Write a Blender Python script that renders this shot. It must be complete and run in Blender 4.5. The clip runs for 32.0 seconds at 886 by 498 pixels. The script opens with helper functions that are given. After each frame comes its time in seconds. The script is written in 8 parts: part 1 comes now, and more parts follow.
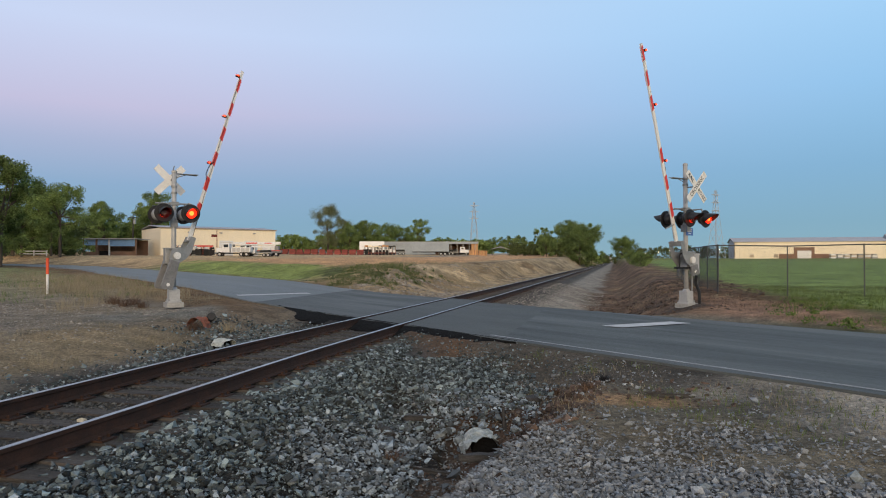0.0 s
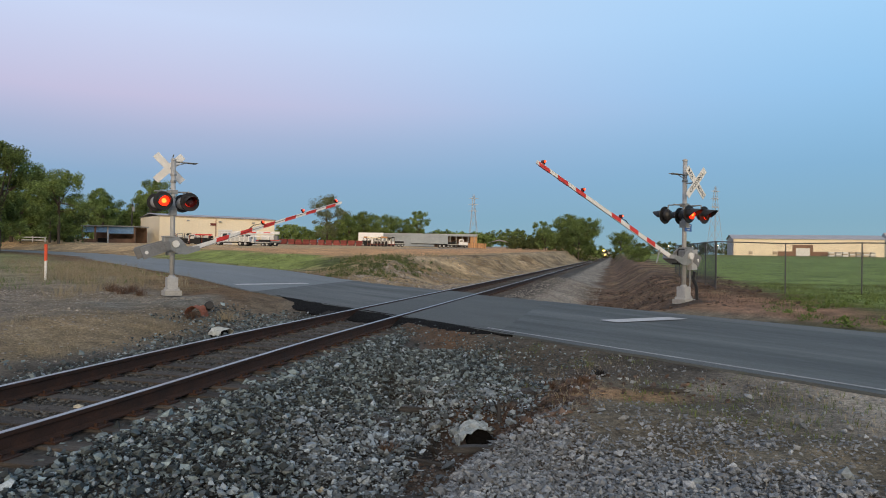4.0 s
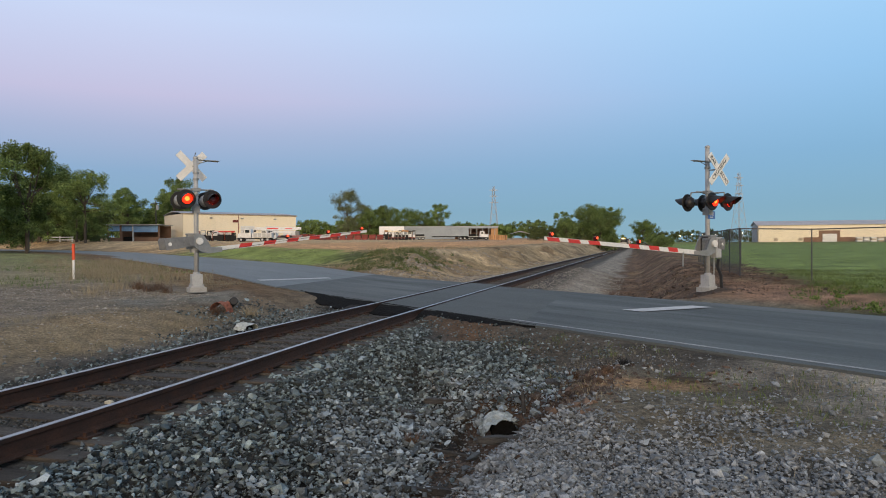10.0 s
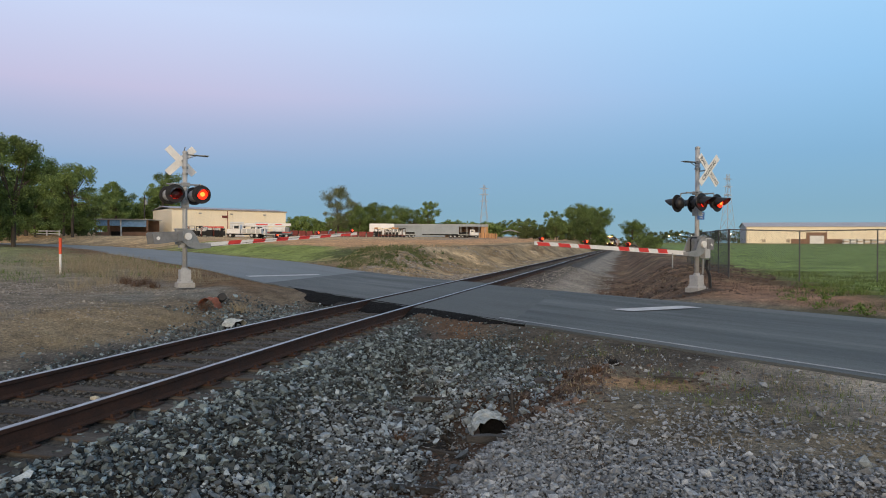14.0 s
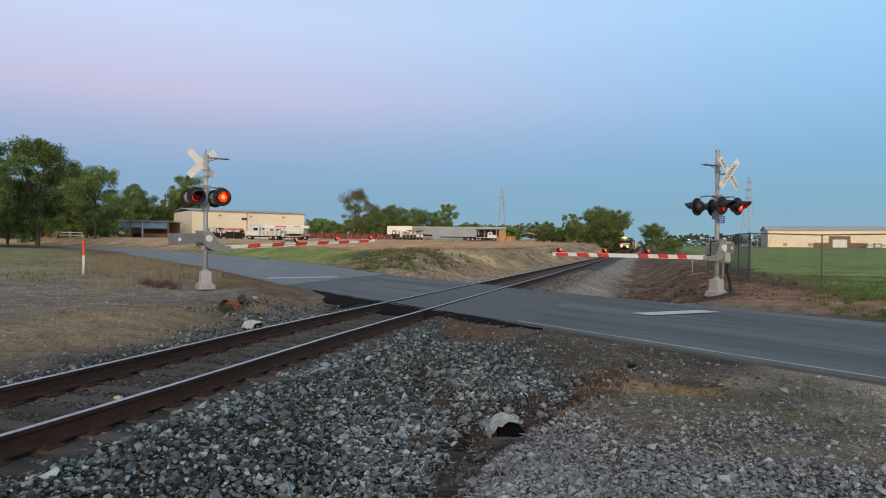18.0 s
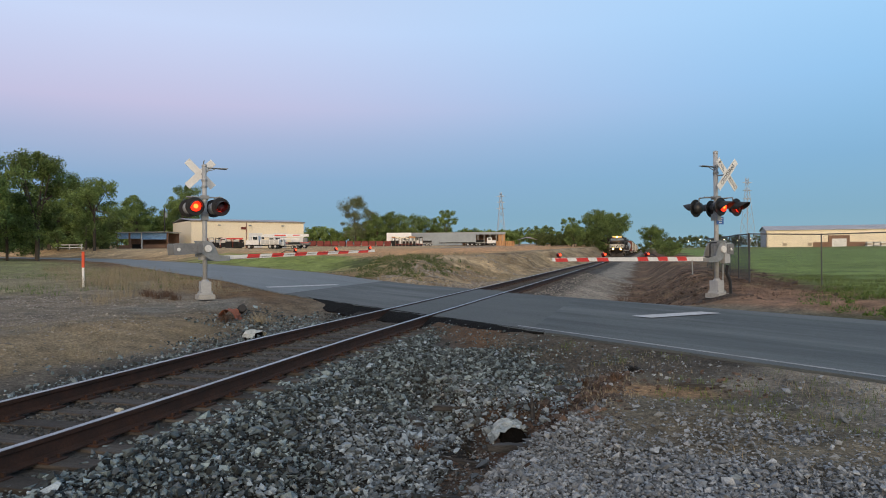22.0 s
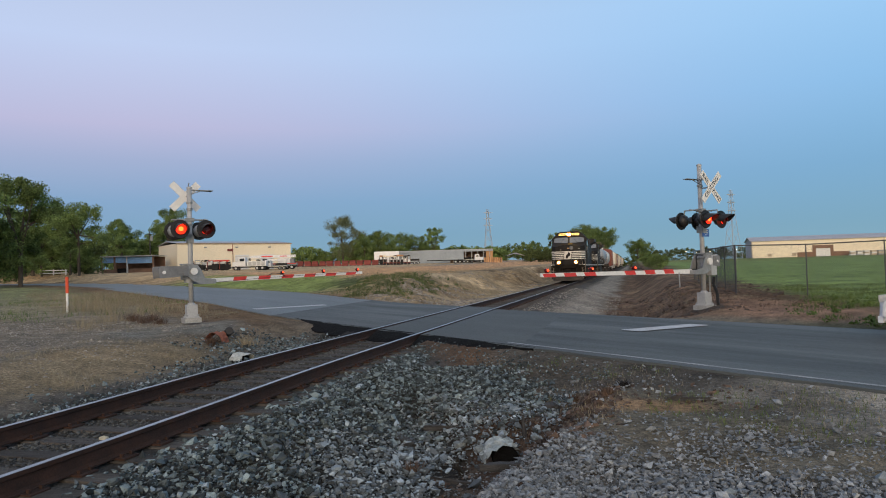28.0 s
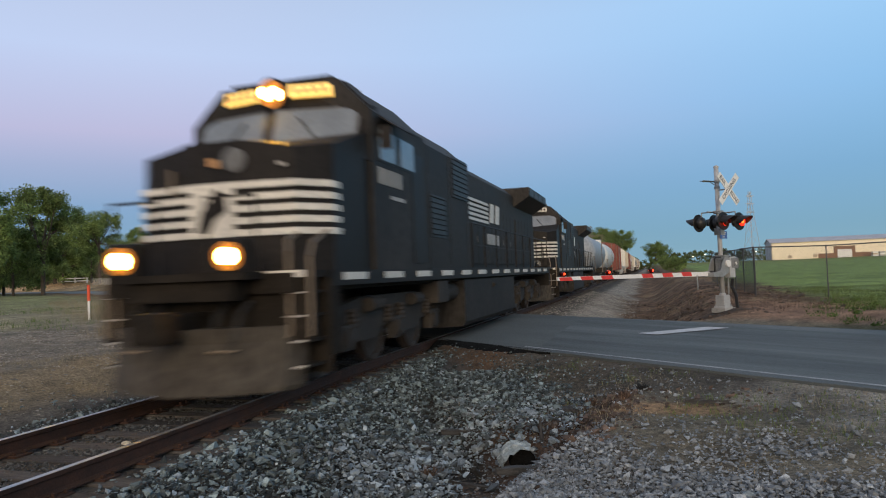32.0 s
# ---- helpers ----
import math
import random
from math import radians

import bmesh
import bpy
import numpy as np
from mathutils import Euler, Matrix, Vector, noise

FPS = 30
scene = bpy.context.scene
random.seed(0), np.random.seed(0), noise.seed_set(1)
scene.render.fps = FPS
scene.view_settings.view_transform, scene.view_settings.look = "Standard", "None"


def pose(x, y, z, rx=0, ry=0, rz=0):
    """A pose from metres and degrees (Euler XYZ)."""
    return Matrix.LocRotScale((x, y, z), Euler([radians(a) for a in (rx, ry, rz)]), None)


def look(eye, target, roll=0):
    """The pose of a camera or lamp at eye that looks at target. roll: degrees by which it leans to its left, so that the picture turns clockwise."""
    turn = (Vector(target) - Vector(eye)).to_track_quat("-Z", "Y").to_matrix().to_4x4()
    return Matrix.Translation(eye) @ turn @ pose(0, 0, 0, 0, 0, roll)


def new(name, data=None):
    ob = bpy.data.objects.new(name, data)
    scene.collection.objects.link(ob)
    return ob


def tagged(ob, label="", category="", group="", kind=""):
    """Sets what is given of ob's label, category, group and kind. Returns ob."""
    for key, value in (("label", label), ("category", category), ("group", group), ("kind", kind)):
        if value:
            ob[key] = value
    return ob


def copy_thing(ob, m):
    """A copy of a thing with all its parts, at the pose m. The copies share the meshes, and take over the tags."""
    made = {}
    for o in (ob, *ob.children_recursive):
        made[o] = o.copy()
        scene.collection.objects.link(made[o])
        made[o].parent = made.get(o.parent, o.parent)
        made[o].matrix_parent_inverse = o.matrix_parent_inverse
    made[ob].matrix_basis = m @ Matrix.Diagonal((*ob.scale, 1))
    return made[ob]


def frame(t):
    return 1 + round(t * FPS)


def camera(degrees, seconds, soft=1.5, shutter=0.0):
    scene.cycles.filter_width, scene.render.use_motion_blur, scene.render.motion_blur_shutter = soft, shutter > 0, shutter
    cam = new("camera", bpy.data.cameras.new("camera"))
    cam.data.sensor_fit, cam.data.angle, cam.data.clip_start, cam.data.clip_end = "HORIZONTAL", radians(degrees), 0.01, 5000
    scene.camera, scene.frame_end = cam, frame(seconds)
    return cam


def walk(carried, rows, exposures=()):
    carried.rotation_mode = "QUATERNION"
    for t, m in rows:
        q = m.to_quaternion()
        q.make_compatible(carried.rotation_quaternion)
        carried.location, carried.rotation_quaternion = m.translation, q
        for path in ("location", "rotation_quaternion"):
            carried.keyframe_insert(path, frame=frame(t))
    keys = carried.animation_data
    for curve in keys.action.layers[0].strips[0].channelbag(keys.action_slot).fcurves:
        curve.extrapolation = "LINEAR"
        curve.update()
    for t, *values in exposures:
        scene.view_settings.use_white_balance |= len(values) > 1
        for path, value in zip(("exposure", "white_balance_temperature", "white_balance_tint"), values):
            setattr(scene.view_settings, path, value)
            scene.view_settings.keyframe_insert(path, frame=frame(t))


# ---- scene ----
cam = camera(65.0, 32.0, soft=1.0, shutter=0.68)
PATH = [
    (0, (5.326, 0.04, 1.374), (4.846, 1.981, 1.409), -0.1),
    (0.5, (5.339, 0.067, 1.376), (4.857, 2.008, 1.412), -0.4),
    (1, (5.336, 0.07, 1.378), (4.864, 2.013, 1.412), -0.4),
    (1.5, (5.332, 0.077, 1.374), (4.862, 2.02, 1.415), -0.4),
    (2, (5.325, 0.089, 1.369), (4.858, 2.033, 1.413), -0.3),
    (2.5, (5.333, 0.062, 1.377), (4.86, 2.005, 1.42), -0.1),
    (3, (5.323, 0.063, 1.367), (4.842, 2.004, 1.409), 0.5),
    (3.5, (5.337, 0.048, 1.372), (4.872, 1.993, 1.394), 0.8),
    (5.5, (5.342, 0.009, 1.378), (4.794, 1.933, 1.381), 0.4),
    (6, (5.344, 0.013, 1.373), (4.802, 1.938, 1.364), -0.0),
    (6.5, (5.346, 0.021, 1.377), (4.812, 1.948, 1.363), -0.2),
    (7, (5.347, 0.027, 1.371), (4.811, 1.954, 1.364), -0.4),
    (7.5, (5.344, 0.021, 1.373), (4.812, 1.949, 1.366), -0.4),
    (8, (5.335, 0.032, 1.369), (4.799, 1.959, 1.362), -0.2),
    (8.5, (5.343, 0.018, 1.369), (4.795, 1.941, 1.359), -0.1),
    (9, (5.354, 0.017, 1.376), (4.816, 1.943, 1.361), -0.6),
    (9.5, (5.345, 0.02, 1.37), (4.818, 1.95, 1.361), -0.5),
    (10, (5.338, 0.018, 1.372), (4.803, 1.945, 1.363), -0.3),
    (10.5, (5.336, 0.01, 1.379), (4.794, 1.935, 1.375), 0.1),
    (11, (5.338, 0.02, 1.375), (4.806, 1.948, 1.375), 0.3),
    (11.5, (5.328, 0.039, 1.371), (4.809, 1.971, 1.368), 0.2),
    (12, (5.332, 0.039, 1.371), (4.822, 1.973, 1.365), 0.0),
    (12.5, (5.333, 0.026, 1.374), (4.826, 1.96, 1.363), 0.1),
    (13, (5.332, 0.028, 1.374), (4.825, 1.963, 1.362), 0.3),
    (13.5, (5.327, 0.043, 1.368), (4.818, 1.977, 1.357), 0.4),
    (14, (5.325, 0.042, 1.37), (4.818, 1.976, 1.355), 0.3),
    (14.5, (5.32, 0.053, 1.369), (4.811, 1.987, 1.356), 0.3),
    (16.5, (5.319, 0.025, 1.371), (4.785, 1.952, 1.358), 0.5),
    (17, (5.329, 0.012, 1.378), (4.795, 1.94, 1.364), 0.4),
    (17.5, (5.321, 0.025, 1.373), (4.776, 1.949, 1.362), 0.4),
    (18, (5.326, 0.005, 1.379), (4.77, 1.926, 1.371), 0.5),
    (18.5, (5.32, 0.019, 1.374), (4.758, 1.938, 1.37), 0.6),
    (19, (5.323, 0.018, 1.372), (4.761, 1.937, 1.368), 0.5),
    (19.5, (5.33, 0.01, 1.377), (4.77, 1.93, 1.369), 0.1),
    (20, (5.331, 0.0, 1.383), (4.778, 1.922, 1.374), -0.0),
    (20.5, (5.329, 0.016, 1.377), (4.779, 1.939, 1.377), -0.1),
    (21, (5.328, 0.015, 1.378), (4.775, 1.937, 1.383), -0.2),
    (21.5, (5.328, 0.008, 1.381), (4.769, 1.929, 1.391), -0.4),
    (22, (5.328, 0.013, 1.381), (4.773, 1.934, 1.39), -0.5),
    (22.5, (5.327, 0.014, 1.378), (4.777, 1.937, 1.384), -0.5),
    (23, (5.327, 0.022, 1.375), (4.797, 1.951, 1.37), -0.7),
    (23.5, (5.33, 0.021, 1.375), (4.812, 1.952, 1.349), -0.7),
    (24, (5.324, 0.021, 1.378), (4.805, 1.953, 1.367), -1.2),
    (24.5, (5.324, 0.036, 1.375), (4.808, 1.968, 1.38), -1.8),
    (25, (5.332, 0.018, 1.38), (4.808, 1.948, 1.384), -1.6),
    (25.5, (5.336, 0.016, 1.379), (4.806, 1.944, 1.391), -1.7),
    (27.5, (5.333, 0.023, 1.386), (4.802, 1.951, 1.431), -1.8),
    (28, (5.325, 0.045, 1.384), (4.805, 1.975, 1.443), -1.7),
    (28.5, (5.327, 0.045, 1.38), (4.808, 1.976, 1.439), -2.0),
    (29, (5.336, 0.017, 1.387), (4.814, 1.947, 1.449), -2.0),
    (29.5, (5.331, 0.025, 1.388), (4.808, 1.954, 1.452), -1.9),
    (30, (5.337, 0.04, 1.388), (4.815, 1.969, 1.456), -2.2),
    (30.5, (5.331, 0.015, 1.388), (4.806, 1.943, 1.46), -1.6),
    (31, (5.324, 0.024, 1.387), (4.789, 1.95, 1.459), -1.4),
    (31.5, (5.324, 0.025, 1.387), (4.781, 1.948, 1.467), -1.5),
    (32, (5.345, 0.007, 1.384), (4.78, 1.924, 1.458), -2.2),
]
walk(cam, [(t, look(eye, target, roll)) for t, eye, target, roll in PATH],
     [(0, -0.02, 6720, 10), (14, 0.0, 6640, 10), (25.5, -0.02, 6520, 10), (28, -0.12, 6440, 10), (32, -0.10, 6420, 10)])

# ---- world and light: clear dusk sky, sun already down behind the camera ----
SKY_GAIN = 1.0
world = bpy.data.worlds.new("dusk_sky")
scene.world = world
world.use_nodes = True
wn, wl = world.node_tree.nodes, world.node_tree.links
wn.clear()


def ramp(nodes, stops):
    r = nodes.new("ShaderNodeValToRGB")
    while len(r.color_ramp.elements) < len(stops):
        r.color_ramp.elements.new(0.5)
    for e, (p, c) in zip(r.color_ramp.elements, stops):
        e.position, e.color = p, (*c, 1)
    return r


w_out = wn.new("ShaderNodeOutputWorld")
w_bg = wn.new("ShaderNodeBackground")
w_tc = wn.new("ShaderNodeTexCoord")
w_sep = wn.new("ShaderNodeSeparateXYZ")
wl.new(w_tc.outputs["Generated"], w_sep.inputs[0])
# colour by height above the horizon: the earth's shadow low down, the pink belt above it on the one side
w_right = ramp(wn, [(0.0, (0.26, 0.44, 0.53)), (0.05, (0.23, 0.43, 0.58)), (0.12, (0.23, 0.46, 0.70)),
                    (0.22, (0.29, 0.57, 0.89)), (0.34, (0.38, 0.67, 1.0)), (0.6, (0.40, 0.51, 0.67)), (1.0, (0.37, 0.45, 0.58))])
w_left = ramp(wn, [(0.0, (0.26, 0.42, 0.53)), (0.05, (0.235, 0.41, 0.57)), (0.10, (0.265, 0.425, 0.64)),
                   (0.155, (0.40, 0.48, 0.70)), (0.20, (0.55, 0.55, 0.775)), (0.30, (0.58, 0.69, 0.95)), (0.6, (0.43, 0.51, 0.66)), (1.0, (0.37, 0.45, 0.58))])
for r in (w_right, w_left):
    wl.new(w_sep.outputs["Z"], r.inputs[0])
w_dot = wn.new("ShaderNodeVectorMath")
w_dot.operation = "DOT_PRODUCT"
w_dot.inputs[1].default_value = (0.93, 0.37, 0.0)
wl.new(w_tc.outputs["Generated"], w_dot.inputs[0])
w_map = wn.new("ShaderNodeMapRange")
w_map.interpolation_type = "SMOOTHSTEP"
w_map.inputs["From Min"].default_value, w_map.inputs["From Max"].default_value = -0.34, 0.74
wl.new(w_dot.outputs["Value"], w_map.inputs["Value"])
w_mix = wn.new("ShaderNodeMix")
w_mix.data_type = "RGBA"
wl.new(w_map.outputs[0], w_mix.inputs["Factor"])
wl.new(w_left.outputs[0], w_mix.inputs["A"])
wl.new(w_right.outputs[0], w_mix.inputs["B"])
# the afterglow over the place where the sun went down
w_sun = wn.new("ShaderNodeVectorMath")
w_sun.operation = "DOT_PRODUCT"
w_sun.inputs[1].default_value = (0.25, -0.95, 0.12)
wl.new(w_tc.outputs["Generated"], w_sun.inputs[0])
w_glow = ramp(wn, [(0.0, (0, 0, 0)), (0.45, (0.0, 0.0, 0.0)), (0.80, (0.30, 0.22, 0.14)), (1.0, (1.5, 0.95, 0.5))])
wl.new(w_sun.outputs["Value"], w_glow.inputs[0])
w_add = wn.new("ShaderNodeMix")
w_add.data_type, w_add.blend_type = "RGBA", "ADD"
w_add.inputs["Factor"].default_value = 1.0
wl.new(w_mix.outputs["Result"], w_add.inputs["A"])
wl.new(w_glow.outputs[0], w_add.inputs["B"])
wl.new(w_add.outputs["Result"], w_bg.inputs["Color"])
w_bg.inputs["Strength"].default_value = SKY_GAIN
wl.new(w_bg.outputs[0], w_out.inputs[0])

sun = new("sun", bpy.data.lights.new("sun", "SUN"))
sun.data.energy, sun.data.angle, sun.data.color = 1.9, radians(28), (1.0, 0.80, 0.54)
sun.matrix_world = look((25, -90, 20), (0, 0, 0))
scene.view_settings.exposure = 0.0

# ---- materials ----


def mat(name, c1, c2, scale=6.0, rough=0.8, bump=0.2, metal=0.0, fine=60.0, vary=0.0, island=0.0, spec=0.4, stretch=(1, 1, 1), contrast=0.25, grime=0.35, turn=0.0, skew=1.0):
    """A surface of two tones at a coarse and a fine scale, with relief. vary: by object; island: by loose piece; skew: more dark pieces than pale ones."""
    m = bpy.data.materials.new(name)
    m.use_nodes = True
    n, l = m.node_tree.nodes, m.node_tree.links
    b = n["Principled BSDF"]
    tc, mp = n.new("ShaderNodeTexCoord"), n.new("ShaderNodeMapping")
    mp.inputs["Scale"].default_value = stretch
    rot = n.new("ShaderNodeMapping")
    rot.inputs["Rotation"].default_value = (0, 0, radians(turn))
    l.new(tc.outputs["Object"], rot.inputs[0])
    l.new(rot.outputs[0], mp.inputs[0])
    n1, n2 = n.new("ShaderNodeTexNoise"), n.new("ShaderNodeTexNoise")
    for nz, s in ((n1, scale), (n2, fine)):
        nz.inputs["Scale"].default_value, nz.inputs["Detail"].default_value = s, 6
        nz.inputs["Roughness"].default_value = 0.62
        l.new(mp.outputs[0], nz.inputs["Vector"])
    r = ramp(n, [(0.5 - contrast, c1), (0.5 + contrast, c2)])
    l.new(n1.outputs[0], r.inputs[0])
    mul = n.new("ShaderNodeMix")
    mul.data_type, mul.blend_type = "RGBA", "MULTIPLY"
    mul.inputs["Factor"].default_value = 1.0
    g = ramp(n, [(0.3, (1 - grime,) * 3), (0.7, (1 + grime * 0.6,) * 3)])
    l.new(n2.outputs[0], g.inputs[0])
    l.new(r.outputs[0], mul.inputs["A"])
    l.new(g.outputs[0], mul.inputs["B"])
    colour = mul.outputs["Result"]
    for amount, node, out in ((vary, "ShaderNodeObjectInfo", "Random"), (island, "ShaderNodeNewGeometry", "Random Per Island")):
        if amount:
            src, hsv = n.new(node), n.new("ShaderNodeHueSaturation")
            mr = n.new("ShaderNodeMapRange")
            mr.inputs["To Min"].default_value, mr.inputs["To Max"].default_value = 1 - amount, 1 + amount
            pw = n.new("ShaderNodeMath")
            pw.operation = "POWER"
            pw.inputs[1].default_value = skew
            l.new(src.outputs[out], pw.inputs[0])
            l.new(pw.outputs[0], mr.inputs["Value"])
            if skew > 1:
                mr.inputs["To Max"].default_value = 1 + amount * 1.9
            l.new(mr.outputs[0], hsv.inputs["Value"])
            l.new(colour, hsv.inputs["Color"])
            colour = hsv.outputs[0]
    l.new(colour, b.inputs["Base Color"])
    b.inputs["Metallic"].default_value, b.inputs["Specular IOR Level"].default_value = metal, spec
    rr = n.new("ShaderNodeMapRange")
    rr.inputs["To Min"].default_value, rr.inputs["To Max"].default_value = max(0.02, rough - 0.12), min(1, rough + 0.12)
    l.new(n1.outputs[0], rr.inputs["Value"])
    l.new(rr.outputs[0], b.inputs["Roughness"])
    if bump:
        bp = n.new("ShaderNodeBump")
        bp.inputs["Strength"].default_value, bp.inputs["Distance"].default_value = bump, 0.02
        l.new(n2.outputs[0], bp.inputs["Height"])
        l.new(bp.outputs[0], b.inputs["Normal"])
    return m


def glow(name, colour, strength, base=(0.3, 0.02, 0.01)):
    m = bpy.data.materials.new(name)
    m.use_nodes = True
    b = m.node_tree.nodes["Principled BSDF"]
    b.inputs["Base Color"].default_value = (*base, 1)
    b.inputs["Emission Color"].default_value = (*colour, 1)
    b.inputs["Emission Strength"].default_value = strength
    b.inputs["Roughness"].default_value = 0.3
    return m


def ground_mat():
    """Earth whose tint is carried by the sheet, broken up by clods, stones and straw."""
    m = bpy.data.materials.new("earth")
    m.use_nodes = True
    n, l = m.node_tree.nodes, m.node_tree.links
    b = n["Principled BSDF"]
    at = n.new("ShaderNodeVertexColor")
    at.layer_name = "soil"
    tc = n.new("ShaderNodeTexCoord")
    colour = at.outputs["Color"]
    for s, lo, hi in ((0.35, 0.75, 1.22), (2.3, 0.68, 1.28), (19.0, 0.6, 1.35), (70.0, 0.6, 1.4)):
        nz = n.new("ShaderNodeTexNoise")
        nz.inputs["Scale"].default_value, nz.inputs["Detail"].default_value = s, 5
        l.new(tc.outputs["Object"], nz.inputs["Vector"])
        g = ramp(n, [(0.32, (lo,) * 3), (0.68, (hi, hi * 0.99, hi * 0.97))])
        l.new(nz.outputs[0], g.inputs[0])
        mul = n.new("ShaderNodeMix")
        mul.data_type, mul.blend_type = "RGBA", "MULTIPLY"
        mul.inputs["Factor"].default_value = 1.0
        l.new(colour, mul.inputs["A"])
        l.new(g.outputs[0], mul.inputs["B"])
        colour = mul.outputs["Result"]
    l.new(colour, b.inputs["Base Color"])
    b.inputs["Roughness"].default_value, b.inputs["Specular IOR Level"].default_value = 0.95, 0.15
    bp = n.new("ShaderNodeBump")
    bp.inputs["Strength"].default_value, bp.inputs["Distance"].default_value = 0.6, 0.04
    l.new(nz.outputs[0], bp.inputs["Height"])
    l.new(bp.outputs[0], b.inputs["Normal"])
    return m


M_EARTH = ground_mat()
M_BALLAST = mat("ballast_stone", (0.040, 0.056, 0.060), (0.165, 0.208, 0.220), 4, 0.85, 0.3, island=0.75, fine=90, skew=2.0)
M_BALLAST_PALE = mat("cleaner_blue_stone", (0.088, 0.112, 0.128), (0.258, 0.306, 0.340), 4, 0.8, 0.3, island=0.6, fine=90, skew=1.8)
M_GRAVEL = mat("pad_gravel", (0.120, 0.133, 0.143), (0.270, 0.295, 0.312), 1.6, 0.9, 0.3, island=0.34, fine=90, skew=1.6)
M_FARSTONE = mat("dusty_far_stone", (0.15, 0.135, 0.115), (0.34, 0.31, 0.27), 2, 0.95, 0.3, island=0.5, fine=60)
M_CLOD = mat("dark_brown_clods", (0.045, 0.031, 0.024), (0.135, 0.096, 0.074), 3, 0.98, 0.4, island=0.6)
M_RUBBLE = mat("brown_ditch_rubble", (0.055, 0.045, 0.038), (0.15, 0.128, 0.11), 3, 0.95, 0.3, island=0.6)
M_DIRTY = mat("trackbed_fines", (0.06, 0.055, 0.05), (0.14, 0.13, 0.12), 5, 0.95, 0.5)
M_ASPHALT = mat("worn_asphalt", (0.056, 0.064, 0.063), (0.140, 0.154, 0.151), 0.9, 0.78, 0.35, fine=90, grime=0.3, spec=0.32, turn=42.3, stretch=(0.10, 1, 1), contrast=0.13)
# same asphalt made paler: the sky's grazing sheen is put into its colour
M_ASPHALT_SHEEN = mat("bleached_old_asphalt", (0.118, 0.134, 0.138), (0.225, 0.250, 0.255), 0.9, 0.72, 0.35, fine=90, grime=0.3, spec=0.4, turn=42.3, stretch=(0.12, 1, 1), contrast=0.3)
# fresh asphalt of the ramp; also the painted shade inside bucket and pail
M_TAR_AND_SHADE = mat("fresh_black_asphalt", (0.006, 0.006, 0.006), (0.016, 0.016, 0.016), 3, 1.0, 0.8, fine=40, spec=0.05)
M_PATCH = mat("newer_asphalt", (0.060, 0.067, 0.065), (0.124, 0.135, 0.130), 1.1, 0.78, 0.3, fine=90, grime=0.35, spec=0.32, turn=42.3, stretch=(0.2, 1, 1), contrast=0.3)
M_EDGE = mat("faded_dirty_paint", (0.20, 0.205, 0.205), (0.46, 0.465, 0.46), 2.5, 0.8, 0.2, fine=25, grime=0.4)
M_LINE = mat("worn_white_paint", (0.36, 0.36, 0.36), (0.68, 0.68, 0.67), 4, 0.7, 0.2, fine=50, grime=0.3)
M_CRIB = mat("grimy_crib_stone", (0.028, 0.03, 0.03), (0.11, 0.115, 0.113), 5, 0.92, 0.3, island=0.7, fine=90)
M_RUST = mat("rusted_rail", (0.014, 0.007, 0.005), (0.058, 0.025, 0.015), 4, 0.8, 0.3, fine=60)
M_RAILTOP = mat("polished_rail_head", (0.36, 0.37, 0.38), (0.52, 0.53, 0.54), 3, 0.32, 0.05, metal=0.9, stretch=(1, 0.1, 1))
M_TIE = mat("weathered_tie", (0.020, 0.016, 0.014), (0.105, 0.095, 0.085), 5, 0.9, 0.6, vary=0.4, stretch=(0.5, 5, 5), fine=40)
M_GALV = mat("galvanised_steel", (0.22, 0.23, 0.23), (0.34, 0.35, 0.35), 5, 0.5, 0.1, metal=0.35, fine=40, grime=0.15)
M_ALU = mat("silver_painted_metal", (0.31, 0.32, 0.325), (0.46, 0.47, 0.475), 3, 0.5, 0.1, metal=0.15, fine=25, grime=0.12)
M_BLACK = mat("matt_black_metal", (0.008, 0.008, 0.009), (0.02, 0.02, 0.022), 5, 0.5, 0.1)
M_CONCRETE = mat("pale_concrete", (0.26, 0.26, 0.25), (0.40, 0.40, 0.38), 5, 0.9, 0.3)
M_WHITE = mat("white_reflective_sheet", (0.62, 0.63, 0.62), (0.76, 0.76, 0.74), 4, 0.5, 0.05, grime=0.2)
M_RED = mat("red_reflective_sheet", (0.50, 0.035, 0.03), (0.65, 0.06, 0.05), 4, 0.5, 0.05, grime=0.2)
M_DARKLENS = mat("unlit_red_lens", (0.05, 0.004, 0.004), (0.09, 0.008, 0.006), 9, 0.25, 0.1)
M_LIT = glow("lit_red_lens", (1.0, 0.022, 0.006), 2.4)
M_HOT = glow("lit_lamp_core", (1.0, 0.16, 0.02), 4.0)
M_SMALL_LIT = glow("lit_arm_lamp", (1.0, 0.06, 0.015), 3.5)
# pylon steel paled towards the sky: distance haze put into the colour
M_PALE = mat("hazy_pale_steel", (0.33, 0.38, 0.44), (0.40, 0.45, 0.51), 0.2, 0.8, 0.0, fine=2, grime=0.1)
M_LAMPCASE = mat("dull_grey_lamp_case", (0.14, 0.145, 0.15), (0.23, 0.235, 0.24), 5, 0.55, 0.1)
M_LAMPBACK = mat("silver_lamp_case", (0.24, 0.25, 0.255), (0.36, 0.37, 0.375), 5, 0.45, 0.1, metal=0.2, grime=0.15)
M_BLUE = mat("blue_sign_sheet", (0.05, 0.13, 0.38), (0.07, 0.17, 0.45), 6, 0.5, 0.05)
M_ORANGE = mat("orange_red_plastic", (0.62, 0.08, 0.03), (0.75, 0.12, 0.05), 6, 0.5, 0.05)
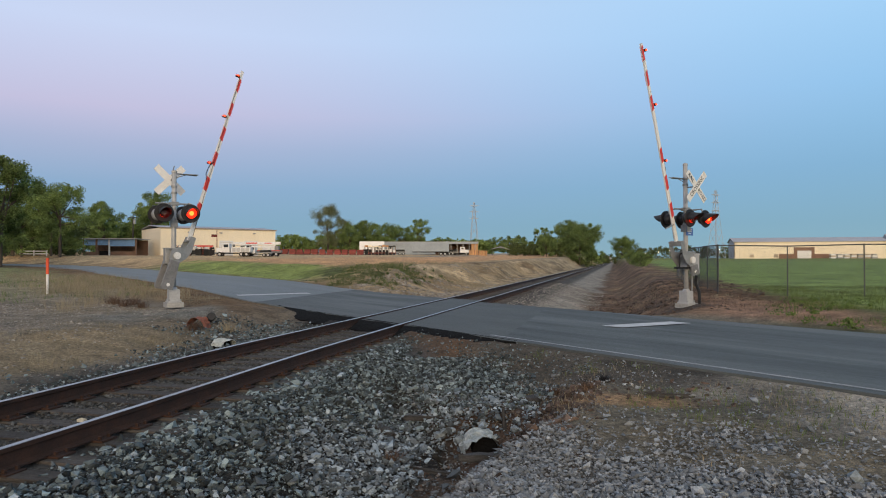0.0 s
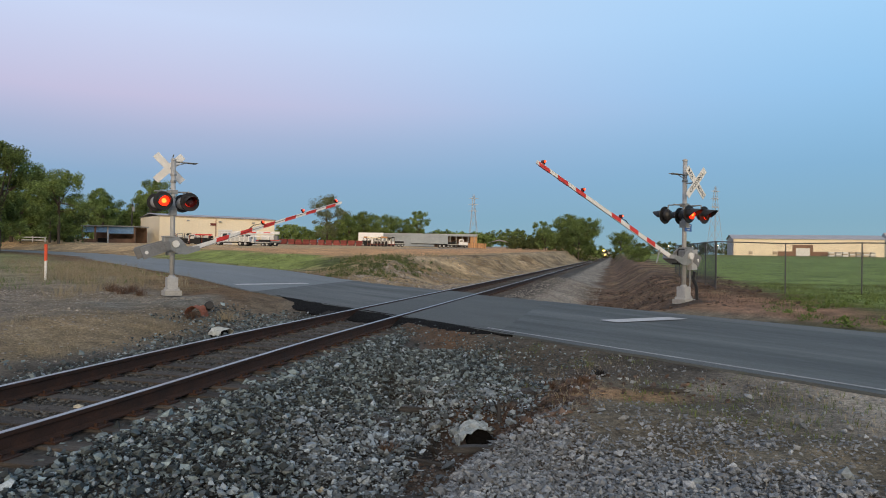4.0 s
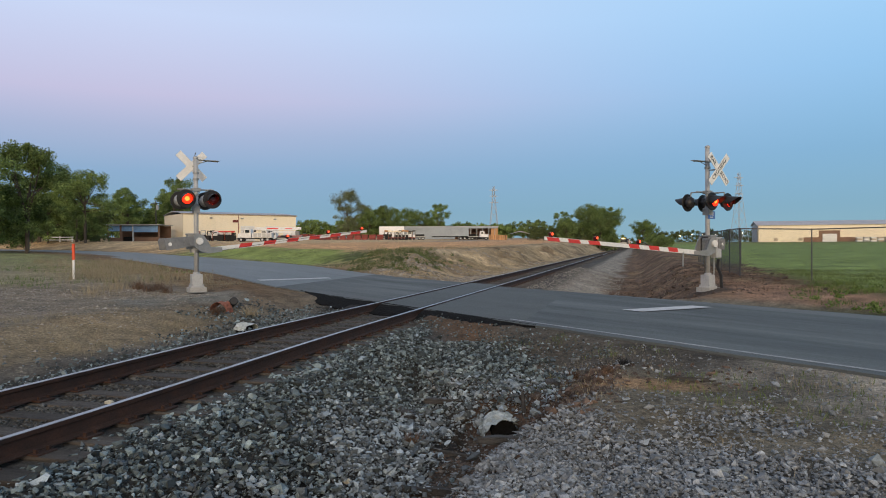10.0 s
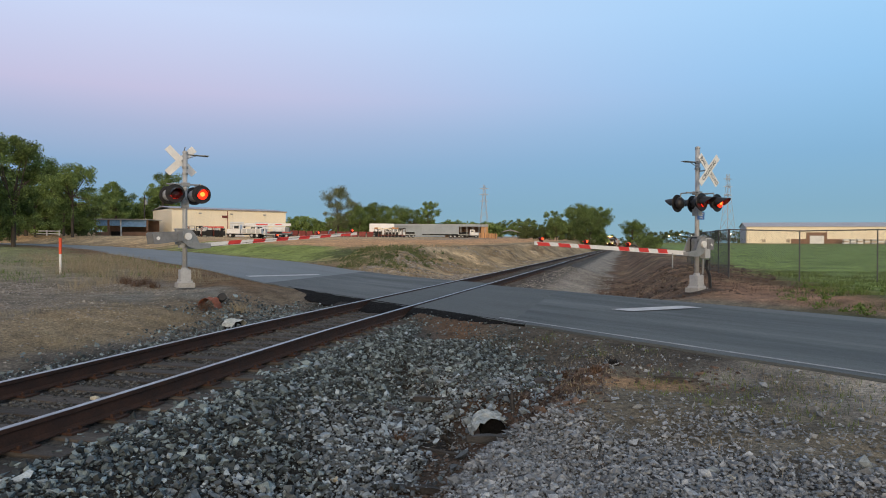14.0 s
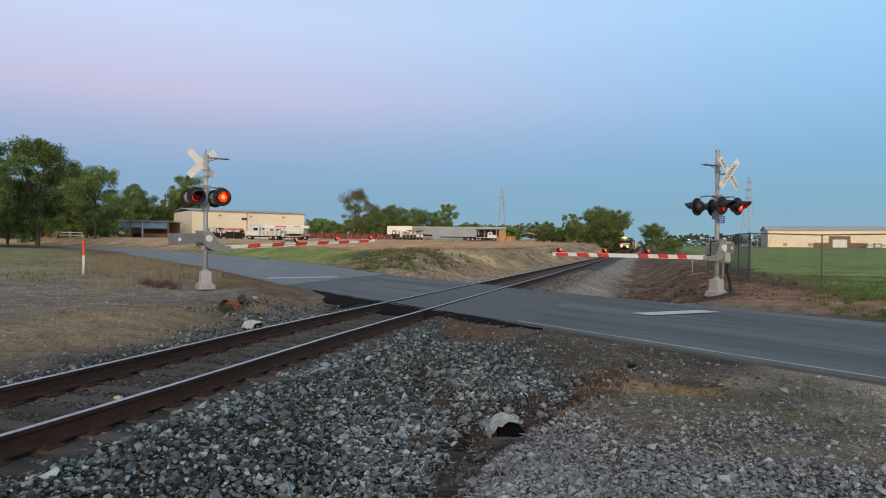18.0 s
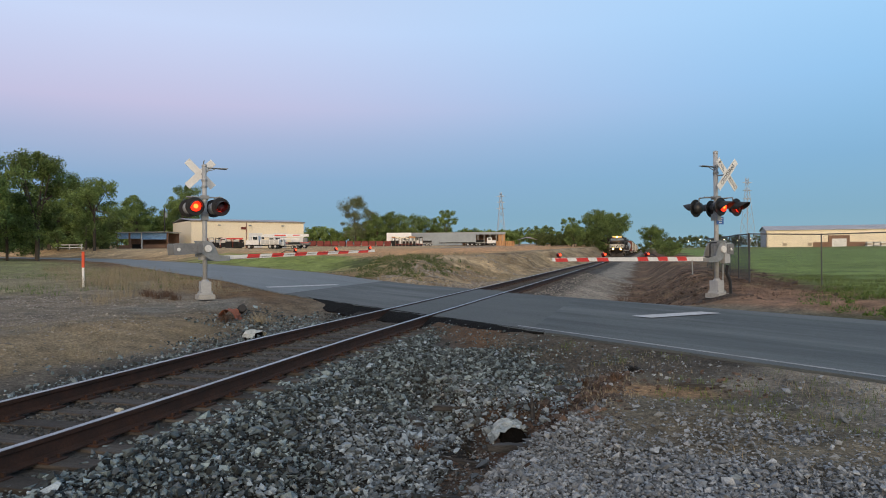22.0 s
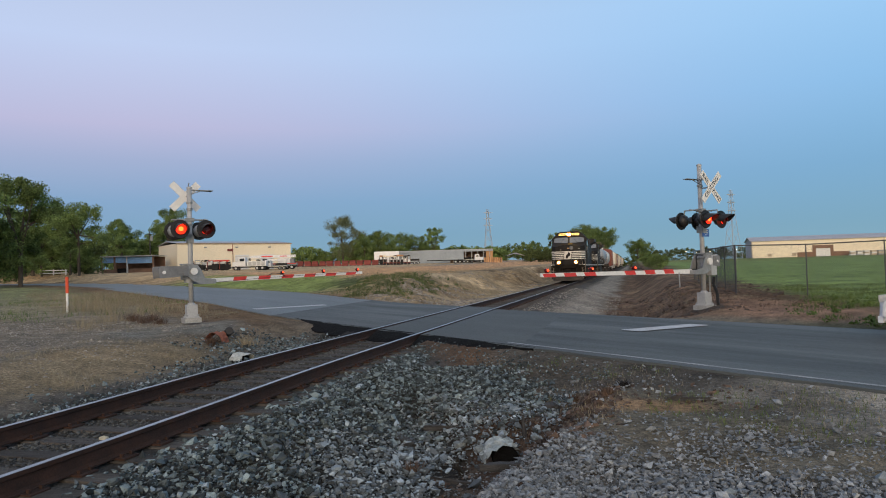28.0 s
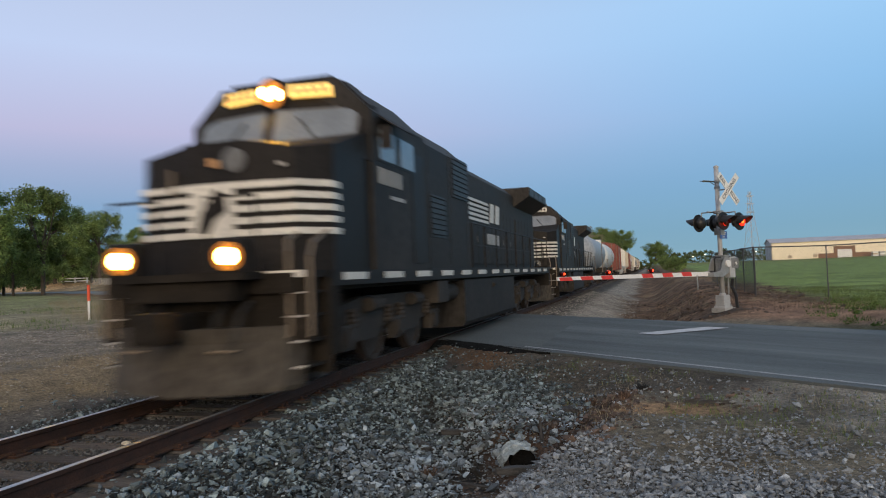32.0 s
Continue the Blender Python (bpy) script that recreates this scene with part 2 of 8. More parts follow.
M_BARK = mat("bark", (0.05, 0.04, 0.03), (0.12, 0.10, 0.08), 4, 0.95, 0.6, stretch=(3, 3, 0.6), fine=20)
M_LEAF = mat("green_leaves", (0.050, 0.088, 0.024), (0.270, 0.365, 0.110), 0.35, 0.7, 0.0, island=0.5, vary=0.2, fine=3, contrast=0.17)
M_LEAF_DRY = mat("pale_sparse_leaves", (0.12, 0.14, 0.065), (0.22, 0.24, 0.12), 0.35, 0.7, 0.0, island=0.4, fine=3)

M_SCRUB = mat("dark_scrub_leaves", (0.045, 0.068, 0.022), (0.115, 0.145, 0.045), 0.5, 0.8, 0.0, island=0.4, fine=3)


def let_light_through(m, amount):
    """Thin leaves pass part of the light on."""
    n, l = m.node_tree.nodes, m.node_tree.links
    b, out = n["Principled BSDF"], n["Material Output"]
    tr, mx = n.new("ShaderNodeBsdfTranslucent"), n.new("ShaderNodeMixShader")
    l.new(b.inputs["Base Color"].links[0].from_socket, tr.inputs["Color"])
    mx.inputs[0].default_value = amount
    l.new(b.outputs[0], mx.inputs[1])
    l.new(tr.outputs[0], mx.inputs[2])
    l.new(mx.outputs[0], out.inputs["Surface"])


for leaf_ in (M_LEAF, M_LEAF_DRY):
    let_light_through(leaf_, 0.3)
M_DRYGRASS = mat("dry_grass", (0.185, 0.158, 0.105), (0.31, 0.268, 0.185), 0.6, 0.9, 0.0, island=0.22)
M_GRASS = mat("green_grass", (0.06, 0.09, 0.022), (0.13, 0.175, 0.045), 0.6, 0.9, 0.0, island=0.4)
M_WEED = mat("rank_green_weeds", (0.05, 0.085, 0.018), (0.125, 0.19, 0.042), 0.6, 0.8, 0.0, island=0.4)
M_REDWEED = mat("russet_weed", (0.075, 0.045, 0.032), (0.15, 0.10, 0.07), 0.6, 0.9, 0.0, island=0.4)
M_CREAM = mat("cream_sheet_wall", (0.76, 0.67, 0.50), (0.85, 0.76, 0.58), 0.2, 0.7, 0.1, fine=4, grime=0.12)
M_CREAM_DARK = mat("shaded_cream_trim", (0.36, 0.30, 0.22), (0.46, 0.38, 0.28), 0.4, 0.7, 0.1, fine=5)
M_ROOF = mat("grey_metal_roof", (0.32, 0.32, 0.35), (0.42, 0.42, 0.45), 0.3, 0.6, 0.1, fine=4, grime=0.15)
M_BROWNBRICK = mat("brown_masonry", (0.18, 0.105, 0.07), (0.28, 0.17, 0.115), 1, 0.9, 0.2, fine=10)
M_BLUEWALL = mat("blue_painted_sheet", (0.17, 0.33, 0.58), (0.23, 0.41, 0.66), 0.5, 0.6, 0.1, fine=5)
M_DARK = mat("dark_opening", (0.012, 0.012, 0.013), (0.03, 0.03, 0.03), 1, 0.9, 0.0)
M_FENCE = mat("dull_dark_steel", (0.05, 0.05, 0.05), (0.10, 0.10, 0.10), 3, 0.7, 0.0)
M_SHEDWALL = mat("pale_blue_grey_sheet", (0.24, 0.28, 0.31), (0.34, 0.38, 0.41), 0.4, 0.7, 0.1, fine=5, grime=0.2)
M_TRUCKWHITE = mat("dusty_white_paint", (0.62, 0.62, 0.62), (0.76, 0.76, 0.75), 1, 0.5, 0.0, fine=8, grime=0.3)
M_HOOD = mat("black_visor_paint", (0.010, 0.010, 0.011), (0.026, 0.026, 0.028), 5, 0.45, 0.1, spec=0.4)
M_WHITEPAINT = mat("white_vehicle_paint", (0.66, 0.67, 0.68), (0.78, 0.78, 0.78), 1, 0.35, 0.0, fine=12, grime=0.12)
M_TYRE = mat("black_rubber", (0.012, 0.012, 0.012), (0.03, 0.03, 0.03), 5, 0.9, 0.2)
M_GLASS = mat("dark_window_glass", (0.015, 0.02, 0.025), (0.03, 0.04, 0.05), 2, 0.12, 0.0, spec=0.6)
M_REDSTACK = mat("rust_red_steel_stock", (0.16, 0.035, 0.03), (0.28, 0.07, 0.055), 1, 0.8, 0.1, vary=0.3, fine=6)
M_CANRUST = mat("bright_rust_sheet", (0.20, 0.062, 0.036), (0.36, 0.125, 0.07), 6, 0.85, 0.3, fine=30)
M_TIMBER = mat("orange_timber", (0.42, 0.22, 0.10), (0.55, 0.32, 0.16), 1, 0.85, 0.1, vary=0.2)
M_PLASTIC = mat("crumpled_white_plastic", (0.24, 0.28, 0.275), (0.52, 0.555, 0.53), 6, 0.5, 0.3, fine=25, grime=0.4)
M_OLDWOOD = mat("grey_old_wood", (0.018, 0.017, 0.016), (0.088, 0.084, 0.080), 6, 0.9, 0.5, stretch=(0.5, 5, 5))
M_YARDLAMP = glow("yard_lamp", (1.0, 0.72, 0.35), 12.0)
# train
# black paint whose brown cast stands in for the warm light on the nose
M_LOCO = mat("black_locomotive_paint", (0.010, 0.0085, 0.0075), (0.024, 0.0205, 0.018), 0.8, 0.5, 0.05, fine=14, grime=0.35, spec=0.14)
# black paint with the underside's shade put into its colour
M_PILOT = mat("sooty_pilot_steel", (0.007, 0.006, 0.005), (0.028, 0.023, 0.018), 2.5, 0.85, 0.3, fine=20, spec=0.15)
# dusty steel, raised further to paint in the ditch lights' light on it
M_PLOW = mat("dust_caked_plow_steel", (0.032, 0.027, 0.022), (0.092, 0.081, 0.066), 2.0, 0.85, 0.3, fine=16, grime=0.45, spec=0.2, stretch=(1, 1, 0.4))
# pale base paints in the sky's reflection on the panes
M_CABGLASS = mat("cab_window_glass", (0.13, 0.145, 0.16), (0.21, 0.23, 0.25), 1.5, 0.08, 0.0, spec=1.0)
M_DULLMARK = mat("dull_worn_marking", (0.30, 0.29, 0.27), (0.50, 0.48, 0.45), 6, 0.7, 0.1, fine=30, grime=0.4)
# sides: dusty, lighter than the nose, with the same painted warm cast
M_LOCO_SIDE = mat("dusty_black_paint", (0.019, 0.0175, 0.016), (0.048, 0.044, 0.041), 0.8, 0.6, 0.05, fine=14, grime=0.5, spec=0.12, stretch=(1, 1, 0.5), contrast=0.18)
M_STRIPE = mat("off_white_stripe", (0.55, 0.52, 0.46), (0.70, 0.67, 0.60), 3, 0.5, 0.05, fine=20, grime=0.25)
M_UNDER = mat("dirty_underframe", (0.016, 0.014, 0.012), (0.05, 0.042, 0.035), 2, 0.85, 0.3, fine=20)
M_TANKGREY = mat("grey_fuel_tank", (0.10, 0.105, 0.11), (0.17, 0.17, 0.17), 1, 0.6, 0.1, fine=10)
M_WHEEL = mat("worn_wheel_steel", (0.06, 0.045, 0.035), (0.14, 0.11, 0.09), 3, 0.6, 0.2, metal=0.5)
# no lamp: this ring emits orange to stand in for the halo round a lens
M_RING_GLOW = glow("lamp_reflector_rim", (1.0, 0.30, 0.02), 0.9, (0.03, 0.02, 0.01))
M_HEAD = glow("headlight_beam", (1.0, 0.52, 0.05), 150.0, (0.8, 0.8, 0.8))
M_DITCH = glow("ditch_light_beam", (1.0, 0.48, 0.05), 130.0, (0.8, 0.8, 0.8))
M_BOARD = glow("lit_number_board", (1.0, 0.55, 0.08), 1.4, (0.7, 0.6, 0.3))
# tan railing paint; on the engine it also paints the ditch lights' warm light
M_RAILING = mat("dull_tan_railing", (0.15, 0.115, 0.08), (0.23, 0.18, 0.13), 3, 0.6, 0.1)
M_CAR_GREY = mat("grey_tank_car_paint", (0.26, 0.28, 0.30), (0.38, 0.40, 0.42), 0.6, 0.5, 0.05, fine=6, grime=0.3)
M_CAR_WHITE = mat("white_tank_car_paint", (0.60, 0.58, 0.53), (0.74, 0.72, 0.67), 0.6, 0.5, 0.05, fine=6, grime=0.3)
M_CAR_RED = mat("oxide_red_car_paint", (0.15, 0.04, 0.03), (0.25, 0.075, 0.055), 0.6, 0.7, 0.05, fine=6, grime=0.3)
M_CAR_CREAM = mat("cream_hopper_paint", (0.44, 0.39, 0.31), (0.56, 0.50, 0.41), 0.6, 0.6, 0.05, fine=6, grime=0.3)
M_CAR_BLACK = mat("black_tank_car_paint", (0.015, 0.015, 0.016), (0.035, 0.035, 0.036), 0.6, 0.4, 0.05, fine=6, grime=0.3)

# ---- building blocks ----


def thing(name, m=None, label="", category="", group="", kind=""):
    ob = new(name)
    if m is not None:
        ob.matrix_basis = m
    return tagged(ob, label, category, group, kind)


def part(name, bm, material, parent=None, label="", smooth=False, kind=""):
    """Links a bmesh as one mesh object, as it lies in its parent's space."""
    me = bpy.data.meshes.new(name)
    bm.normal_update()
    bm.to_mesh(me)
    bm.free()
    for mt in (material if isinstance(material, (list, tuple)) else [material]):
        me.materials.append(mt)
    if smooth:
        me.shade_smooth()
    ob = new(name, me)
    ob.parent = parent
    return tagged(ob, label, kind=kind)


def again(ob, m, parent=None):
    """One more piece on the same mesh, at the pose m."""
    o = bpy.data.objects.new(ob.name.split(".")[0], ob.data)
    scene.collection.objects.link(o)
    o.parent = parent if parent is not None else ob.parent
    o.matrix_basis = m
    for k in ob.keys():
        if k in ("label", "category", "group", "kind"):
            o[k] = ob[k]
    return o


def box(bm, cx, cy, cz, sx, sy, sz, m=None, bevel=0.0, taper=(1, 1)):
    """A box by centre and size; taper narrows its top in x and y."""
    hx, hy, hz = sx / 2, sy / 2, sz / 2
    vs = []
    for dz in (-1, 1):
        tx, ty = (taper if dz > 0 else (1, 1))
        for dx, dy in ((-1, -1), (1, -1), (1, 1), (-1, 1)):
            v = Vector((cx + dx * hx * tx, cy + dy * hy * ty, cz + dz * hz))
            vs.append(bm.verts.new(m @ v if m is not None else v))
    fs = [bm.faces.new([vs[i] for i in f]) for f in ((3, 2, 1, 0), (4, 5, 6, 7), (0, 1, 5, 4), (1, 2, 6, 5), (2, 3, 7, 6), (3, 0, 4, 7))]
    if bevel:
        bmesh.ops.bevel(bm, geom=list({e for f in fs for e in f.edges}), offset=bevel, segments=2, affect="EDGES", profile=0.7)
    return bm


def tube(bm, p0, p1, r0, r1=None, seg=10, cap=True):
    """A round bar from p0 to p1."""
    r1 = r0 if r1 is None else r1
    p0, p1 = Vector(p0), Vector(p1)
    q = (p1 - p0).to_track_quat("Z", "Y")
    rings = []
    for p, r in ((p0, r0), (p1, r1)):
        rings.append([bm.verts.new(p + q @ Vector((r * math.cos(a), r * math.sin(a), 0))) for a in (2 * math.pi * i / seg for i in range(seg))])
    for i in range(seg):
        j = (i + 1) % seg
        bm.faces.new((rings[0][i], rings[0][j], rings[1][j], rings[1][i]))
    if cap:
        bm.faces.new(rings[0][::-1])
        bm.faces.new(rings[1])
    return bm


def pipe(bm, pts, r, seg=8):
    for a, b in zip(pts, pts[1:]):
        tube(bm, a, b, r, r, seg)
    return bm


def prism(bm, pts, axis, a, b):
    """A flat outline pushed from a to b along an axis; pts are given in the two other coordinates, in order."""
    def at(p, d):
        return {"x": (d, p[0], p[1]), "y": (p[0], d, p[1]), "z": (p[0], p[1], d)}[axis]
    v0, v1 = [bm.verts.new(at(p, a)) for p in pts], [bm.verts.new(at(p, b)) for p in pts]
    n = len(pts)
    bm.faces.new(v0)
    bm.faces.new(v1[::-1])
    for i in range(n):
        j = (i + 1) % n
        bm.faces.new((v0[j], v0[i], v1[i], v1[j]))
    bmesh.ops.recalc_face_normals(bm, faces=list(bm.faces))
    return bm


def lathe(bm, profile, m=None, seg=16):
    """Profile of (radius, height) turned about z."""
    rings = []
    for r, z in profile:
        ring = []
        for i in range(seg):
            a = 2 * math.pi * i / seg
            v = Vector((r * math.cos(a), r * math.sin(a), z))
            ring.append(bm.verts.new(m @ v if m is not None else v))
        rings.append(ring)
    for a, b in zip(rings, rings[1:]):
        for i in range(seg):
            j = (i + 1) % seg
            bm.faces.new((a[i], a[j], b[j], b[i]))
    bm.faces.new(rings[0][::-1])
    bm.faces.new(rings[-1])
    return bm


def B():
    return bmesh.new()


def sheet(name, verts, tris, material, parent=None, label="", kind="", smooth=False):
    """A large mesh straight from arrays."""
    me = bpy.data.meshes.new(name)
    verts, tris = np.asarray(verts, dtype=np.float32), np.asarray(tris, dtype=np.int32)
    me.vertices.add(len(verts))
    me.vertices.foreach_set("co", verts.ravel())
    me.loops.add(tris.size)
    me.loops.foreach_set("vertex_index", tris.ravel())
    me.polygons.add(len(tris))
    k = tris.shape[1]
    me.polygons.foreach_set("loop_start", np.arange(len(tris), dtype=np.int32) * k)
    me.update(calc_edges=True)
    me.validate()
    me.materials.append(material)
    if smooth:
        me.shade_smooth()
    else:
        me.shade_flat()
    ob = new(name, me)
    ob.parent = parent
    return tagged(ob, label, kind=kind)


def turns(rng, n):
    """n random rotation matrices."""
    q = rng.normal(size=(n, 4))
    q /= np.linalg.norm(q, axis=1)[:, None]
    w, x, y, z = q.T
    return np.stack([np.stack([1 - 2 * (y * y + z * z), 2 * (x * y - z * w), 2 * (x * z + y * w)], -1),
                     np.stack([2 * (x * y + z * w), 1 - 2 * (x * x + z * z), 2 * (y * z - x * w)], -1),
                     np.stack([2 * (x * z - y * w), 2 * (y * z + x * w), 1 - 2 * (x * x + y * y)], -1)], 1)


def stones(name, pts, size, material, seed, label, category, kind="stuff", flat=0.7, small=False):
    """Broken stones at pts, each its own lump with edges."""
    rng = np.random.default_rng(seed)
    n = len(pts)
    base = np.array([(1, 0, 0), (-1, 0, 0), (0, 1, 0), (0, -1, 0), (0, 0, 1), (0, 0, -1),
                     (0.62, 0.62, 0.5), (-0.62, -0.62, 0.5), (0.62, -0.62, -0.5), (-0.62, 0.62, -0.5)])
    tri = np.array([(4, 0, 6), (4, 6, 2), (4, 2, 1), (4, 1, 7), (4, 7, 3), (4, 3, 0), (6, 0, 2), (7, 1, 3),
                    (5, 2, 0), (5, 1, 9), (5, 9, 2), (9, 1, 2), (5, 3, 1), (5, 0, 8), (5, 8, 3), (8, 0, 3)])
    if small:
        base = base[:6]
        tri = np.array([(4, 0, 2), (4, 2, 1), (4, 1, 3), (4, 3, 0), (5, 2, 0), (5, 1, 2), (5, 3, 1), (5, 0, 3)])
    m = len(base)
    v = (base[None] + rng.normal(0, 0.16, (n, m, 3))) * (1 + rng.normal(0, 0.26, (n, m, 1))) * rng.uniform(0.5, 1.3, (n, 1, 3))
    v = np.einsum("nij,nkj->nki", turns(rng, n), v)
    v[:, :, 2] *= flat
    v = v * (np.asarray(size)[:, None, None] / 2) + np.asarray(pts)[:, None, :]
    f = tri[None] + (np.arange(n) * m)[:, None, None]
    ob = sheet(name, v.reshape(-1, 3), f.reshape(-1, 3), material, kind=kind)
    return tagged(ob, label, category)


def blades(name, pts, height, width, material, seed, label, category, lean=0.35):
    """Upright tapering blades of grass."""
    rng = np.random.default_rng(seed)
    n = len(pts)
    a = rng.uniform(0, 2 * np.pi, n)
    side = np.stack([np.cos(a), np.sin(a), np.zeros(n)], 1) * (np.asarray(width) / 2)[:, None]
    h = np.asarray(height)
    tip = np.stack([rng.normal(0, lean, n) * h, rng.normal(0, lean, n) * h, h], 1)
    p = np.asarray(pts)
    mid = p + tip * np.array([0.35, 0.35, 0.55])
    v = np.stack([p - side, p + side, mid + side * 0.7, mid - side * 0.7, p + tip], 1)
    tri = np.array([(0, 1, 2), (0, 2, 3), (3, 2, 4)])
    f = tri[None] + (np.arange(n) * 5)[:, None, None]
    ob = sheet(name, v.reshape(-1, 3), f.reshape(-1, 3), material, kind="stuff")
    return tagged(ob, label, category)

# ---- the lie of the land: the track runs along y at x = 0, rail tops at z = 0; the road crosses it aslant ----
UX, UY = 0.740, -0.673      # along the road, towards the camera's side
NX, NY = 0.673, 0.740       # across the road
Q0, Q1 = 11.385, 17.8       # the road's two edges, measured across it


def S(t, lo, hi):
    k = np.clip((np.asarray(t, dtype=float) - lo) / (hi - lo), 0, 1)
    return k * k * (3 - 2 * k)


def vnoise(x, y, scale, seed):
    """Smooth value noise, -1 to 1."""
    table = np.random.default_rng(seed).uniform(-1, 1, (256, 256))
    x, y = np.asarray(x, dtype=float) / scale, np.asarray(y, dtype=float) / scale
    i, j = np.floor(x).astype(int), np.floor(y).astype(int)
    fx, fy = x - i, y - j
    fx, fy = fx * fx * (3 - 2 * fx), fy * fy * (3 - 2 * fy)
    t = lambda a, b: table[a % 256, b % 256]
    return (t(i, j) * (1 - fx) + t(i + 1, j) * fx) * (1 - fy) + (t(i, j + 1) * (1 - fx) + t(i + 1, j + 1) * fx) * fy


def bend(x):
    """Far down its length the road swings aside."""
    return 0.0045 * np.maximum(0, -np.asarray(x, dtype=float) - 40) ** 2


def lift(x, y):
    """The slow rise of the land away from the crossing, gentler along the road than in the fields."""
    a, k = -0.74 * x + 0.673 * y, S(NX * x + NY * y + bend(x), 18.6, 23.0)
    low = 0.02 * np.clip(a - 14, 0, 12) + 0.0085 * np.clip(a - 26, 0, 200)
    return low * (1 - k) + np.minimum(0.02 * np.maximum(0, a - 14), 5.2) * k


def road_z(x, y):
    return lift(x, y) * S(-x, 2, 14) - 0.012


def dip(y):
    """The track sinks a little on the camera's side of the crossing."""
    return -0.05 * S(11.0 - np.asarray(y, dtype=float), 0, 7)


def pad_edge(y):
    """The lip of the gravel pad swings away from the rails towards the road."""
    return 4.25 + 0.60 * S(y, 4.6, 8.4)


def height(x, y):
    x, y = np.asarray(x, dtype=float), np.asarray(y, dtype=float)
    q, a = NX * x + NY * y + bend(x), -0.74 * x + 0.673 * y
    L = lift(x, y)
    bed = -0.21
    left_before = bed - 0.05 * S(-x, 0.95, 1.4) + (-0.09) * S(-x, 1.5, 2.4) + (0.38 + L) * S(-x, 2.6, 5.5)
    bank = 0.62 * S(q, 18.8, 24.0) * (1 - np.clip((a - 27) / 105, 0, 1))
    left_after = bed + (-0.16) * S(-x, 1.5, 2.6) + (0.36 + L + bank * (1 + 0.15 * vnoise(x, y, 4.0, 6))) * S(-x + 1.0 * vnoise(x, y, 3.2, 9) + 0.45 * vnoise(x, y, 1.1, 10), 3.4, 8.0)
    # the ditch ends at a low headwall and is filled in from there to the road
    near_road = S(q + 0.15 * vnoise(x, y, 0.5, 8), 8.0, 8.7)
    ditch = 0.58 * (1 - 0.72 * near_road) * (1 - 0.4 * S(q, 8.8, 10.6))
    lip = pad_edge(y)
    right_before = bed - 0.03 * S(x, 1.0, 1.5) - (ditch - 0.03) * S(x, 1.4, 3.45) + (ditch + 0.08) * S(x + 0.12 * vnoise(x, y, 0.45, 7), lip - 0.55, lip + 0.25)
    field = 0.12 + 0.0085 * np.clip(y - 25, 0, 260)
    drain = 0.62 * S(q, 18.4, 21.5)
    right_after = bed - drain * S(x, 1.5, 4.5) + (drain + 0.21 + field) * S(x, 5.2, 7.9) * np.where(x > 5.2, 1, 0)
    before = np.where(x < 0, left_before, right_before)
    after = np.where(x < 0, left_after, right_after)
    t1, t2 = S(q, 10.2, 11.4), S(q, 17.7, 19.4)
    before = before + dip(y) * (1 - S(np.abs(x), 1.8, 3.4))
    z = before * (1 - t1) + (road_z(x, y) - 0.035 - 0.12 * (1 - S(np.abs(x), 0.86, 1.15))) * (t1 - t2) + after * t2
    off = 1 - (t1 - t2)
    rough = S(np.abs(x), 1.6, 3.0)
    z = z + off * rough * (0.05 * vnoise(x, y, 1.7, 3) + 0.028 * vnoise(x, y, 0.5, 4) * (1 - S(np.abs(x), 14, 17)) * (1 - S(y, 85, 92))) + off * S(np.abs(x), 8, 30) * 0.10 * vnoise(x, y, 9, 5)
    return z


def axis(lo, hi, step, far_lo, far_hi, grow=1.16):
    mid = list(np.arange(lo, hi + 1e-6, step))
    d, p = step, hi
    up = []
    while p < far_hi:
        d *= grow
        p += d
        up.append(p)
    d, p = step, lo
    down = []
    while p > far_lo:
        d *= grow
        p -= d
        down.append(p)
    return np.array(down[::-1] + mid + up)


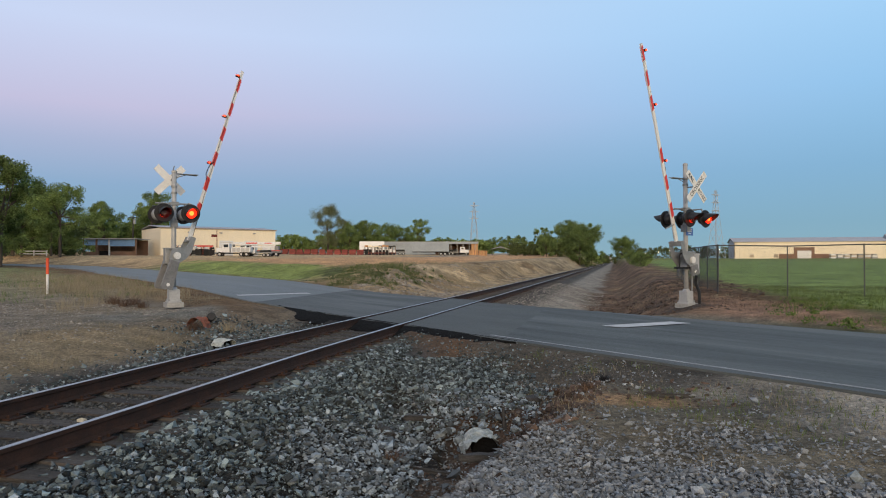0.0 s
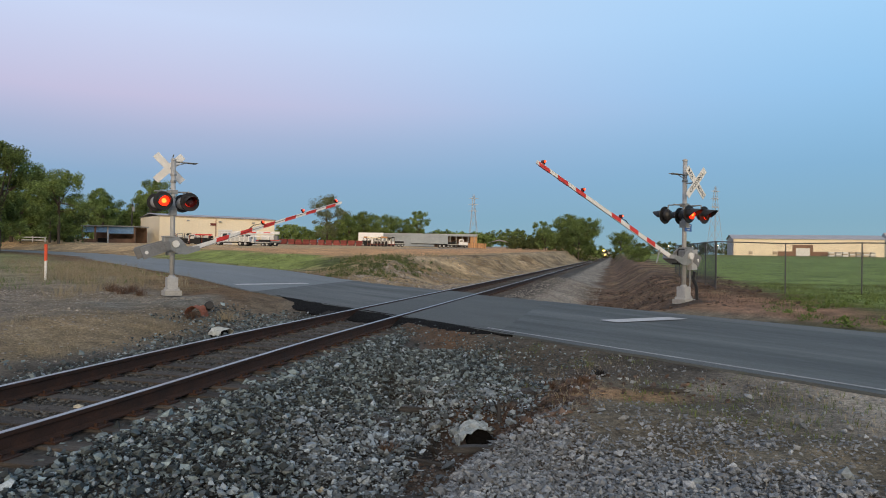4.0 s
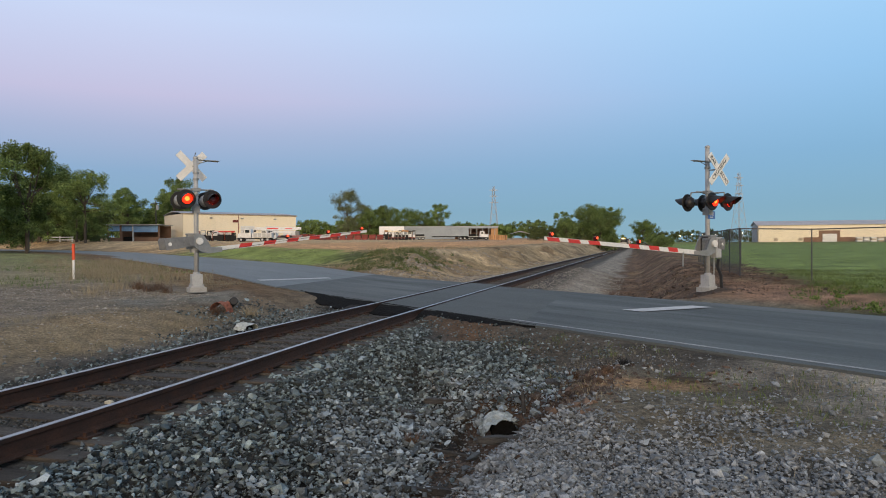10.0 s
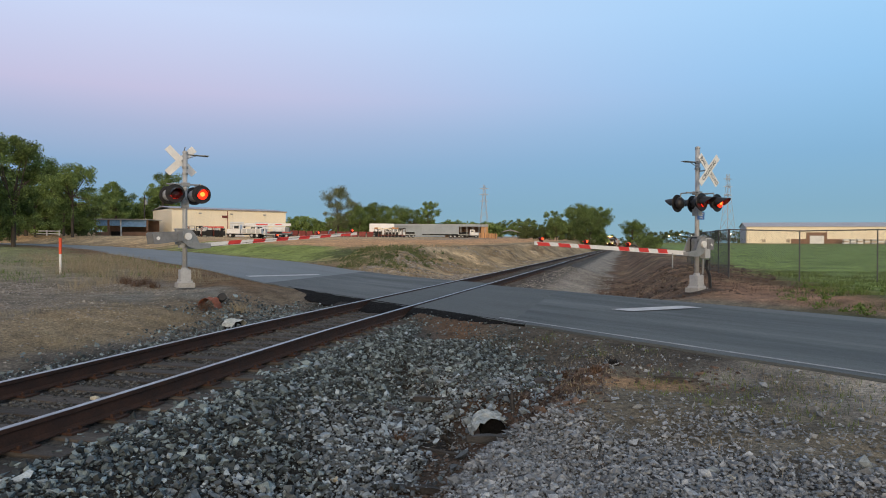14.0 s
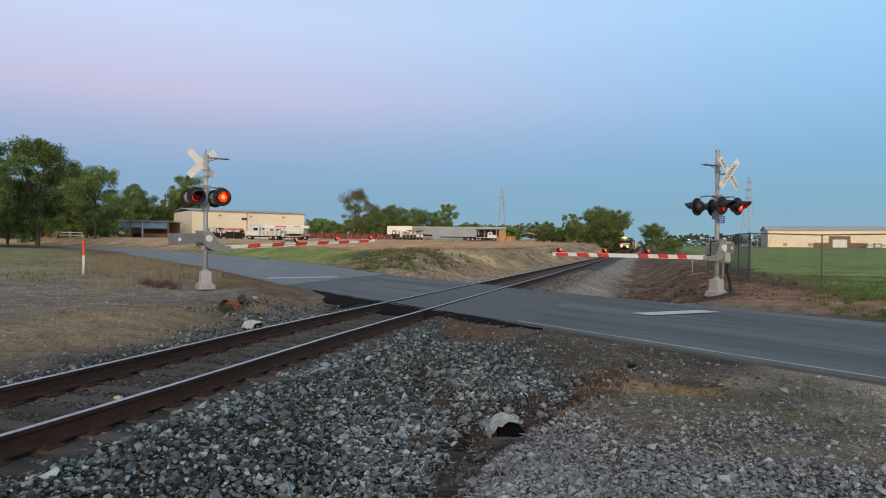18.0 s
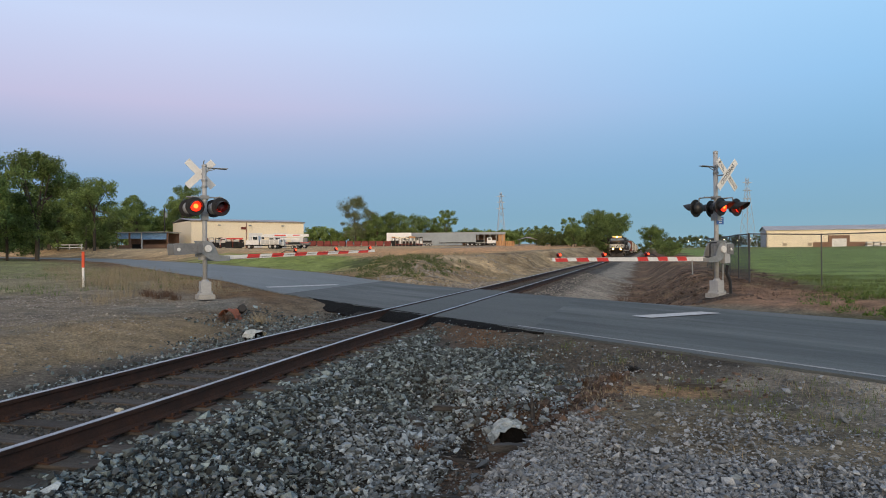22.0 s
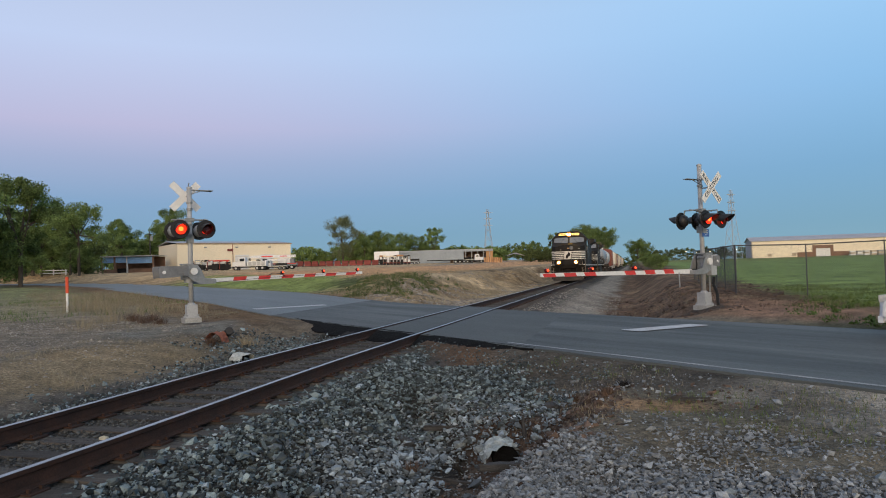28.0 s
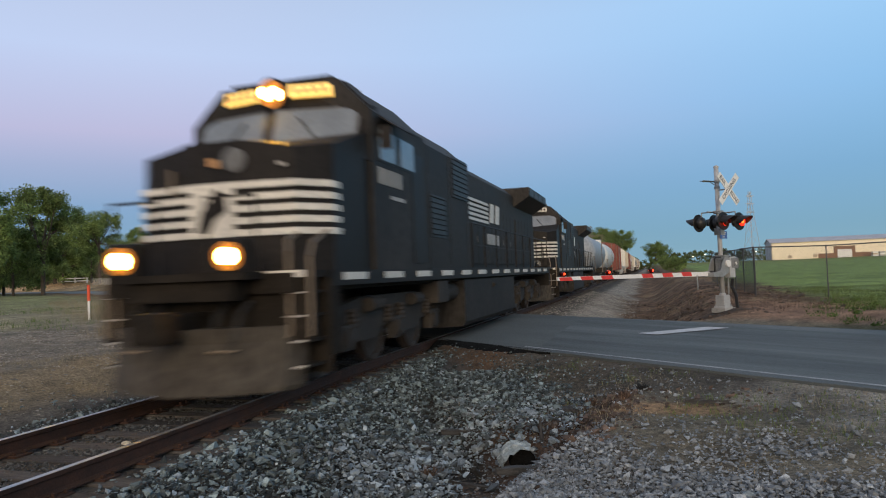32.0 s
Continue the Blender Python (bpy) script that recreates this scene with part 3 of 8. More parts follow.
def soil(x, y):
    """The ground's colour, zone by zone; under the ballast darkened for the shade between stones."""
    q = NX * x + NY * y + bend(x)
    w1, w2 = vnoise(x, y, 2.2, 11), vnoise(x, y, 0.7, 12)
    c = np.zeros(x.shape + (3,))

    def lay(colour, k):
        nonlocal c
        k = np.clip(k, 0, 1)[..., None]
        c = c * (1 - k) + np.array(colour) * k
    # this side of the road
    # near-black base: paints the shade in the gaps between stones
    lay((0.030, 0.030, 0.029), np.ones_like(x))
    lay((0.088, 0.088, 0.086), S(x + 0.3 * w2, 4.3, 5.0))
    lay((0.13, 0.105, 0.080), 0.4 * S(w1 + 0.6 * w2, 0.2, 0.9) * S(x, 3.6, 5.0))
    lay((0.165, 0.145, 0.110), S(q + 0.6 * w1, 7.2, 8.8) * S(x, 3.4, 4.6))
    lay((0.088, 0.060, 0.045), S(x + 0.3 * w2, 3.3, 3.7) * (1 - S(x + 0.3 * w2, pad_edge(y) + 0.1, pad_edge(y) + 0.5)) * (1 - S(q, 9, 10.5)))
    lay((0.085, 0.076, 0.064), S(q, 9.2, 10.4) * S(x, 1, 3) * (1 - S(q, 12, 13)))
    lay((0.125, 0.115, 0.10), S(-x, 2.2, 3.0))
    lay((0.235, 0.188, 0.125), S(-x, 2.9, 3.5) * (1 - S(-x + 0.8 * w1, 4.6, 6.0)) * (1 - 0.7 * S(q, 6.5, 8.5)))
    lay((0.20, 0.178, 0.145), S(-x + w1, 5.0, 6.5))
    lay((0.255, 0.232, 0.145), S(-x + 2 * w1, 11, 16) * 0.8)
    lay((0.19, 0.21, 0.085), S(-x + 2 * w1, 22, 34) * 0.7)
    lay((0.17, 0.100, 0.062), 1 - S(np.hypot((x - 2.25) / 0.55, (y - 12.0) / 0.9) + 0.3 * w2, 0.6, 1.1))
    lay((0.12, 0.078, 0.05), S(q + 0.4 * w2, 9.6, 10.4) * S(x, 0.9, 1.3) * (1 - S(x, 2.4, 3.4)) * 0.8)
    lay((0.36, 0.335, 0.295), S(q + 0.45 * w1, 9.6, 10.6) * S(x + w2, 5.4, 7.6) * (1 - S(q, 14, 15)))
    lay((0.10, 0.10, 0.055), S(q, 16, 17) * S(x, 8, 10))
    lay((0.075, 0.050, 0.038), 0.8 * (1 - S(np.hypot((x - 4.7) / 0.5, (y - 7.3) / 0.8) + 0.3 * w2, 0.6, 1.1)))
    lay((0.14, 0.115, 0.092), 0.8 * (1 - S(np.hypot((x - 3.86) / 0.26, (y - 6.35) / 0.5) + 0.25 * w2, 0.6, 1.1)))
    lay((0.33, 0.215, 0.125), 1 - S(np.hypot((x - 5.4) / 0.85, (y - 7.75) / 0.42) + 0.3 * w2, 0.6, 1.1))
    lay((0.16, 0.105, 0.06), S(q, 7.6, 9.2) * S(-x, 3, 6))
    lay((0.20, 0.20, 0.18), 0.85 * (1 - S(np.hypot(x + 6.0, (y - 15.9) * 0.8) + 0.5 * w2, 0.9, 1.9)))
    # beyond the road, towards the fields
    b = S(q, 18.2, 19.0)
    lay((0.33, 0.255, 0.16), b * S(-x, 0, 1))
    lay((0.56, 0.335, 0.175), b * S(-x + w1, 8.5, 11.5) * S(q + 1.5 * w1, 22.5, 26))
    lay((0.235, 0.29, 0.085), b * S(-x + 2 * w1, 10, 14) * (1 - S(-x, 34, 50)) * (1 - S(q + 1.5 * w1, 22, 25.5)))
    lay((0.46, 0.36, 0.235), b * S(-x, 2.6, 3.6) * (1 - S(-x, 9, 12)) * S(vnoise(x, y, 2.6, 13) + 0.5 * w2, 0.1, 0.7) * S(y, 34, 44))
    lay((0.16, 0.118, 0.078), b * S(-x, 2.4, 3.2) * (1 - S(-x, 8, 10)) * S(vnoise(x, y, 1.9, 14) + 0.6 * w2, 0.15, 0.7) * 0.8)
    lay((0.085, 0.105, 0.04), b * S(-x + w1, 6.5, 8.0) * (1 - S(-x + w1, 12, 15)) * S(w2 + w1, -0.2, 0.4) * (1 - S(q, 24, 28)))
    lay((0.26, 0.245, 0.22), b * S(-0.74 * x + 0.673 * y, 118, 124) * S(-x, 30, 40))
    lay((0.50, 0.36, 0.21), b * S(-x + w1, 36, 48))
    lay((0.27, 0.25, 0.22), b * S(x, 0, 0.8))
    lay((0.13, 0.088, 0.06), b * S(x + 0.5 * w1, 3.6, 4.6))
    lay((0.23, 0.15, 0.098), b * S(x + 0.5 * w1, 4.6, 5.4) * S(w1 + w2, -0.3, 0.7))
    lay((0.12, 0.14, 0.05), b * S(x + 1.2 * w1, 9.0, 12.0))
    lay((0.185, 0.262, 0.080), b * S(x + 1.2 * w1 + np.clip(0.3 * (q - 20), 0, 2.5), 12.0, 15.0))
    lay((0.17, 0.19, 0.06), b * S(x, 5, 9) * S(y, 120, 260))
    lay((0.30, 0.185, 0.125), b * S(x, 7.4, 8.2) * (1 - S(x + 0.6 * w1, 10.0, 11.4)) * (1 - S(q, 23.5, 25.5)) * (0.7 + 0.3 * w2))
    lay((0.075, 0.11, 0.03), b * S(x + w1, 10.8, 12.6) * (1 - S(q + w2, 20.5, 22.5)))
    lay((0.055, 0.048, 0.043), 0.9 * (1 - S(np.hypot(x - 7.1, y - 20.9) + 0.4 * w2, 0.7, 1.5)))
    bed = (1 - S(np.abs(x), 1.9, 2.6))
    lay((0.075, 0.072, 0.068), bed * (1 - S(q, 10, 11) * (1 - S(q, 17.8, 18.6))))
    return c


gx = axis(-15, 14, 0.2, -2600, 2600)
gy = axis(-6, 92, 0.2, -2000, 3200)
GX, GY = np.meshgrid(gx, gy)
GZ = height(GX, GY)
nxn, nyn = len(gx), len(gy)
idx = np.arange(nxn * nyn).reshape(nyn, nxn)
quads = np.stack([idx[:-1, :-1], idx[:-1, 1:], idx[1:, 1:], idx[1:, :-1]], -1).reshape(-1, 4)
ground = sheet("ground", np.stack([GX, GY, GZ], -1).reshape(-1, 3), quads, M_EARTH, kind="structure", smooth=True)
tagged(ground, "uneven dirt, gravel, dry grass and farm fields", "ground")
soil_layer = ground.data.color_attributes.new("soil", "FLOAT_COLOR", "POINT")
tint = np.concatenate([soil(GX, GY), np.ones(GX.shape + (1,))], -1)
soil_layer.data.foreach_set("color", tint.reshape(-1).astype(np.float32))


def strewn(rng, n, x0, x1, y0, y1, keep=None, sink=0.0):
    """n random places on the ground inside a rectangle, kept off the road and rails."""
    x, y = rng.uniform(x0, x1, n), rng.uniform(y0, y1, n)
    q = NX * x + NY * y
    ok = (q < np.where(x > 4.0, 11.2, 10.62)) | (q > 18.3)
    if keep is not None:
        ok &= keep(x, y, rng)
    x, y = x[ok], y[ok]
    return np.stack([x, y, height(x, y) + sink], 1)


rs = np.random.default_rng(21)
# ballast: the near shoulder, the cribs between the ties, the far shoulder and the bed beyond the road
def shoulder(x, y, r):
    """Full cover from the tie ends down to the ditch, thin on the bare earth by the road."""
    gone = 0.80 * (1 - S(x, 1.02, 1.26)) + 0.97 * S(x + 0.35 * vnoise(x, y, 0.8, 30), 3.30, 3.70) * (1 - S(y, 7.3, 7.9))
    gone = gone + 0.9 * S(x + 0.6 * vnoise(x, y, 0.6, 36), 3.6, 4.7) * S(y, 7.4, 8.0)
    bare = 1 - S(np.hypot((x - 2.25) / 0.6, (y - 12.0) / 1.0) + 0.3 * vnoise(x, y, 0.5, 41), 0.7, 1.1)
    return r.uniform(0, 1, len(x)) > gone + 0.95 * bare + 0.75 * S(NX * x + NY * y, 9.9, 10.5)


p = np.concatenate([strewn(rs, 74000, 0.95, 4.6, 2.0, 15.5, shoulder),
                    strewn(rs, 900, -4.6, -3.0, 13.2, 16.5), strewn(rs, 7500, -3.3, -0.95, 2.0, 18.0, lambda x, y, r: r.uniform(0, 1, len(x)) > 0.9 * S(-x + 0.4 * vnoise(x, y, 0.8, 39), 2.0, 2.7) * (1 - S(y, 10, 11.5)))])
big = np.clip(rs.gamma(2.6, 0.0124, len(p)), 0.014, 0.11)
p[:, 2] += big * 0.12 + rs.uniform(-0.02, 0.075, len(p)) * S(np.abs(p[:, 0]), 0.95, 1.5)
clean = rs.uniform(0, 1, len(p)) < 0.85 * S(p[:, 0] + 0.5 * vnoise(p[:, 0], p[:, 1], 0.9, 42), 2.0, 2.9) * (1 - S(p[:, 1], 7.4, 9.4)) + 0.10
stones("ballast", p[~clean], big[~clean], M_BALLAST, 1, "coarse dark grey-green crushed stone beside the rails", "ballast", flat=0.75)
stones("ballast", p[clean], big[clean], M_BALLAST_PALE, 16, "cleaner blue-grey crushed stone at the foot of the shoulder", "ballast", flat=0.75)
p = strewn(rs, 9000, -0.67, 0.67, 2.0, 15.5, sink=0.012)
stones("crib_ballast", p, rs.uniform(0.015, 0.055, len(p)), M_CRIB, 2, "dirty crushed stone between the ties", "ballast", small=True)
p = np.concatenate([strewn(rs, 4800, 0.95, 4.6, 21, 50), strewn(rs, 1800, -3.2, -0.95, 24, 50)])
stones("far_ballast", p, rs.uniform(0.03, 0.09, len(p)), M_FARSTONE, 3, "dusty grey crushed stone on the far shoulder", "ballast", small=True)
p = strewn(rs, 5000, 3.2, 5.2, 3.0, 9.8)
stones("ditch_rubble", p, rs.uniform(0.010, 0.045, len(p)), M_RUBBLE, 9, "brown clods and small rubble in the ditch", "rubble")
# the gravel pad, finer and browner, thinning out towards the road
def pad_cover(x, y, r):
    """Dense on the open pad, bare on the scarp and under the dirt by the road."""
    q = NX * x + NY * y
    patchy = 0.72 + 0.40 * S(vnoise(x, y, 1.1, 31) + 0.5 * vnoise(x, y, 0.4, 32), -0.5, 0.4)
    lip = pad_edge(y)
    lip = lip - 0.5 * (1 - S(y, 5.2, 6.6))
    on_pad = S(x + 0.22 * vnoise(x, y, 0.5, 35), lip + 0.12, lip + 0.5)
    far = 1 - 0.965 * S(q + 1.1 * vnoise(x, y, 1.3, 38) + 0.5 * vnoise(x, y, 0.4, 43), 7.2, 9.2)
    floor = 0.07 + 0.55 * S(y, 7.5, 8.3)
    return r.uniform(0, 1, len(x)) < patchy * (floor + (1 - floor) * on_pad) * far * S(np.hypot((x - 5.45) / 0.8, (y - 7.7) / 0.36), 0.6, 1.2)


p = np.concatenate([strewn(rs, 190000, 2.6, 11.5, 2.8, 12.2, pad_cover), strewn(rs, 52000, 3.6, 9.6, 2.8, 7.6, pad_cover)])
sz = np.clip(rs.gamma(3.6, 0.0076, len(p)), 0.013, 0.085)
p[:, 2] += sz * 0.1 + rs.uniform(-0.005, 0.028, len(p))
stones("pad_gravel", p, sz, M_GRAVEL, 4, "loose grey-brown gravel on the lay-by", "gravel", flat=0.68, small=True)
p = strewn(rs, 40000, -15, -2.5, 6, 17, lambda x, y, r: r.uniform(0, 1, len(x)) < 0.14 + 0.85 * S(vnoise(x, y, 1.6, 33), -0.4, 0.4) * S(-x, 3.6, 5.2))
stones("side_gravel", p, np.clip(rs.gamma(4, 0.008, len(p)), 0.02, 0.10), M_FARSTONE, 5, "sparse gravel in dry brown earth", "gravel", flat=0.6, small=True)
p = np.concatenate([strewn(rs, 9000, -7.4, -2.6, 25.0, 44, lambda x, y, r: vnoise(x, y, 1.6, 34) > -0.5), strewn(rs, 3500, -7.0, -2.6, 44, 70, lambda x, y, r: vnoise(x, y, 2, 34) > 0.1)])
stones("bank_stones", p, np.clip(rs.gamma(3, 0.024, len(p)), 0.04, 0.26), M_FARSTONE, 6, "rubble stones on the field bank", "rubble", flat=0.7)

re_ = np.random.default_rng(91)
p = np.concatenate([strewn(re_, 7000, 0.95, 4.2, -9, 2.1), strewn(re_, 1600, -0.67, 0.67, -9, 2.1), strewn(re_, 1500, -3.2, -0.95, -9, 2.1)])
stones("ballast", p, re_.uniform(0.03, 0.10, len(p)), M_BALLAST, 14, "coarse blue-grey crushed stone beside the rails", "ballast", small=True)
p = strewn(re_, 15000, 4.0, 11.5, -9, 3.0)
stones("pad_gravel", p, re_.uniform(0.02, 0.08, len(p)), M_GRAVEL, 15, "loose grey-brown gravel on the lay-by", "gravel", small=True)
on_scarp = lambda x, y, r: (np.abs(x - pad_edge(y) + 0.1) < 0.35 + 0.15 * r.normal(size=len(x))) & (y > 5.4 + 0.8 * r.uniform(0, 1, len(x)))
p = np.concatenate([strewn(rs, 2600, 3.5, 5.4, 4.2, 8.6, on_scarp), strewn(rs, 260, 3.3, 4.6, 4.6, 7.6), strewn(rs, 160, 4.6, 6.6, 7.6, 9.0)])
rp_ = np.random.default_rng(93)
px_ = rp_.uniform(0.9, 5.0, 700)
py_ = (rp_.normal(10.75, 0.22, 700) - NX * px_) / NY
stones("spilled_gravel", np.stack([px_, py_, height(px_, py_) + 0.02], 1), rp_.uniform(0.012, 0.05, 700), M_BALLAST, 17, "loose stones spilled along the broken asphalt edge", "gravel", small=True)
stones("dirt_clods", p, np.clip(rs.gamma(3, 0.016, len(p)), 0.018, 0.095), M_CLOD, 12, "dark earth clods in and above the ditch", "clods", flat=0.8)
p = strewn(rs, 4200, 4.2, 11.0, 19, 42, lambda x, y, r: r.uniform(0, 1, len(x)) < (0.25 + 0.75 * S(vnoise(x, y, 1.2, 37), -0.3, 0.5)) * (1 - 0.85 * S(x, 7.4, 8.4) * (1 - S(y, 26, 29))))
stones("bank_clods", p, np.clip(rs.gamma(3, 0.03, len(p)), 0.04, 0.26), M_CLOD, 13, "rough brown earth clods on the bank", "clods", flat=0.6)

# ---- road ----


def strip(name, xs, qa, qb, material, parent=None, rise=0.0, drop=0.14, jitter=0.0, za=None, label="", kind="", taper=None):
    """A slab of road between two lines across it, following the rise of the land; za sets the height of its first edge."""
    bm = B()
    rows = []
    for x in xs:
        row = []
        for k in range(5):
            f = k / 4
            w_ = 1.0 if taper is None else float(S(x, taper[0], taper[1]) * (1 - S(x, taper[2], taper[3])))
            q = qa + (qb - qa) * (1 - w_ * (1 - f))
            if k == 0 and jitter:
                q += jitter * float(vnoise(x, 0, 0.35, 77)) + jitter * 0.5 * float(vnoise(x, 3, 0.12, 78))
            y = (q - float(bend(x)) - NX * x) / NY
            z = float(road_z(x, y)) + rise
            if za is not None:
                z += za * w_ * (1 - f) ** 1.3
            row.append(bm.verts.new((x, y, z)))
        rows.append(row)
    top = []
    for a, b in zip(rows, rows[1:]):
        for k in range(4):
            top.append(bm.faces.new((a[k], b[k], b[k + 1], a[k + 1])))
    bmesh.ops.recalc_face_normals(bm, faces=top)
    if sum(f.normal.z for f in top) < 0:
        bmesh.ops.reverse_faces(bm, faces=top)
    if drop:
        ex = bmesh.ops.extrude_face_region(bm, geom=top)
        for v in ex["geom"]:
            if isinstance(v, bmesh.types.BMVert):
                v.co.z -= drop
        bmesh.ops.recalc_face_normals(bm, faces=list(bm.faces))
    return part(name, bm, material, parent, label, kind=kind)


road = thing("road", None, "two-lane grey asphalt road crossing the rails", "road", kind="structure")
apron_l = [-0.86 - 0.25 * k for k in range(22)] + [-6.4]
apron_r = [0.86 + 0.25 * k for k in range(11)]
left_xs = [-0.86 - 0.25 * k for k in range(22)] + [-6.4 - 2.0 * k for k in range(50)] + [-120, -150, -190]
right_xs = [0.86 + 0.25 * k for k in range(40)] + [11 + 2.0 * k for k in range(25)] + [70, 90, 120]
# far left stretch in the paler tone, a painted sheen
strip("carriageway", [x for x in left_xs if x <= -6.3], Q0, Q1 + 0.5, M_ASPHALT_SHEEN, road, jitter=0.05)
strip("carriageway", [x for x in right_xs if x >= 3.3], Q0, Q1, M_ASPHALT, road, jitter=0.05)
strip("crossing_apron", apron_l, Q0, Q1 + 0.5, M_ASPHALT, road, jitter=0.05, label="darker asphalt beside the rails")
strip("crossing_apron", apron_r, Q0, Q1, M_PATCH, road, jitter=0.05, label="darker asphalt beside the rails")
strip("crossing_panel", [-0.63 + 0.105 * k for k in range(13)], Q0 - 0.05, Q1 + 0.6, M_PATCH, road, rise=-0.006, jitter=0.04)
# the black ramp of fresh asphalt along the near edge, on either side of the rails and between them
for xs in ([-4.9 + 0.2 * k for k in range(21)], [0.86 + 0.2 * k for k in range(15)], [-0.63 + 0.105 * k for k in range(13)]):
    strip("asphalt_ramp", xs, Q0 - 0.62, Q0 + 0.05, M_TAR_AND_SHADE, road, rise=0.004, drop=0.1, jitter=0.09, za=-0.17, label="ragged black asphalt ramp", taper=(-4.9, -2.6, 1.6, 3.9))
strip("asphalt_ramp", [0.86 + 0.3 * k for k in range(12)], Q1 + 0.3, Q1 - 0.2, M_PATCH, road, rise=0.003, drop=0.1, jitter=0.12, za=-0.1)
strip("edge_line", [3.05 + 0.4 * k for k in range(60)], Q0 + 0.21, Q0 + 0.29, M_EDGE, road, rise=0.004, drop=0.0, label="thin worn white edge line")


def bar(name, x0, y0, x1, y1, w, rise=0.016):
    """A painted bar whose near side runs between two points; w wide along the road."""
    bm = B()
    vs = []
    for x, y in ((x0, y0), (x1, y1), (x1 - UX * w, y1 - UY * w), (x0 - UX * w, y0 - UY * w)):
        vs.append(bm.verts.new((x, y, float(road_z(x, y)) + rise)))
    f = bm.faces.new(vs)
    if f.normal.z < 0:
        f.normal_flip()
    bmesh.ops.subdivide_edges(bm, edges=list(bm.edges), cuts=3, use_grid_fill=True)
    return part(name, bm, M_LINE, road, "painted white stop line")


bar("stop_line", 5.45, 14.85, 6.95, 16.2, 0.55)
bar("stop_line", -8.35, 23.55, -6.75, 26.4, 0.55)

# ---- track ----
track = thing("railroad_track", None, "single rusty railroad track on wooden ties", "railroad track", kind="structure")
RAIL = [(-0.070, -0.172), (0.070, -0.172), (0.070, -0.160), (0.012, -0.143), (0.009, -0.050), (0.034, -0.038), (0.036, -0.004),
        (-0.036, -0.004), (-0.034, -0.038), (-0.009, -0.050), (-0.012, -0.143), (-0.070, -0.160)]
HEADP = [(-0.029, -0.004), (0.029, -0.004), (0.022, 0.0), (-0.022, 0.0)]
RAIL_YS = [-25] + [3.0 + 0.5 * k for k in range(18)] + [900]


def rolled(profile):
    """A rail profile drawn along the track, following its dip."""
    b = B()
    rows = [[b.verts.new((x, y, z + float(dip(y)))) for x, z in profile] for y in RAIL_YS]
    for r0, r1 in zip(rows, rows[1:]):
        for k in range(len(profile)):
            b.faces.new((r0[k], r1[k], r1[(k + 1) % len(profile)], r0[(k + 1) % len(profile)]))
    b.faces.new(rows[0])
    b.faces.new(rows[-1][::-1])
    bmesh.ops.recalc_face_normals(b, faces=list(b.faces))
    return b


rail = part("rail", rolled(RAIL), M_RUST, track, "rust-brown steel rail")
rail.matrix_basis = pose(-0.7525, 0, 0)
head = part("rail_head", rolled(HEADP), M_RAILTOP, rail, "polished running surface")
rail2 = again(rail, pose(0.7525, 0, 0))
again(head, pose(0, 0, 0), rail2)
tie = part("tie", box(B(), 0, 0, -0.09, 2.6, 0.225, 0.18, bevel=0.015), M_TIE, track)
tie.matrix_basis = pose(0, 0.4, -0.226)
plate_bm = box(B(), 0, 0, -0.003, 0.34, 0.19, 0.018)
for sx in (-0.115, 0.115):
    for sy in (-0.06, 0.06):
        box(plate_bm, sx, sy, 0.018, 0.028, 0.022, 0.04)
plate = part("tie_plate", plate_bm, M_RUST, track)
plate.matrix_basis = pose(-0.7525, 0.4, -0.222)
rt = random.Random(5)
ys = [-0.1 - 0.5 * k for k in range(48)] + [0.9 + 0.5 * k for k in range(29)] + [23.6 + 0.52 * k for k in range(225)]
for y in ys:
    again(tie, pose(rt.uniform(-0.05, 0.05), y + rt.uniform(-0.03, 0.03), -0.176 + float(dip(y)) - rt.uniform(0, 0.018), 0, 0, rt.uniform(-1.6, 1.6)))
    if y < 40:
        for sx in (-0.7525, 0.7525):
            again(plate, pose(sx, y, -0.172 + float(dip(y))))
again(plate, pose(0.7525, 0.4, -0.222))
far_ties = B()
for k in range(330):
    box(far_ties, 0, 141 + k * 1.04, -0.25, 2.6, 0.42, 0.15)
part("distant_ties", far_ties, M_TIE, track, kind="stuff")

# ---- crossing signals with gates ----
TURN = math.degrees(math.atan2(UY, UX))


def letters(text, size, material, parent, m, name="lettering"):
    """Raised letters in the built-in font, as a mesh."""
    cu = bpy.data.curves.new(name, "FONT")
    cu.body, cu.size, cu.align_x, cu.align_y, cu.extrude, cu.resolution_u = text, size, "CENTER", "CENTER", 0.002, 2
    tmp = bpy.data.objects.new(name, cu)
    me = bpy.data.meshes.new_from_object(tmp)
    bpy.data.objects.remove(tmp)
    me.materials.append(material)
    ob = new(name, me)
    ob.parent = parent
    ob.matrix_basis = m
    return ob


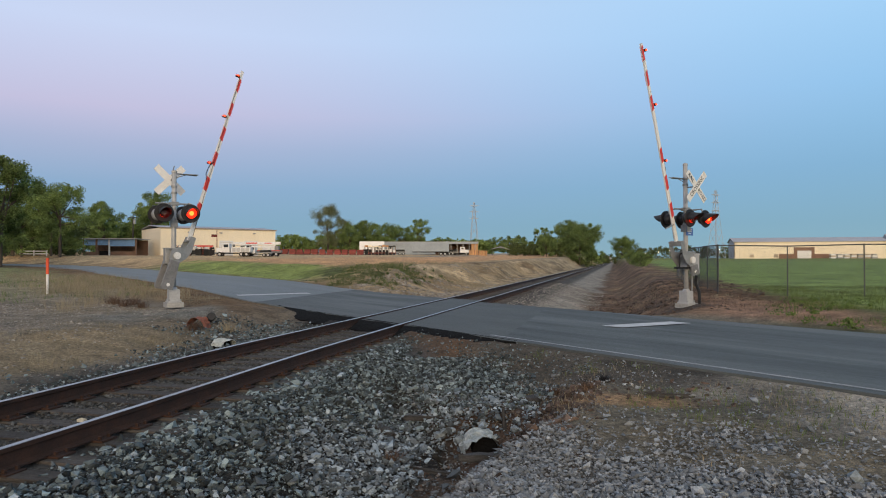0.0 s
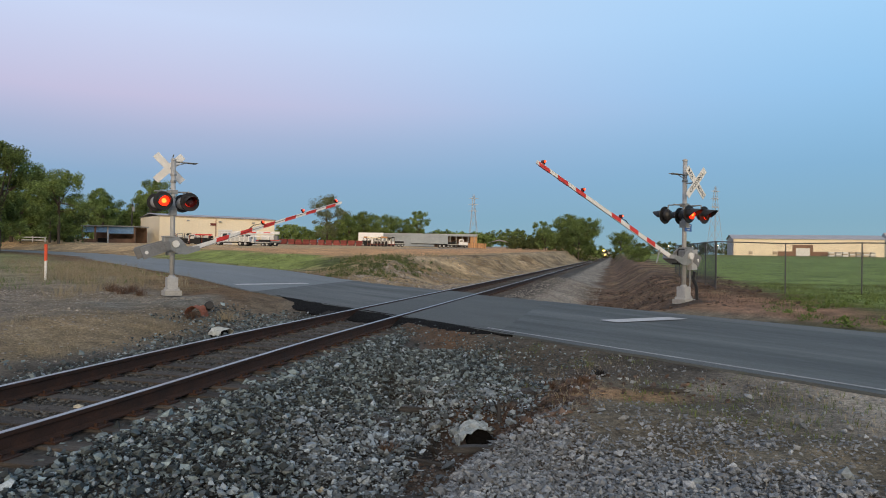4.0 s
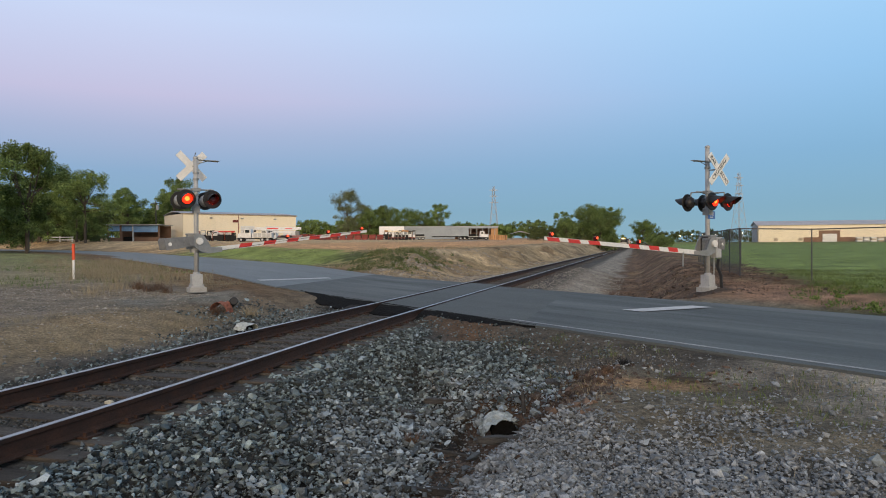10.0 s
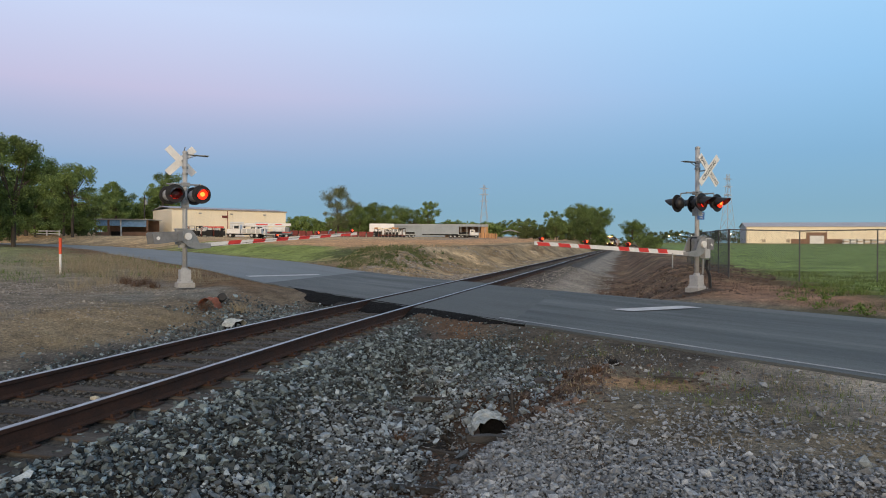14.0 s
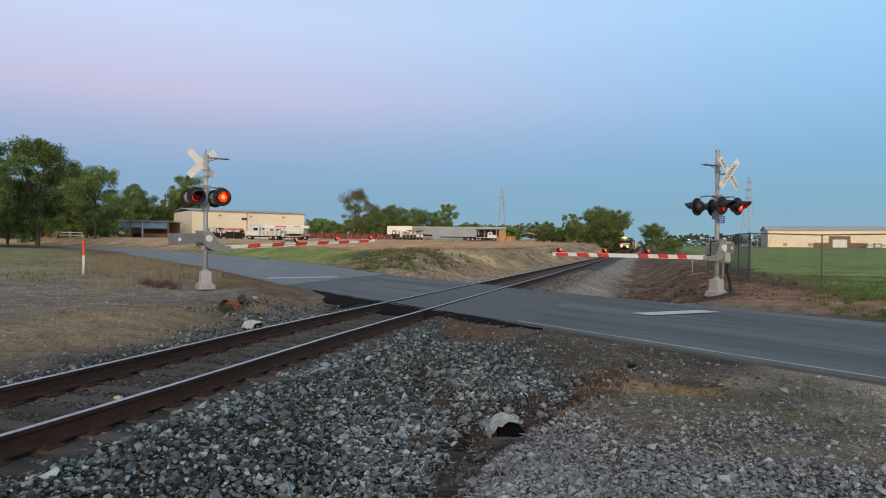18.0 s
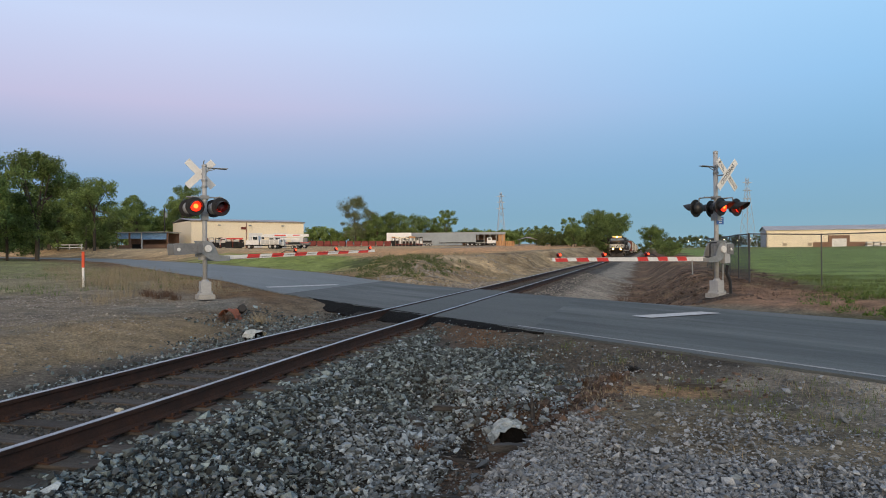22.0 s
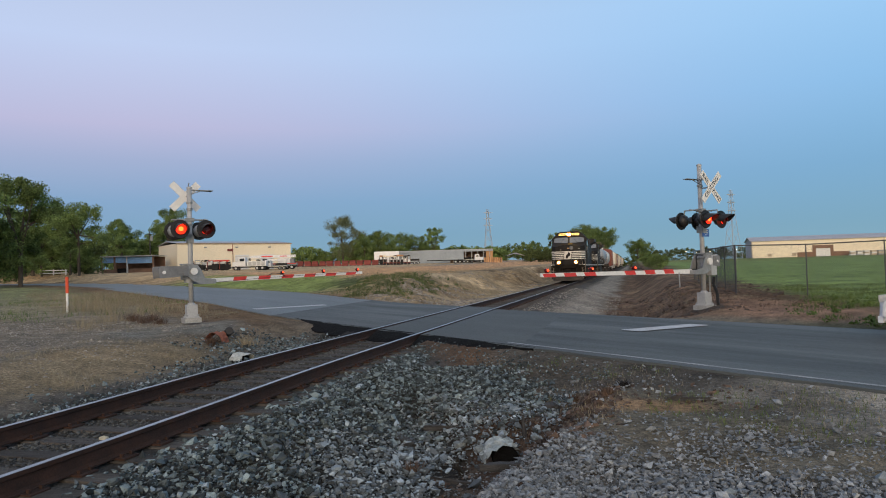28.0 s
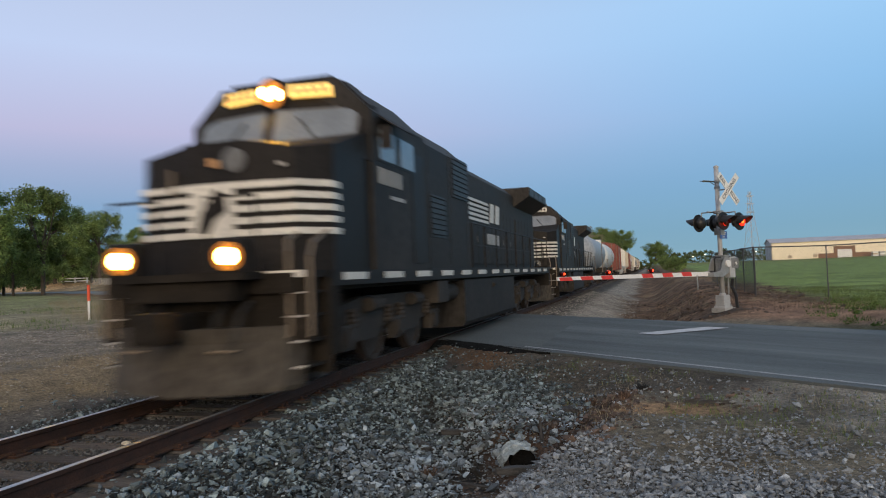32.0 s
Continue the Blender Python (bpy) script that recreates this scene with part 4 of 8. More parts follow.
def lamp_unit(parent, m, lit, case):
    """A flashing-light unit that looks along its x: housing, target disc, hood and a turning bulb with its lens."""
    lay = Matrix.Rotation(radians(90), 4, "Y")
    deep = 0.30 if case is M_LAMPBACK else 0.20
    house = part("lamp", lathe(B(), [(0.06, -deep), (0.15, -deep + 0.04), (0.175, -0.08), (0.175, 0.0)], lay, 18), case, parent, "round silver lamp housing" if case is M_LAMPBACK else "round black lamp housing", smooth=True)
    house.matrix_basis = m
    disc = lathe(B(), [(0.10, -0.012), (0.25, -0.012), (0.26, 0.0), (0.25, 0.012), (0.10, 0.012)], lay, 24)
    part("target_disc", disc, M_BLACK, house, "black target disc")
    hood = B()
    rows = []
    for i in range(15):
        a = radians(-105 + i * 210 / 14)
        f = max(0.0, math.cos(a * 0.75))
        length = 0.06 + 0.36 * f
        r = 0.168
        rows.append([hood.verts.new((x, math.sin(a) * rr, math.cos(a) * rr + dz)) for x, rr, dz in
                     ((0.0, r, 0), (length, r * 0.95, -0.03), (length, r * 0.92, -0.03), (0.0, r * 0.955, 0))])
    for a, b in zip(rows, rows[1:]):
        for k in range(4):
            hood.faces.new((a[k], b[k], b[(k + 1) % 4], a[(k + 1) % 4]))
    bmesh.ops.recalc_face_normals(hood, faces=list(hood.faces))
    part("hood", hood, M_HOOD, house, "black visor hood")
    bulb = B()
    for sgn, mi in ((1, 0), (-1, 2)):
        for r0, r1, x0, x1, k in ((0.0, 0.065, 0.035, 0.028, 1), (0.065, 0.145, 0.028, 0.008, 0)):
            ring = lambda r, x: [bulb.verts.new((sgn * x, r * math.cos(a), r * math.sin(a))) for a in (2 * math.pi * i / 20 for i in range(20))]
            b_ = ring(r1, x1)
            if r0 == 0:
                f = bulb.faces.new(b_)
                f.material_index = mi if sgn < 0 else 1
            else:
                a_ = ring(r0, x0)
                for i in range(20):
                    f = bulb.faces.new((a_[i], a_[(i + 1) % 20], b_[(i + 1) % 20], b_[i]))
                    f.material_index = mi
    bmesh.ops.recalc_face_normals(bulb, faces=list(bulb.faces))
    ob = part("bulb", bulb, [M_LIT, M_HOT, M_DARKLENS], house, "red lens" if not lit else "red lens, flashing")
    ob.matrix_basis = pose(0.085, 0, 0, 0, 0, 0 if lit else 180)
    return ob


def gate_arm(parent, length, first, reds, lamps, prop):
    """The moving arm: bracket and counterweight at the pivot, a tapering striped boom along x."""
    br = B()
    for sy in (-0.20, 0.20):
        prism(br, [(-0.24, 0.08), (-0.12, 0.19), (0.12, 0.18), (0.22, 0.04), (0.32, -0.19), (0.62, -0.24), (0.64, -0.37), (0.2, -0.37), (0.0, -0.28), (-0.22, -0.08)], "y", sy - 0.012, sy + 0.012)
    box(br, 0.58, 0, -0.30, 0.14, 0.42, 0.12)
    tube(br, (0, -0.24, 0), (0, 0.24, 0), 0.05)
    arm = part("gate_arm", br, M_GALV, parent, "silver gate arm bracket with red and white boom")
    cw = B()
    for sy in (-0.225, 0.225):
        e = -0.42 if prop else -0.93
        prism(cw, [(-0.16, -0.12), (-0.16, 0.15), (e, 0.17), (e - 0.05, 0.12), (e - 0.02, -0.16)], "y", sy - 0.03, sy + 0.03)
    for sy in (-0.262, 0.262):
        for k, (x, z) in enumerate(((-0.28, 0.07), (-0.28, -0.05), (-0.40, 0.03))):
            tube(cw, (x, sy - 0.012, z), (x, sy + 0.012, z), 0.045, seg=8)
    part("counterweight", cw, M_LAMPCASE, arm, "grey steel counterweight plates")
    for x, r, nm in ((0.0, 0.10, "hub_disc"), (-0.34 if prop else -0.84, 0.05, "counterweight_mark")):
        for sy in (-1, 1):
            part(nm, tube(B(), (x, sy * 0.215, 0.0), (x, sy * 0.262, 0.0), r, seg=14), M_WHITE, arm, "white hub disc" if x == 0 else "white painted mark")
    bm = B()
    h0, h1 = 0.065, 0.042
    hh = lambda x: h0 + (h1 - h0) * x / length
    prism(bm, [(0.55, -hh(0.55) - 0.03), (length, -hh(length)), (length, hh(length)), (0.55, hh(0.55) - 0.03)], "y", -0.022, 0.022)
    part("boom", bm, M_WHITE, arm, "white reflective boom")
    for x in reds:
        w = 0.40
        b2 = B()
        for sy in (-0.024, 0.024):
            prism(b2, [(x, -hh(x) - 0.012), (x + w, -hh(x + w) - 0.012), (x + w + 0.06, hh(x + w) - 0.012), (x + 0.06, hh(x) - 0.012)], "y", sy - 0.002, sy + 0.002)
        part("stripe", b2, M_RED, arm)
    for x in lamps:
        l = B()
        box(l, x, 0, hh(x) + 0.02, 0.07, 0.06, 0.05)
        tube(l, (x, -0.05, hh(x) + 0.07), (x, 0.05, hh(x) + 0.07), 0.040, seg=12)
        part("arm_lamp", l, M_DARKLENS, arm, "small red arm lamp")
        l2 = B()
        for sy in (-1, 1):
            lathe(l2, [(0.030, 0.0), (0.027, 0.014), (0.012, 0.022)], Matrix.Translation((x, sy * 0.05, hh(x) + 0.07)) @ Matrix.Rotation(radians(-90 * sy), 4, "X"), 12)
        tube(l2, (x, 0, hh(x) + 0.10), (x, 0, hh(x) + 0.112), 0.022, 0.010, 10)
        part("lamp_lens", l2, M_SMALL_LIT, arm, "glowing red lens")
    cable = B()
    pipe(cable, [(length * 0.50, -0.03, 0.0), (length * 0.47, -0.03, 0.09), (length * 0.43, -0.03, 0.11), (length * 0.40, -0.03, 0.04)], 0.012, 6)
    pipe(cable, [(0.7, -0.03, -0.09), (length * 0.4, -0.03, -0.02), (length - 0.2, -0.03, 0.03)], 0.006, 5)
    part("cable", cable, M_BLACK, arm)
    if prop:
        r = B()
        tube(r, (1.15, 0.03, -0.05), (1.13, 0.03, -0.46), 0.018)
        part("prop_rod", r, M_GALV, arm)
    # the boom hangs below the axle
    for ob in arm.children:
        if ob.name.split(".")[0] in ("boom", "stripe", "arm_lamp", "lamp_lens", "cable", "prop_rod"):
            ob.location = (0, 0, -0.25)
    arm.location = (0, 0, 1.40)
    return arm


def signal(m, tall, buck, label, arm_args, arm_side):
    """One crossing signal: x looks along the road, y across it. buck: the side on which the crossbuck faces."""
    s = thing("crossing_signal", m, label, "railroad crossing signal", "crossing signals")
    b = B()
    box(b, 0, 0, 0.03, 0.46, 0.46, 0.14, bevel=0.015)
    part("footing", b, M_CONCRETE, s, "pale concrete footing")
    b = B()
    box(b, 0, 0, 0.12, 0.36, 0.36, 0.05, bevel=0.01)
    box(b, 0, 0, 0.30, 0.29, 0.29, 0.33, bevel=0.02)
    lathe(b, [(0.10, 0.45), (0.10, 0.49), (0.08, 0.52)], seg=16)
    part("base_casting", b, M_ALU, s, "silver junction-box base")
    for sx in (-0.15, 0.15):
        for sy in (-0.15, 0.15):
            part("bolt", tube(B(), (sx, sy, 0.14), (sx, sy, 0.19), 0.022, seg=6), M_GALV, s)
    b = B()
    tube(b, (0, 0, 0.4), (0, 0, tall), 0.066, seg=16)
    part("mast", b, M_ALU, s, "round silver mast", smooth=True)
    part("mast_cap", lathe(B(), [(0.075, tall - 0.02), (0.075, tall + 0.02), (0.03, tall + 0.05)], seg=14), M_ALU, s)
    for z in (tall - 0.42, tall - 0.60, 2.72, 2.42):
        part("clamp", lathe(B(), [(0.085, z - 0.03), (0.085, z + 0.03)], seg=14), M_GALV, s)
    # crossbuck
    f = f_ = buck
    cz = tall - (0.68 if f_ > 0 else 0.20)
    br = B()
    tube(br, (0, 0, cz), (f * 0.36, 0, cz), 0.02)
    tube(br, (0, 0, cz + 0.35), (f * 0.30, 0, cz + 0.12), 0.014)
    part("crossbuck_bracket", br, M_GALV, s)
    for k, (tilt, word) in enumerate(((45, "RAILROAD"), (-45, "CROSSING"))):
        face = Matrix.Translation((f * (0.375 + 0.016 * k), 0 if f > 0 else -0.03, cz)) @ Matrix.Rotation(radians(90 * f), 4, "Z") @ Matrix.Rotation(radians(90), 4, "X") @ Matrix.Rotation(radians(-tilt), 4, "Z")
        bl = box(B(), 0, 0, 0, 1.14 if f > 0 else 1.04, 0.20, 0.012)
        blade = part("crossbuck_blade", bl, M_WHITE, s, "white crossbuck blade")
        blade.matrix_basis = face
        if k == 1:
            letters("CROSSING", 0.17, M_BLACK, blade, pose(0, 0, 0.008))
        else:
            for part_word, dx in (("RAIL", -0.34), ("ROAD", 0.34)):
                letters(part_word, 0.16, M_BLACK, blade, pose(dx, 0, 0.008))
    # bracket on the road side, with a small flat plate
    d = arm_side
    br = B()
    hz = tall - (0.42 if f > 0 else 0.05)
    tube(br, (0, 0, hz), (0, d * 0.62, hz - 0.02), 0.022)
    tube(br, (0, 0, hz - 0.13), (0, d * 0.3, hz - 0.03), 0.012)
    box(br, 0, d * 0.42, hz - 0.005, 0.16, 0.46, 0.015)
    part("side_bracket", br, M_GALV, s)
    # lamps on their cross-arm
    z = 2.57
    br = B()
    tube(br, (0, -0.50, z + 0.29), (0, 0.50, z + 0.29), 0.022)
    for sy in (-0.35, 0.35):
        for sx in (-1, 1):
            pipe(br, [(0, sy, z + 0.29), (sx * 0.30, sy, z + 0.29), (sx * 0.32, sy, z + 0.17)], 0.018)
    box(br, 0, 0, z + 0.29, 0.18, 0.22, 0.10)
    part("cross_arm", br, M_GALV, s)
    bulbs = []
    for sy in (-0.35, 0.35):
        bulbs.append(lamp_unit(s, pose(0.42, sy, z), True, M_HOOD if f > 0 else M_LAMPBACK))
        lamp_unit(s, pose(-0.42, sy, z, 0, 0, 180), False, M_HOOD if f > 0 else M_LAMPBACK)
    box_bm = box(B(), 0, 0, 2.30, 0.22, 0.18, 0.20, bevel=0.01)
    part("terminal_box", box_bm, M_GALV, s)
    # gate mechanism
    g = B()
    box(g, -0.02, -d * 0.10, 1.38, 0.26, 0.30, 0.42, bevel=0.03)
    box(g, 0.0, -d * 0.10, 1.60, 0.30, 0.34, 0.04, bevel=0.015)
    tube(g, (0.0, -0.06 * d, 1.18), (0.0, -0.06 * d, 1.08), 0.12, seg=16)
    part("gate_mechanism", g, M_GALV, s, "silver gate motor housing")
    for z_ in (1.20, 1.52):
        part("mechanism_clamp", box(B(), 0.0, 0.0, z_, 0.24, 0.24, 0.10), M_GALV, s)
    arm = gate_arm(s, *arm_args)
    return s, arm, bulbs


SIG_R, ARM_R, BULB_R = signal(pose(7.35, 21.6, float(height(7.35, 21.6)) - 0.02, 0, 0, TURN), 4.18, 1,
                              "silver crossing signal with lettered crossbuck and striped gate arm", (6.35, 1.0, (1.35, 2.15, 2.95, 4.45, 5.15, 5.85), (3.0, 4.62, 6.15), True), -1)
SIG_L, ARM_L, BULB_L = signal(pose(-6.68, 17.15, 0.14, 0, 0, TURN), 3.76, -1,
                              "silver crossing signal seen from behind, with striped gate arm", (5.95, 1.0, (1.25, 2.05, 2.85, 3.65, 4.45, 5.25), (2.9, 4.4, 5.75), False), 1)
b = B()
box(b, 0.14, 0.20, 1.24, 0.18, 0.24, 0.56, bevel=0.02)
box(b, 0.14, 0.20, 1.54, 0.21, 0.27, 0.04, bevel=0.01)
part("control_box", b, M_ALU, SIG_R, "pale grey control box")
rg_ = B()
pipe(rg_, [(0.1, -0.42, 1.16), (0.1, -0.42, 1.5), (0.1, -0.36, 1.56), (0.1, -0.14, 1.56)], 0.02, 8)
box(rg_, 0.05, -0.24, 1.14, 0.2, 0.5, 0.05)
part("guard_frame", rg_, M_BLACK, SIG_R, "dark guard frame round the motor")
b = B()
pipe(b, [(0.2, 0.22, 0.92), (0.16, 0.22, 0.7), (0.22, 0.30, 0.45), (0.24, 0.32, -0.05)], 0.045, 8)
part("conduit", b, M_BLACK, SIG_R, "black flexible conduit")
b = B()
pipe(b, [(0.12, 0.12, 0.95), (0.10, 0.14, 0.5), (0.02, 0.12, 0.3)], 0.025, 8)
part("conduit", b, M_GALV, SIG_R)
b = box(B(), 0.09, 0.06, 2.2, 0.012, 0.30, 0.22)
blue = part("emergency_sign", b, M_BLUE, SIG_R, "small blue notice plate")
for k in range(3):
    part("text_bar", box(B(), 0.098, 0.06, 2.26 - k * 0.06, 0.004, 0.2 - 0.04 * k, 0.018), M_WHITE, blue)

# ---- the train: its own y runs back from the front of each vehicle, rails at z = 0 ----


def wheelset(parent, y, r=0.50, name="wheelset"):
    b = B()
    side = Matrix.Rotation(radians(90), 4, "Y")
    for sx in (-1, 1):
        prof = [(0.10, -0.03), (r - 0.10, -0.02), (r - 0.09, -0.065), (r, -0.065), (r, 0.055), (r + 0.03, 0.06), (r + 0.03, 0.085), (0.10, 0.07)]
        lathe(b, [(p, -sx * h if sx > 0 else h) for p, h in prof], Matrix.Translation((sx * 0.76, 0, 0)) @ side, 24)
    tube(b, (-0.95, 0, 0), (0.95, 0, 0), 0.085)
    ob = part(name, b, M_WHEEL, parent)
    ob.location = (0, y, r)
    return ob


def loco_truck(parent, yc):
    for dy in (-2.0, 0.0, 2.0):
        wheelset(parent, yc + dy, 0.53)
    for sx in (-1, 1):
        b = B()
        prism(b, [(yc - 2.75, 0.62), (yc - 2.55, 0.92), (yc - 1.2, 1.10), (yc + 1.2, 1.10), (yc + 2.55, 0.92), (yc + 2.75, 0.62),
                  (yc + 2.35, 0.60), (yc + 1.55, 0.60), (yc + 1.4, 0.44), (yc + 0.6, 0.44), (yc + 0.45, 0.60), (yc - 0.45, 0.60), (yc - 0.6, 0.44), (yc - 1.4, 0.44), (yc - 1.55, 0.60), (yc - 2.35, 0.60)],
              "x", sx * 1.08 - 0.08, sx * 1.08 + 0.08)
        f = part("truck_frame", b, M_UNDER, parent, "dirty cast truck frame")
        for dy in (-2.0, 0.0, 2.0):
            b = box(B(), sx * 1.20, yc + dy, 0.55, 0.16, 0.36, 0.36, bevel=0.03)
            tube(b, (sx * 1.27, yc + dy, 0.55), (sx * 1.33, yc + dy, 0.55), 0.13, seg=14)
            part("journal_box", b, M_UNDER, f)
            for k in (-0.27, 0.27):
                b = B()
                for j in range(4):
                    lathe(b, [(0.085, 0.66 + j * 0.07), (0.10, 0.695 + j * 0.07), (0.085, 0.73 + j * 0.07)], Matrix.Translation((sx * 1.2, yc + dy + k, 0)), 10)
                part("spring", b, M_UNDER, f)
        for dy in (-1.0, 1.0):
            part("brake_cylinder", tube(B(), (sx * 1.25, yc + dy - 0.22, 0.98), (sx * 1.25, yc + dy + 0.22, 0.98), 0.11, seg=12), M_UNDER, f)


def ring_bar(b, outline, z0, z1, off):
    """A band that follows an open outline of (x, y), standing off it."""
    n = len(outline)
    pts = []
    for i, (x, y) in enumerate(outline):
        pts.append(Vector((x, y)))
    normals = []
    for i in range(n):
        d = (pts[min(i + 1, n - 1)] - pts[max(i - 1, 0)]).normalized()
        normals.append(Vector((d.y, -d.x)))
    rows = []
    for p_, nn in zip(pts, normals):
        a, c = p_ + nn * off, p_ - nn * 0.004
        rows.append([b.verts.new((a.x, a.y, z0)), b.verts.new((a.x, a.y, z1)), b.verts.new((c.x, c.y, z1)), b.verts.new((c.x, c.y, z0))])
    for r0, r1 in zip(rows, rows[1:]):
        for k in range(4):
            b.faces.new((r0[k], r1[k], r1[(k + 1) % 4], r0[(k + 1) % 4]))
    b.faces.new(rows[0])
    b.faces.new(rows[-1][::-1])
    bmesh.ops.recalc_face_normals(b, faces=list(b.faces))


def slab(b, quad, thick):
    """A flat plate from four corners, pushed back along its normal."""
    vs = [Vector(q) for q in quad]
    nrm = (vs[1] - vs[0]).cross(vs[3] - vs[0]).normalized()
    f = [b.verts.new(v) for v in vs]
    k = [b.verts.new(v - nrm * thick) for v in vs]
    b.faces.new(f)
    b.faces.new(k[::-1])
    for i in range(4):
        j = (i + 1) % 4
        b.faces.new((f[j], f[i], k[i], k[j]))
    bmesh.ops.recalc_face_normals(b, faces=list(b.faces))


def locomotive(lit, label):
    t = thing("locomotive", None, label, "locomotive", "locomotives")
    # underframe, pilot, coupler
    b = box(B(), 0, 11.2, 1.36, 2.7, 20.6, 0.24)
    part("underframe", b, M_PILOT, t)
    plan = [(-1.34, 0.78), (-1.22, 0.52), (-0.70, 0.18), (-0.12, 0.0), (0.12, 0.0), (0.70, 0.18), (1.22, 0.52), (1.34, 0.78)]
    b = B()
    rows = [[b.verts.new((x * w, y + dy, z)) for x, y in plan] for z, dy, w in ((0.10, 0.0, 0.97), (0.16, 0.02, 1.0), (0.42, 0.11, 1.0), (0.68, 0.14, 1.0), (0.86, 0.10, 0.98))]
    back = [[b.verts.new((x * 0.96, 0.98, z)) for x, y in plan] for z in (0.12, 0.84)]
    loop = rows + [back[1], back[0], rows[0]]
    for r0, r1 in zip(loop, loop[1:]):
        for k in range(len(plan) - 1):
            b.faces.new((r0[k], r0[k + 1], r1[k + 1], r1[k]))
    for k in (0, -1):
        b.faces.new([r[k] for r in rows] + [back[1][k], back[0][k]])
    bmesh.ops.recalc_face_normals(b, faces=list(b.faces))
    plow = part("snow_plow", b, M_PLOW, t, "dusty steel snow plow with lamp light painted in")
    for sx in (-0.62, 0.62):
        part("grab_iron", pipe(B(), [(sx - 0.16, 0.20 + 0.06, 0.60), (sx - 0.16, 0.16 + 0.04, 0.60), (sx + 0.16, 0.16 + 0.04, 0.60), (sx + 0.16, 0.20 + 0.06, 0.60)], 0.014, 6), M_RAILING, plow)
    b = box(B(), 0, 0.80, 1.08, 3.0, 0.14, 0.86)
    part("pilot_plate", b, M_PILOT, t)
    b = B()
    box(b, 0, 0.30, 0.90, 0.32, 0.9, 0.28, bevel=0.04)
    box(b, 0.05, -0.22, 0.90, 0.42, 0.34, 0.36, bevel=0.06)
    part("coupler", b, M_PILOT, t)
    for sx in (-0.75, -0.45, 0.45, 0.75):
        b = B()
        pipe(b, [(sx, 0.62, 1.15), (sx, 0.40, 1.02), (sx * 0.95, 0.30, 0.72), (sx * 0.8, 0.34, 0.48)], 0.028, 8)
        part("air_hose", b, M_TYRE, t)
    b = box(B(), 0, 0.86, 1.46, 1.9, 1.10, 0.09)
    box(b, 0, 1.20, 1.46, 2.96, 0.56, 0.09)
    part("front_deck", b, M_PILOT, t)
    for x0, x1 in ((-1.46, -0.80), (0.80, 1.46)):
        part("deck_edge_stripe", box(B(), (x0 + x1) / 2, 0.30, 1.465, x1 - x0, 0.02, 0.085), M_STRIPE, t, "white edge stripe")
    b = box(B(), 0, 0.40, 1.30, 1.5, 0.28, 0.26, bevel=0.03)
    part("anticlimber", b, M_PILOT, t)
    for sx in (-1, 1):
        for k, z in enumerate((0.36, 0.66, 0.96, 1.24)):
            b = box(B(), sx * 1.30, 0.62, z, 0.30, 0.50, 0.03)
            st = part("step", b, M_PILOT, t)
            part("step_nosing", box(B(), sx * 1.30, 0.365, z, 0.26, 0.012, 0.022), M_DULLMARK, st, "worn white step edge")
        b = box(B(), sx * 1.33, 0.90, 0.82, 0.36, 0.03, 1.2)
        part("step_back", b, M_PILOT, t)
        b = box(B(), sx * 1.505, 1.02, 0.95, 0.02, 0.30, 1.0)
        part("step_side", b, M_PILOT, t)
        b = B()
        pipe(b, [(sx * 1.23, 0.33, 0.72), (sx * 1.25, 0.33, 0.80), (sx * 1.25, 0.33, 1.72), (sx * 1.20, 0.42, 1.88), (sx * 1.12, 0.9, 2.02)], 0.024, 8)
        pipe(b, [(sx * 1.48, 0.40, 0.72), (sx * 1.49, 0.40, 0.80), (sx * 1.49, 0.40, 1.66), (sx * 1.46, 0.55, 1.84), (sx * 1.40, 1.1, 2.02)], 0.024, 8)
        part("grab_rail", b, M_RAILING, t, "pale steel grab rails")
        b = B()
        pipe(b, [(sx * 0.35, 0.36, 1.5), (sx * 0.35, 0.36, 2.4), (sx * 1.0, 0.36, 2.4), (sx * 1.0, 0.36, 1.5)], 0.018, 8)
        part("front_railing", b, M_LOCO, t)
        # ditch lights
        b = box(B(), sx * 0.74, 0.46, 1.69, 0.42, 0.22, 0.42, bevel=0.05)
        d = part("ditch_light", b, M_LOCO, t)
        b = lathe(B(), [(0.105, 0.0), (0.095, 0.022), (0.04, 0.034)], Matrix.Translation((sx * 0.74, 0.348, 1.69)) @ Matrix.Rotation(radians(90), 4, "X"), 18)
        # on the lit engine this ring carries the painted halo
        rim = lathe(B(), [(0.17, 0.0), (0.17, 0.010), (0.107, 0.012)], Matrix.Translation((sx * 0.74, 0.352, 1.69)) @ Matrix.Rotation(radians(90), 4, "X"), 18)
        part("reflector_rim", rim, M_RING_GLOW if lit else M_TANKGREY, d)
        part("lens", b, M_DITCH if lit else M_GLASS, d, "glowing lamp lens" if lit else "unlit lens")
    # the front platform with all that it carries
    for ob in t.children:
        kind_ = ob.name.split(".")[0]
        if kind_ in ("snow_plow", "pilot_plate", "coupler", "air_hose", "anticlimber", "front_railing"):
            ob.location.y += 0.28
        elif kind_ in ("ditch_light", "front_deck"):
            ob.location.y += 0.12
        elif kind_ in ("deck_edge_stripe", "step", "step_back", "step_side", "grab_rail"):
            ob.location.y += 0.62
    # nose
    out = [(-1.46, 3.06), (-1.46, 1.78), (-1.14, 1.38), (-0.35, 1.28), (0.35, 1.28), (1.14, 1.38), (1.46, 1.78), (1.46, 3.06)]
    b = B()
    lo = [b.verts.new((x, y, 1.5)) for x, y in out]
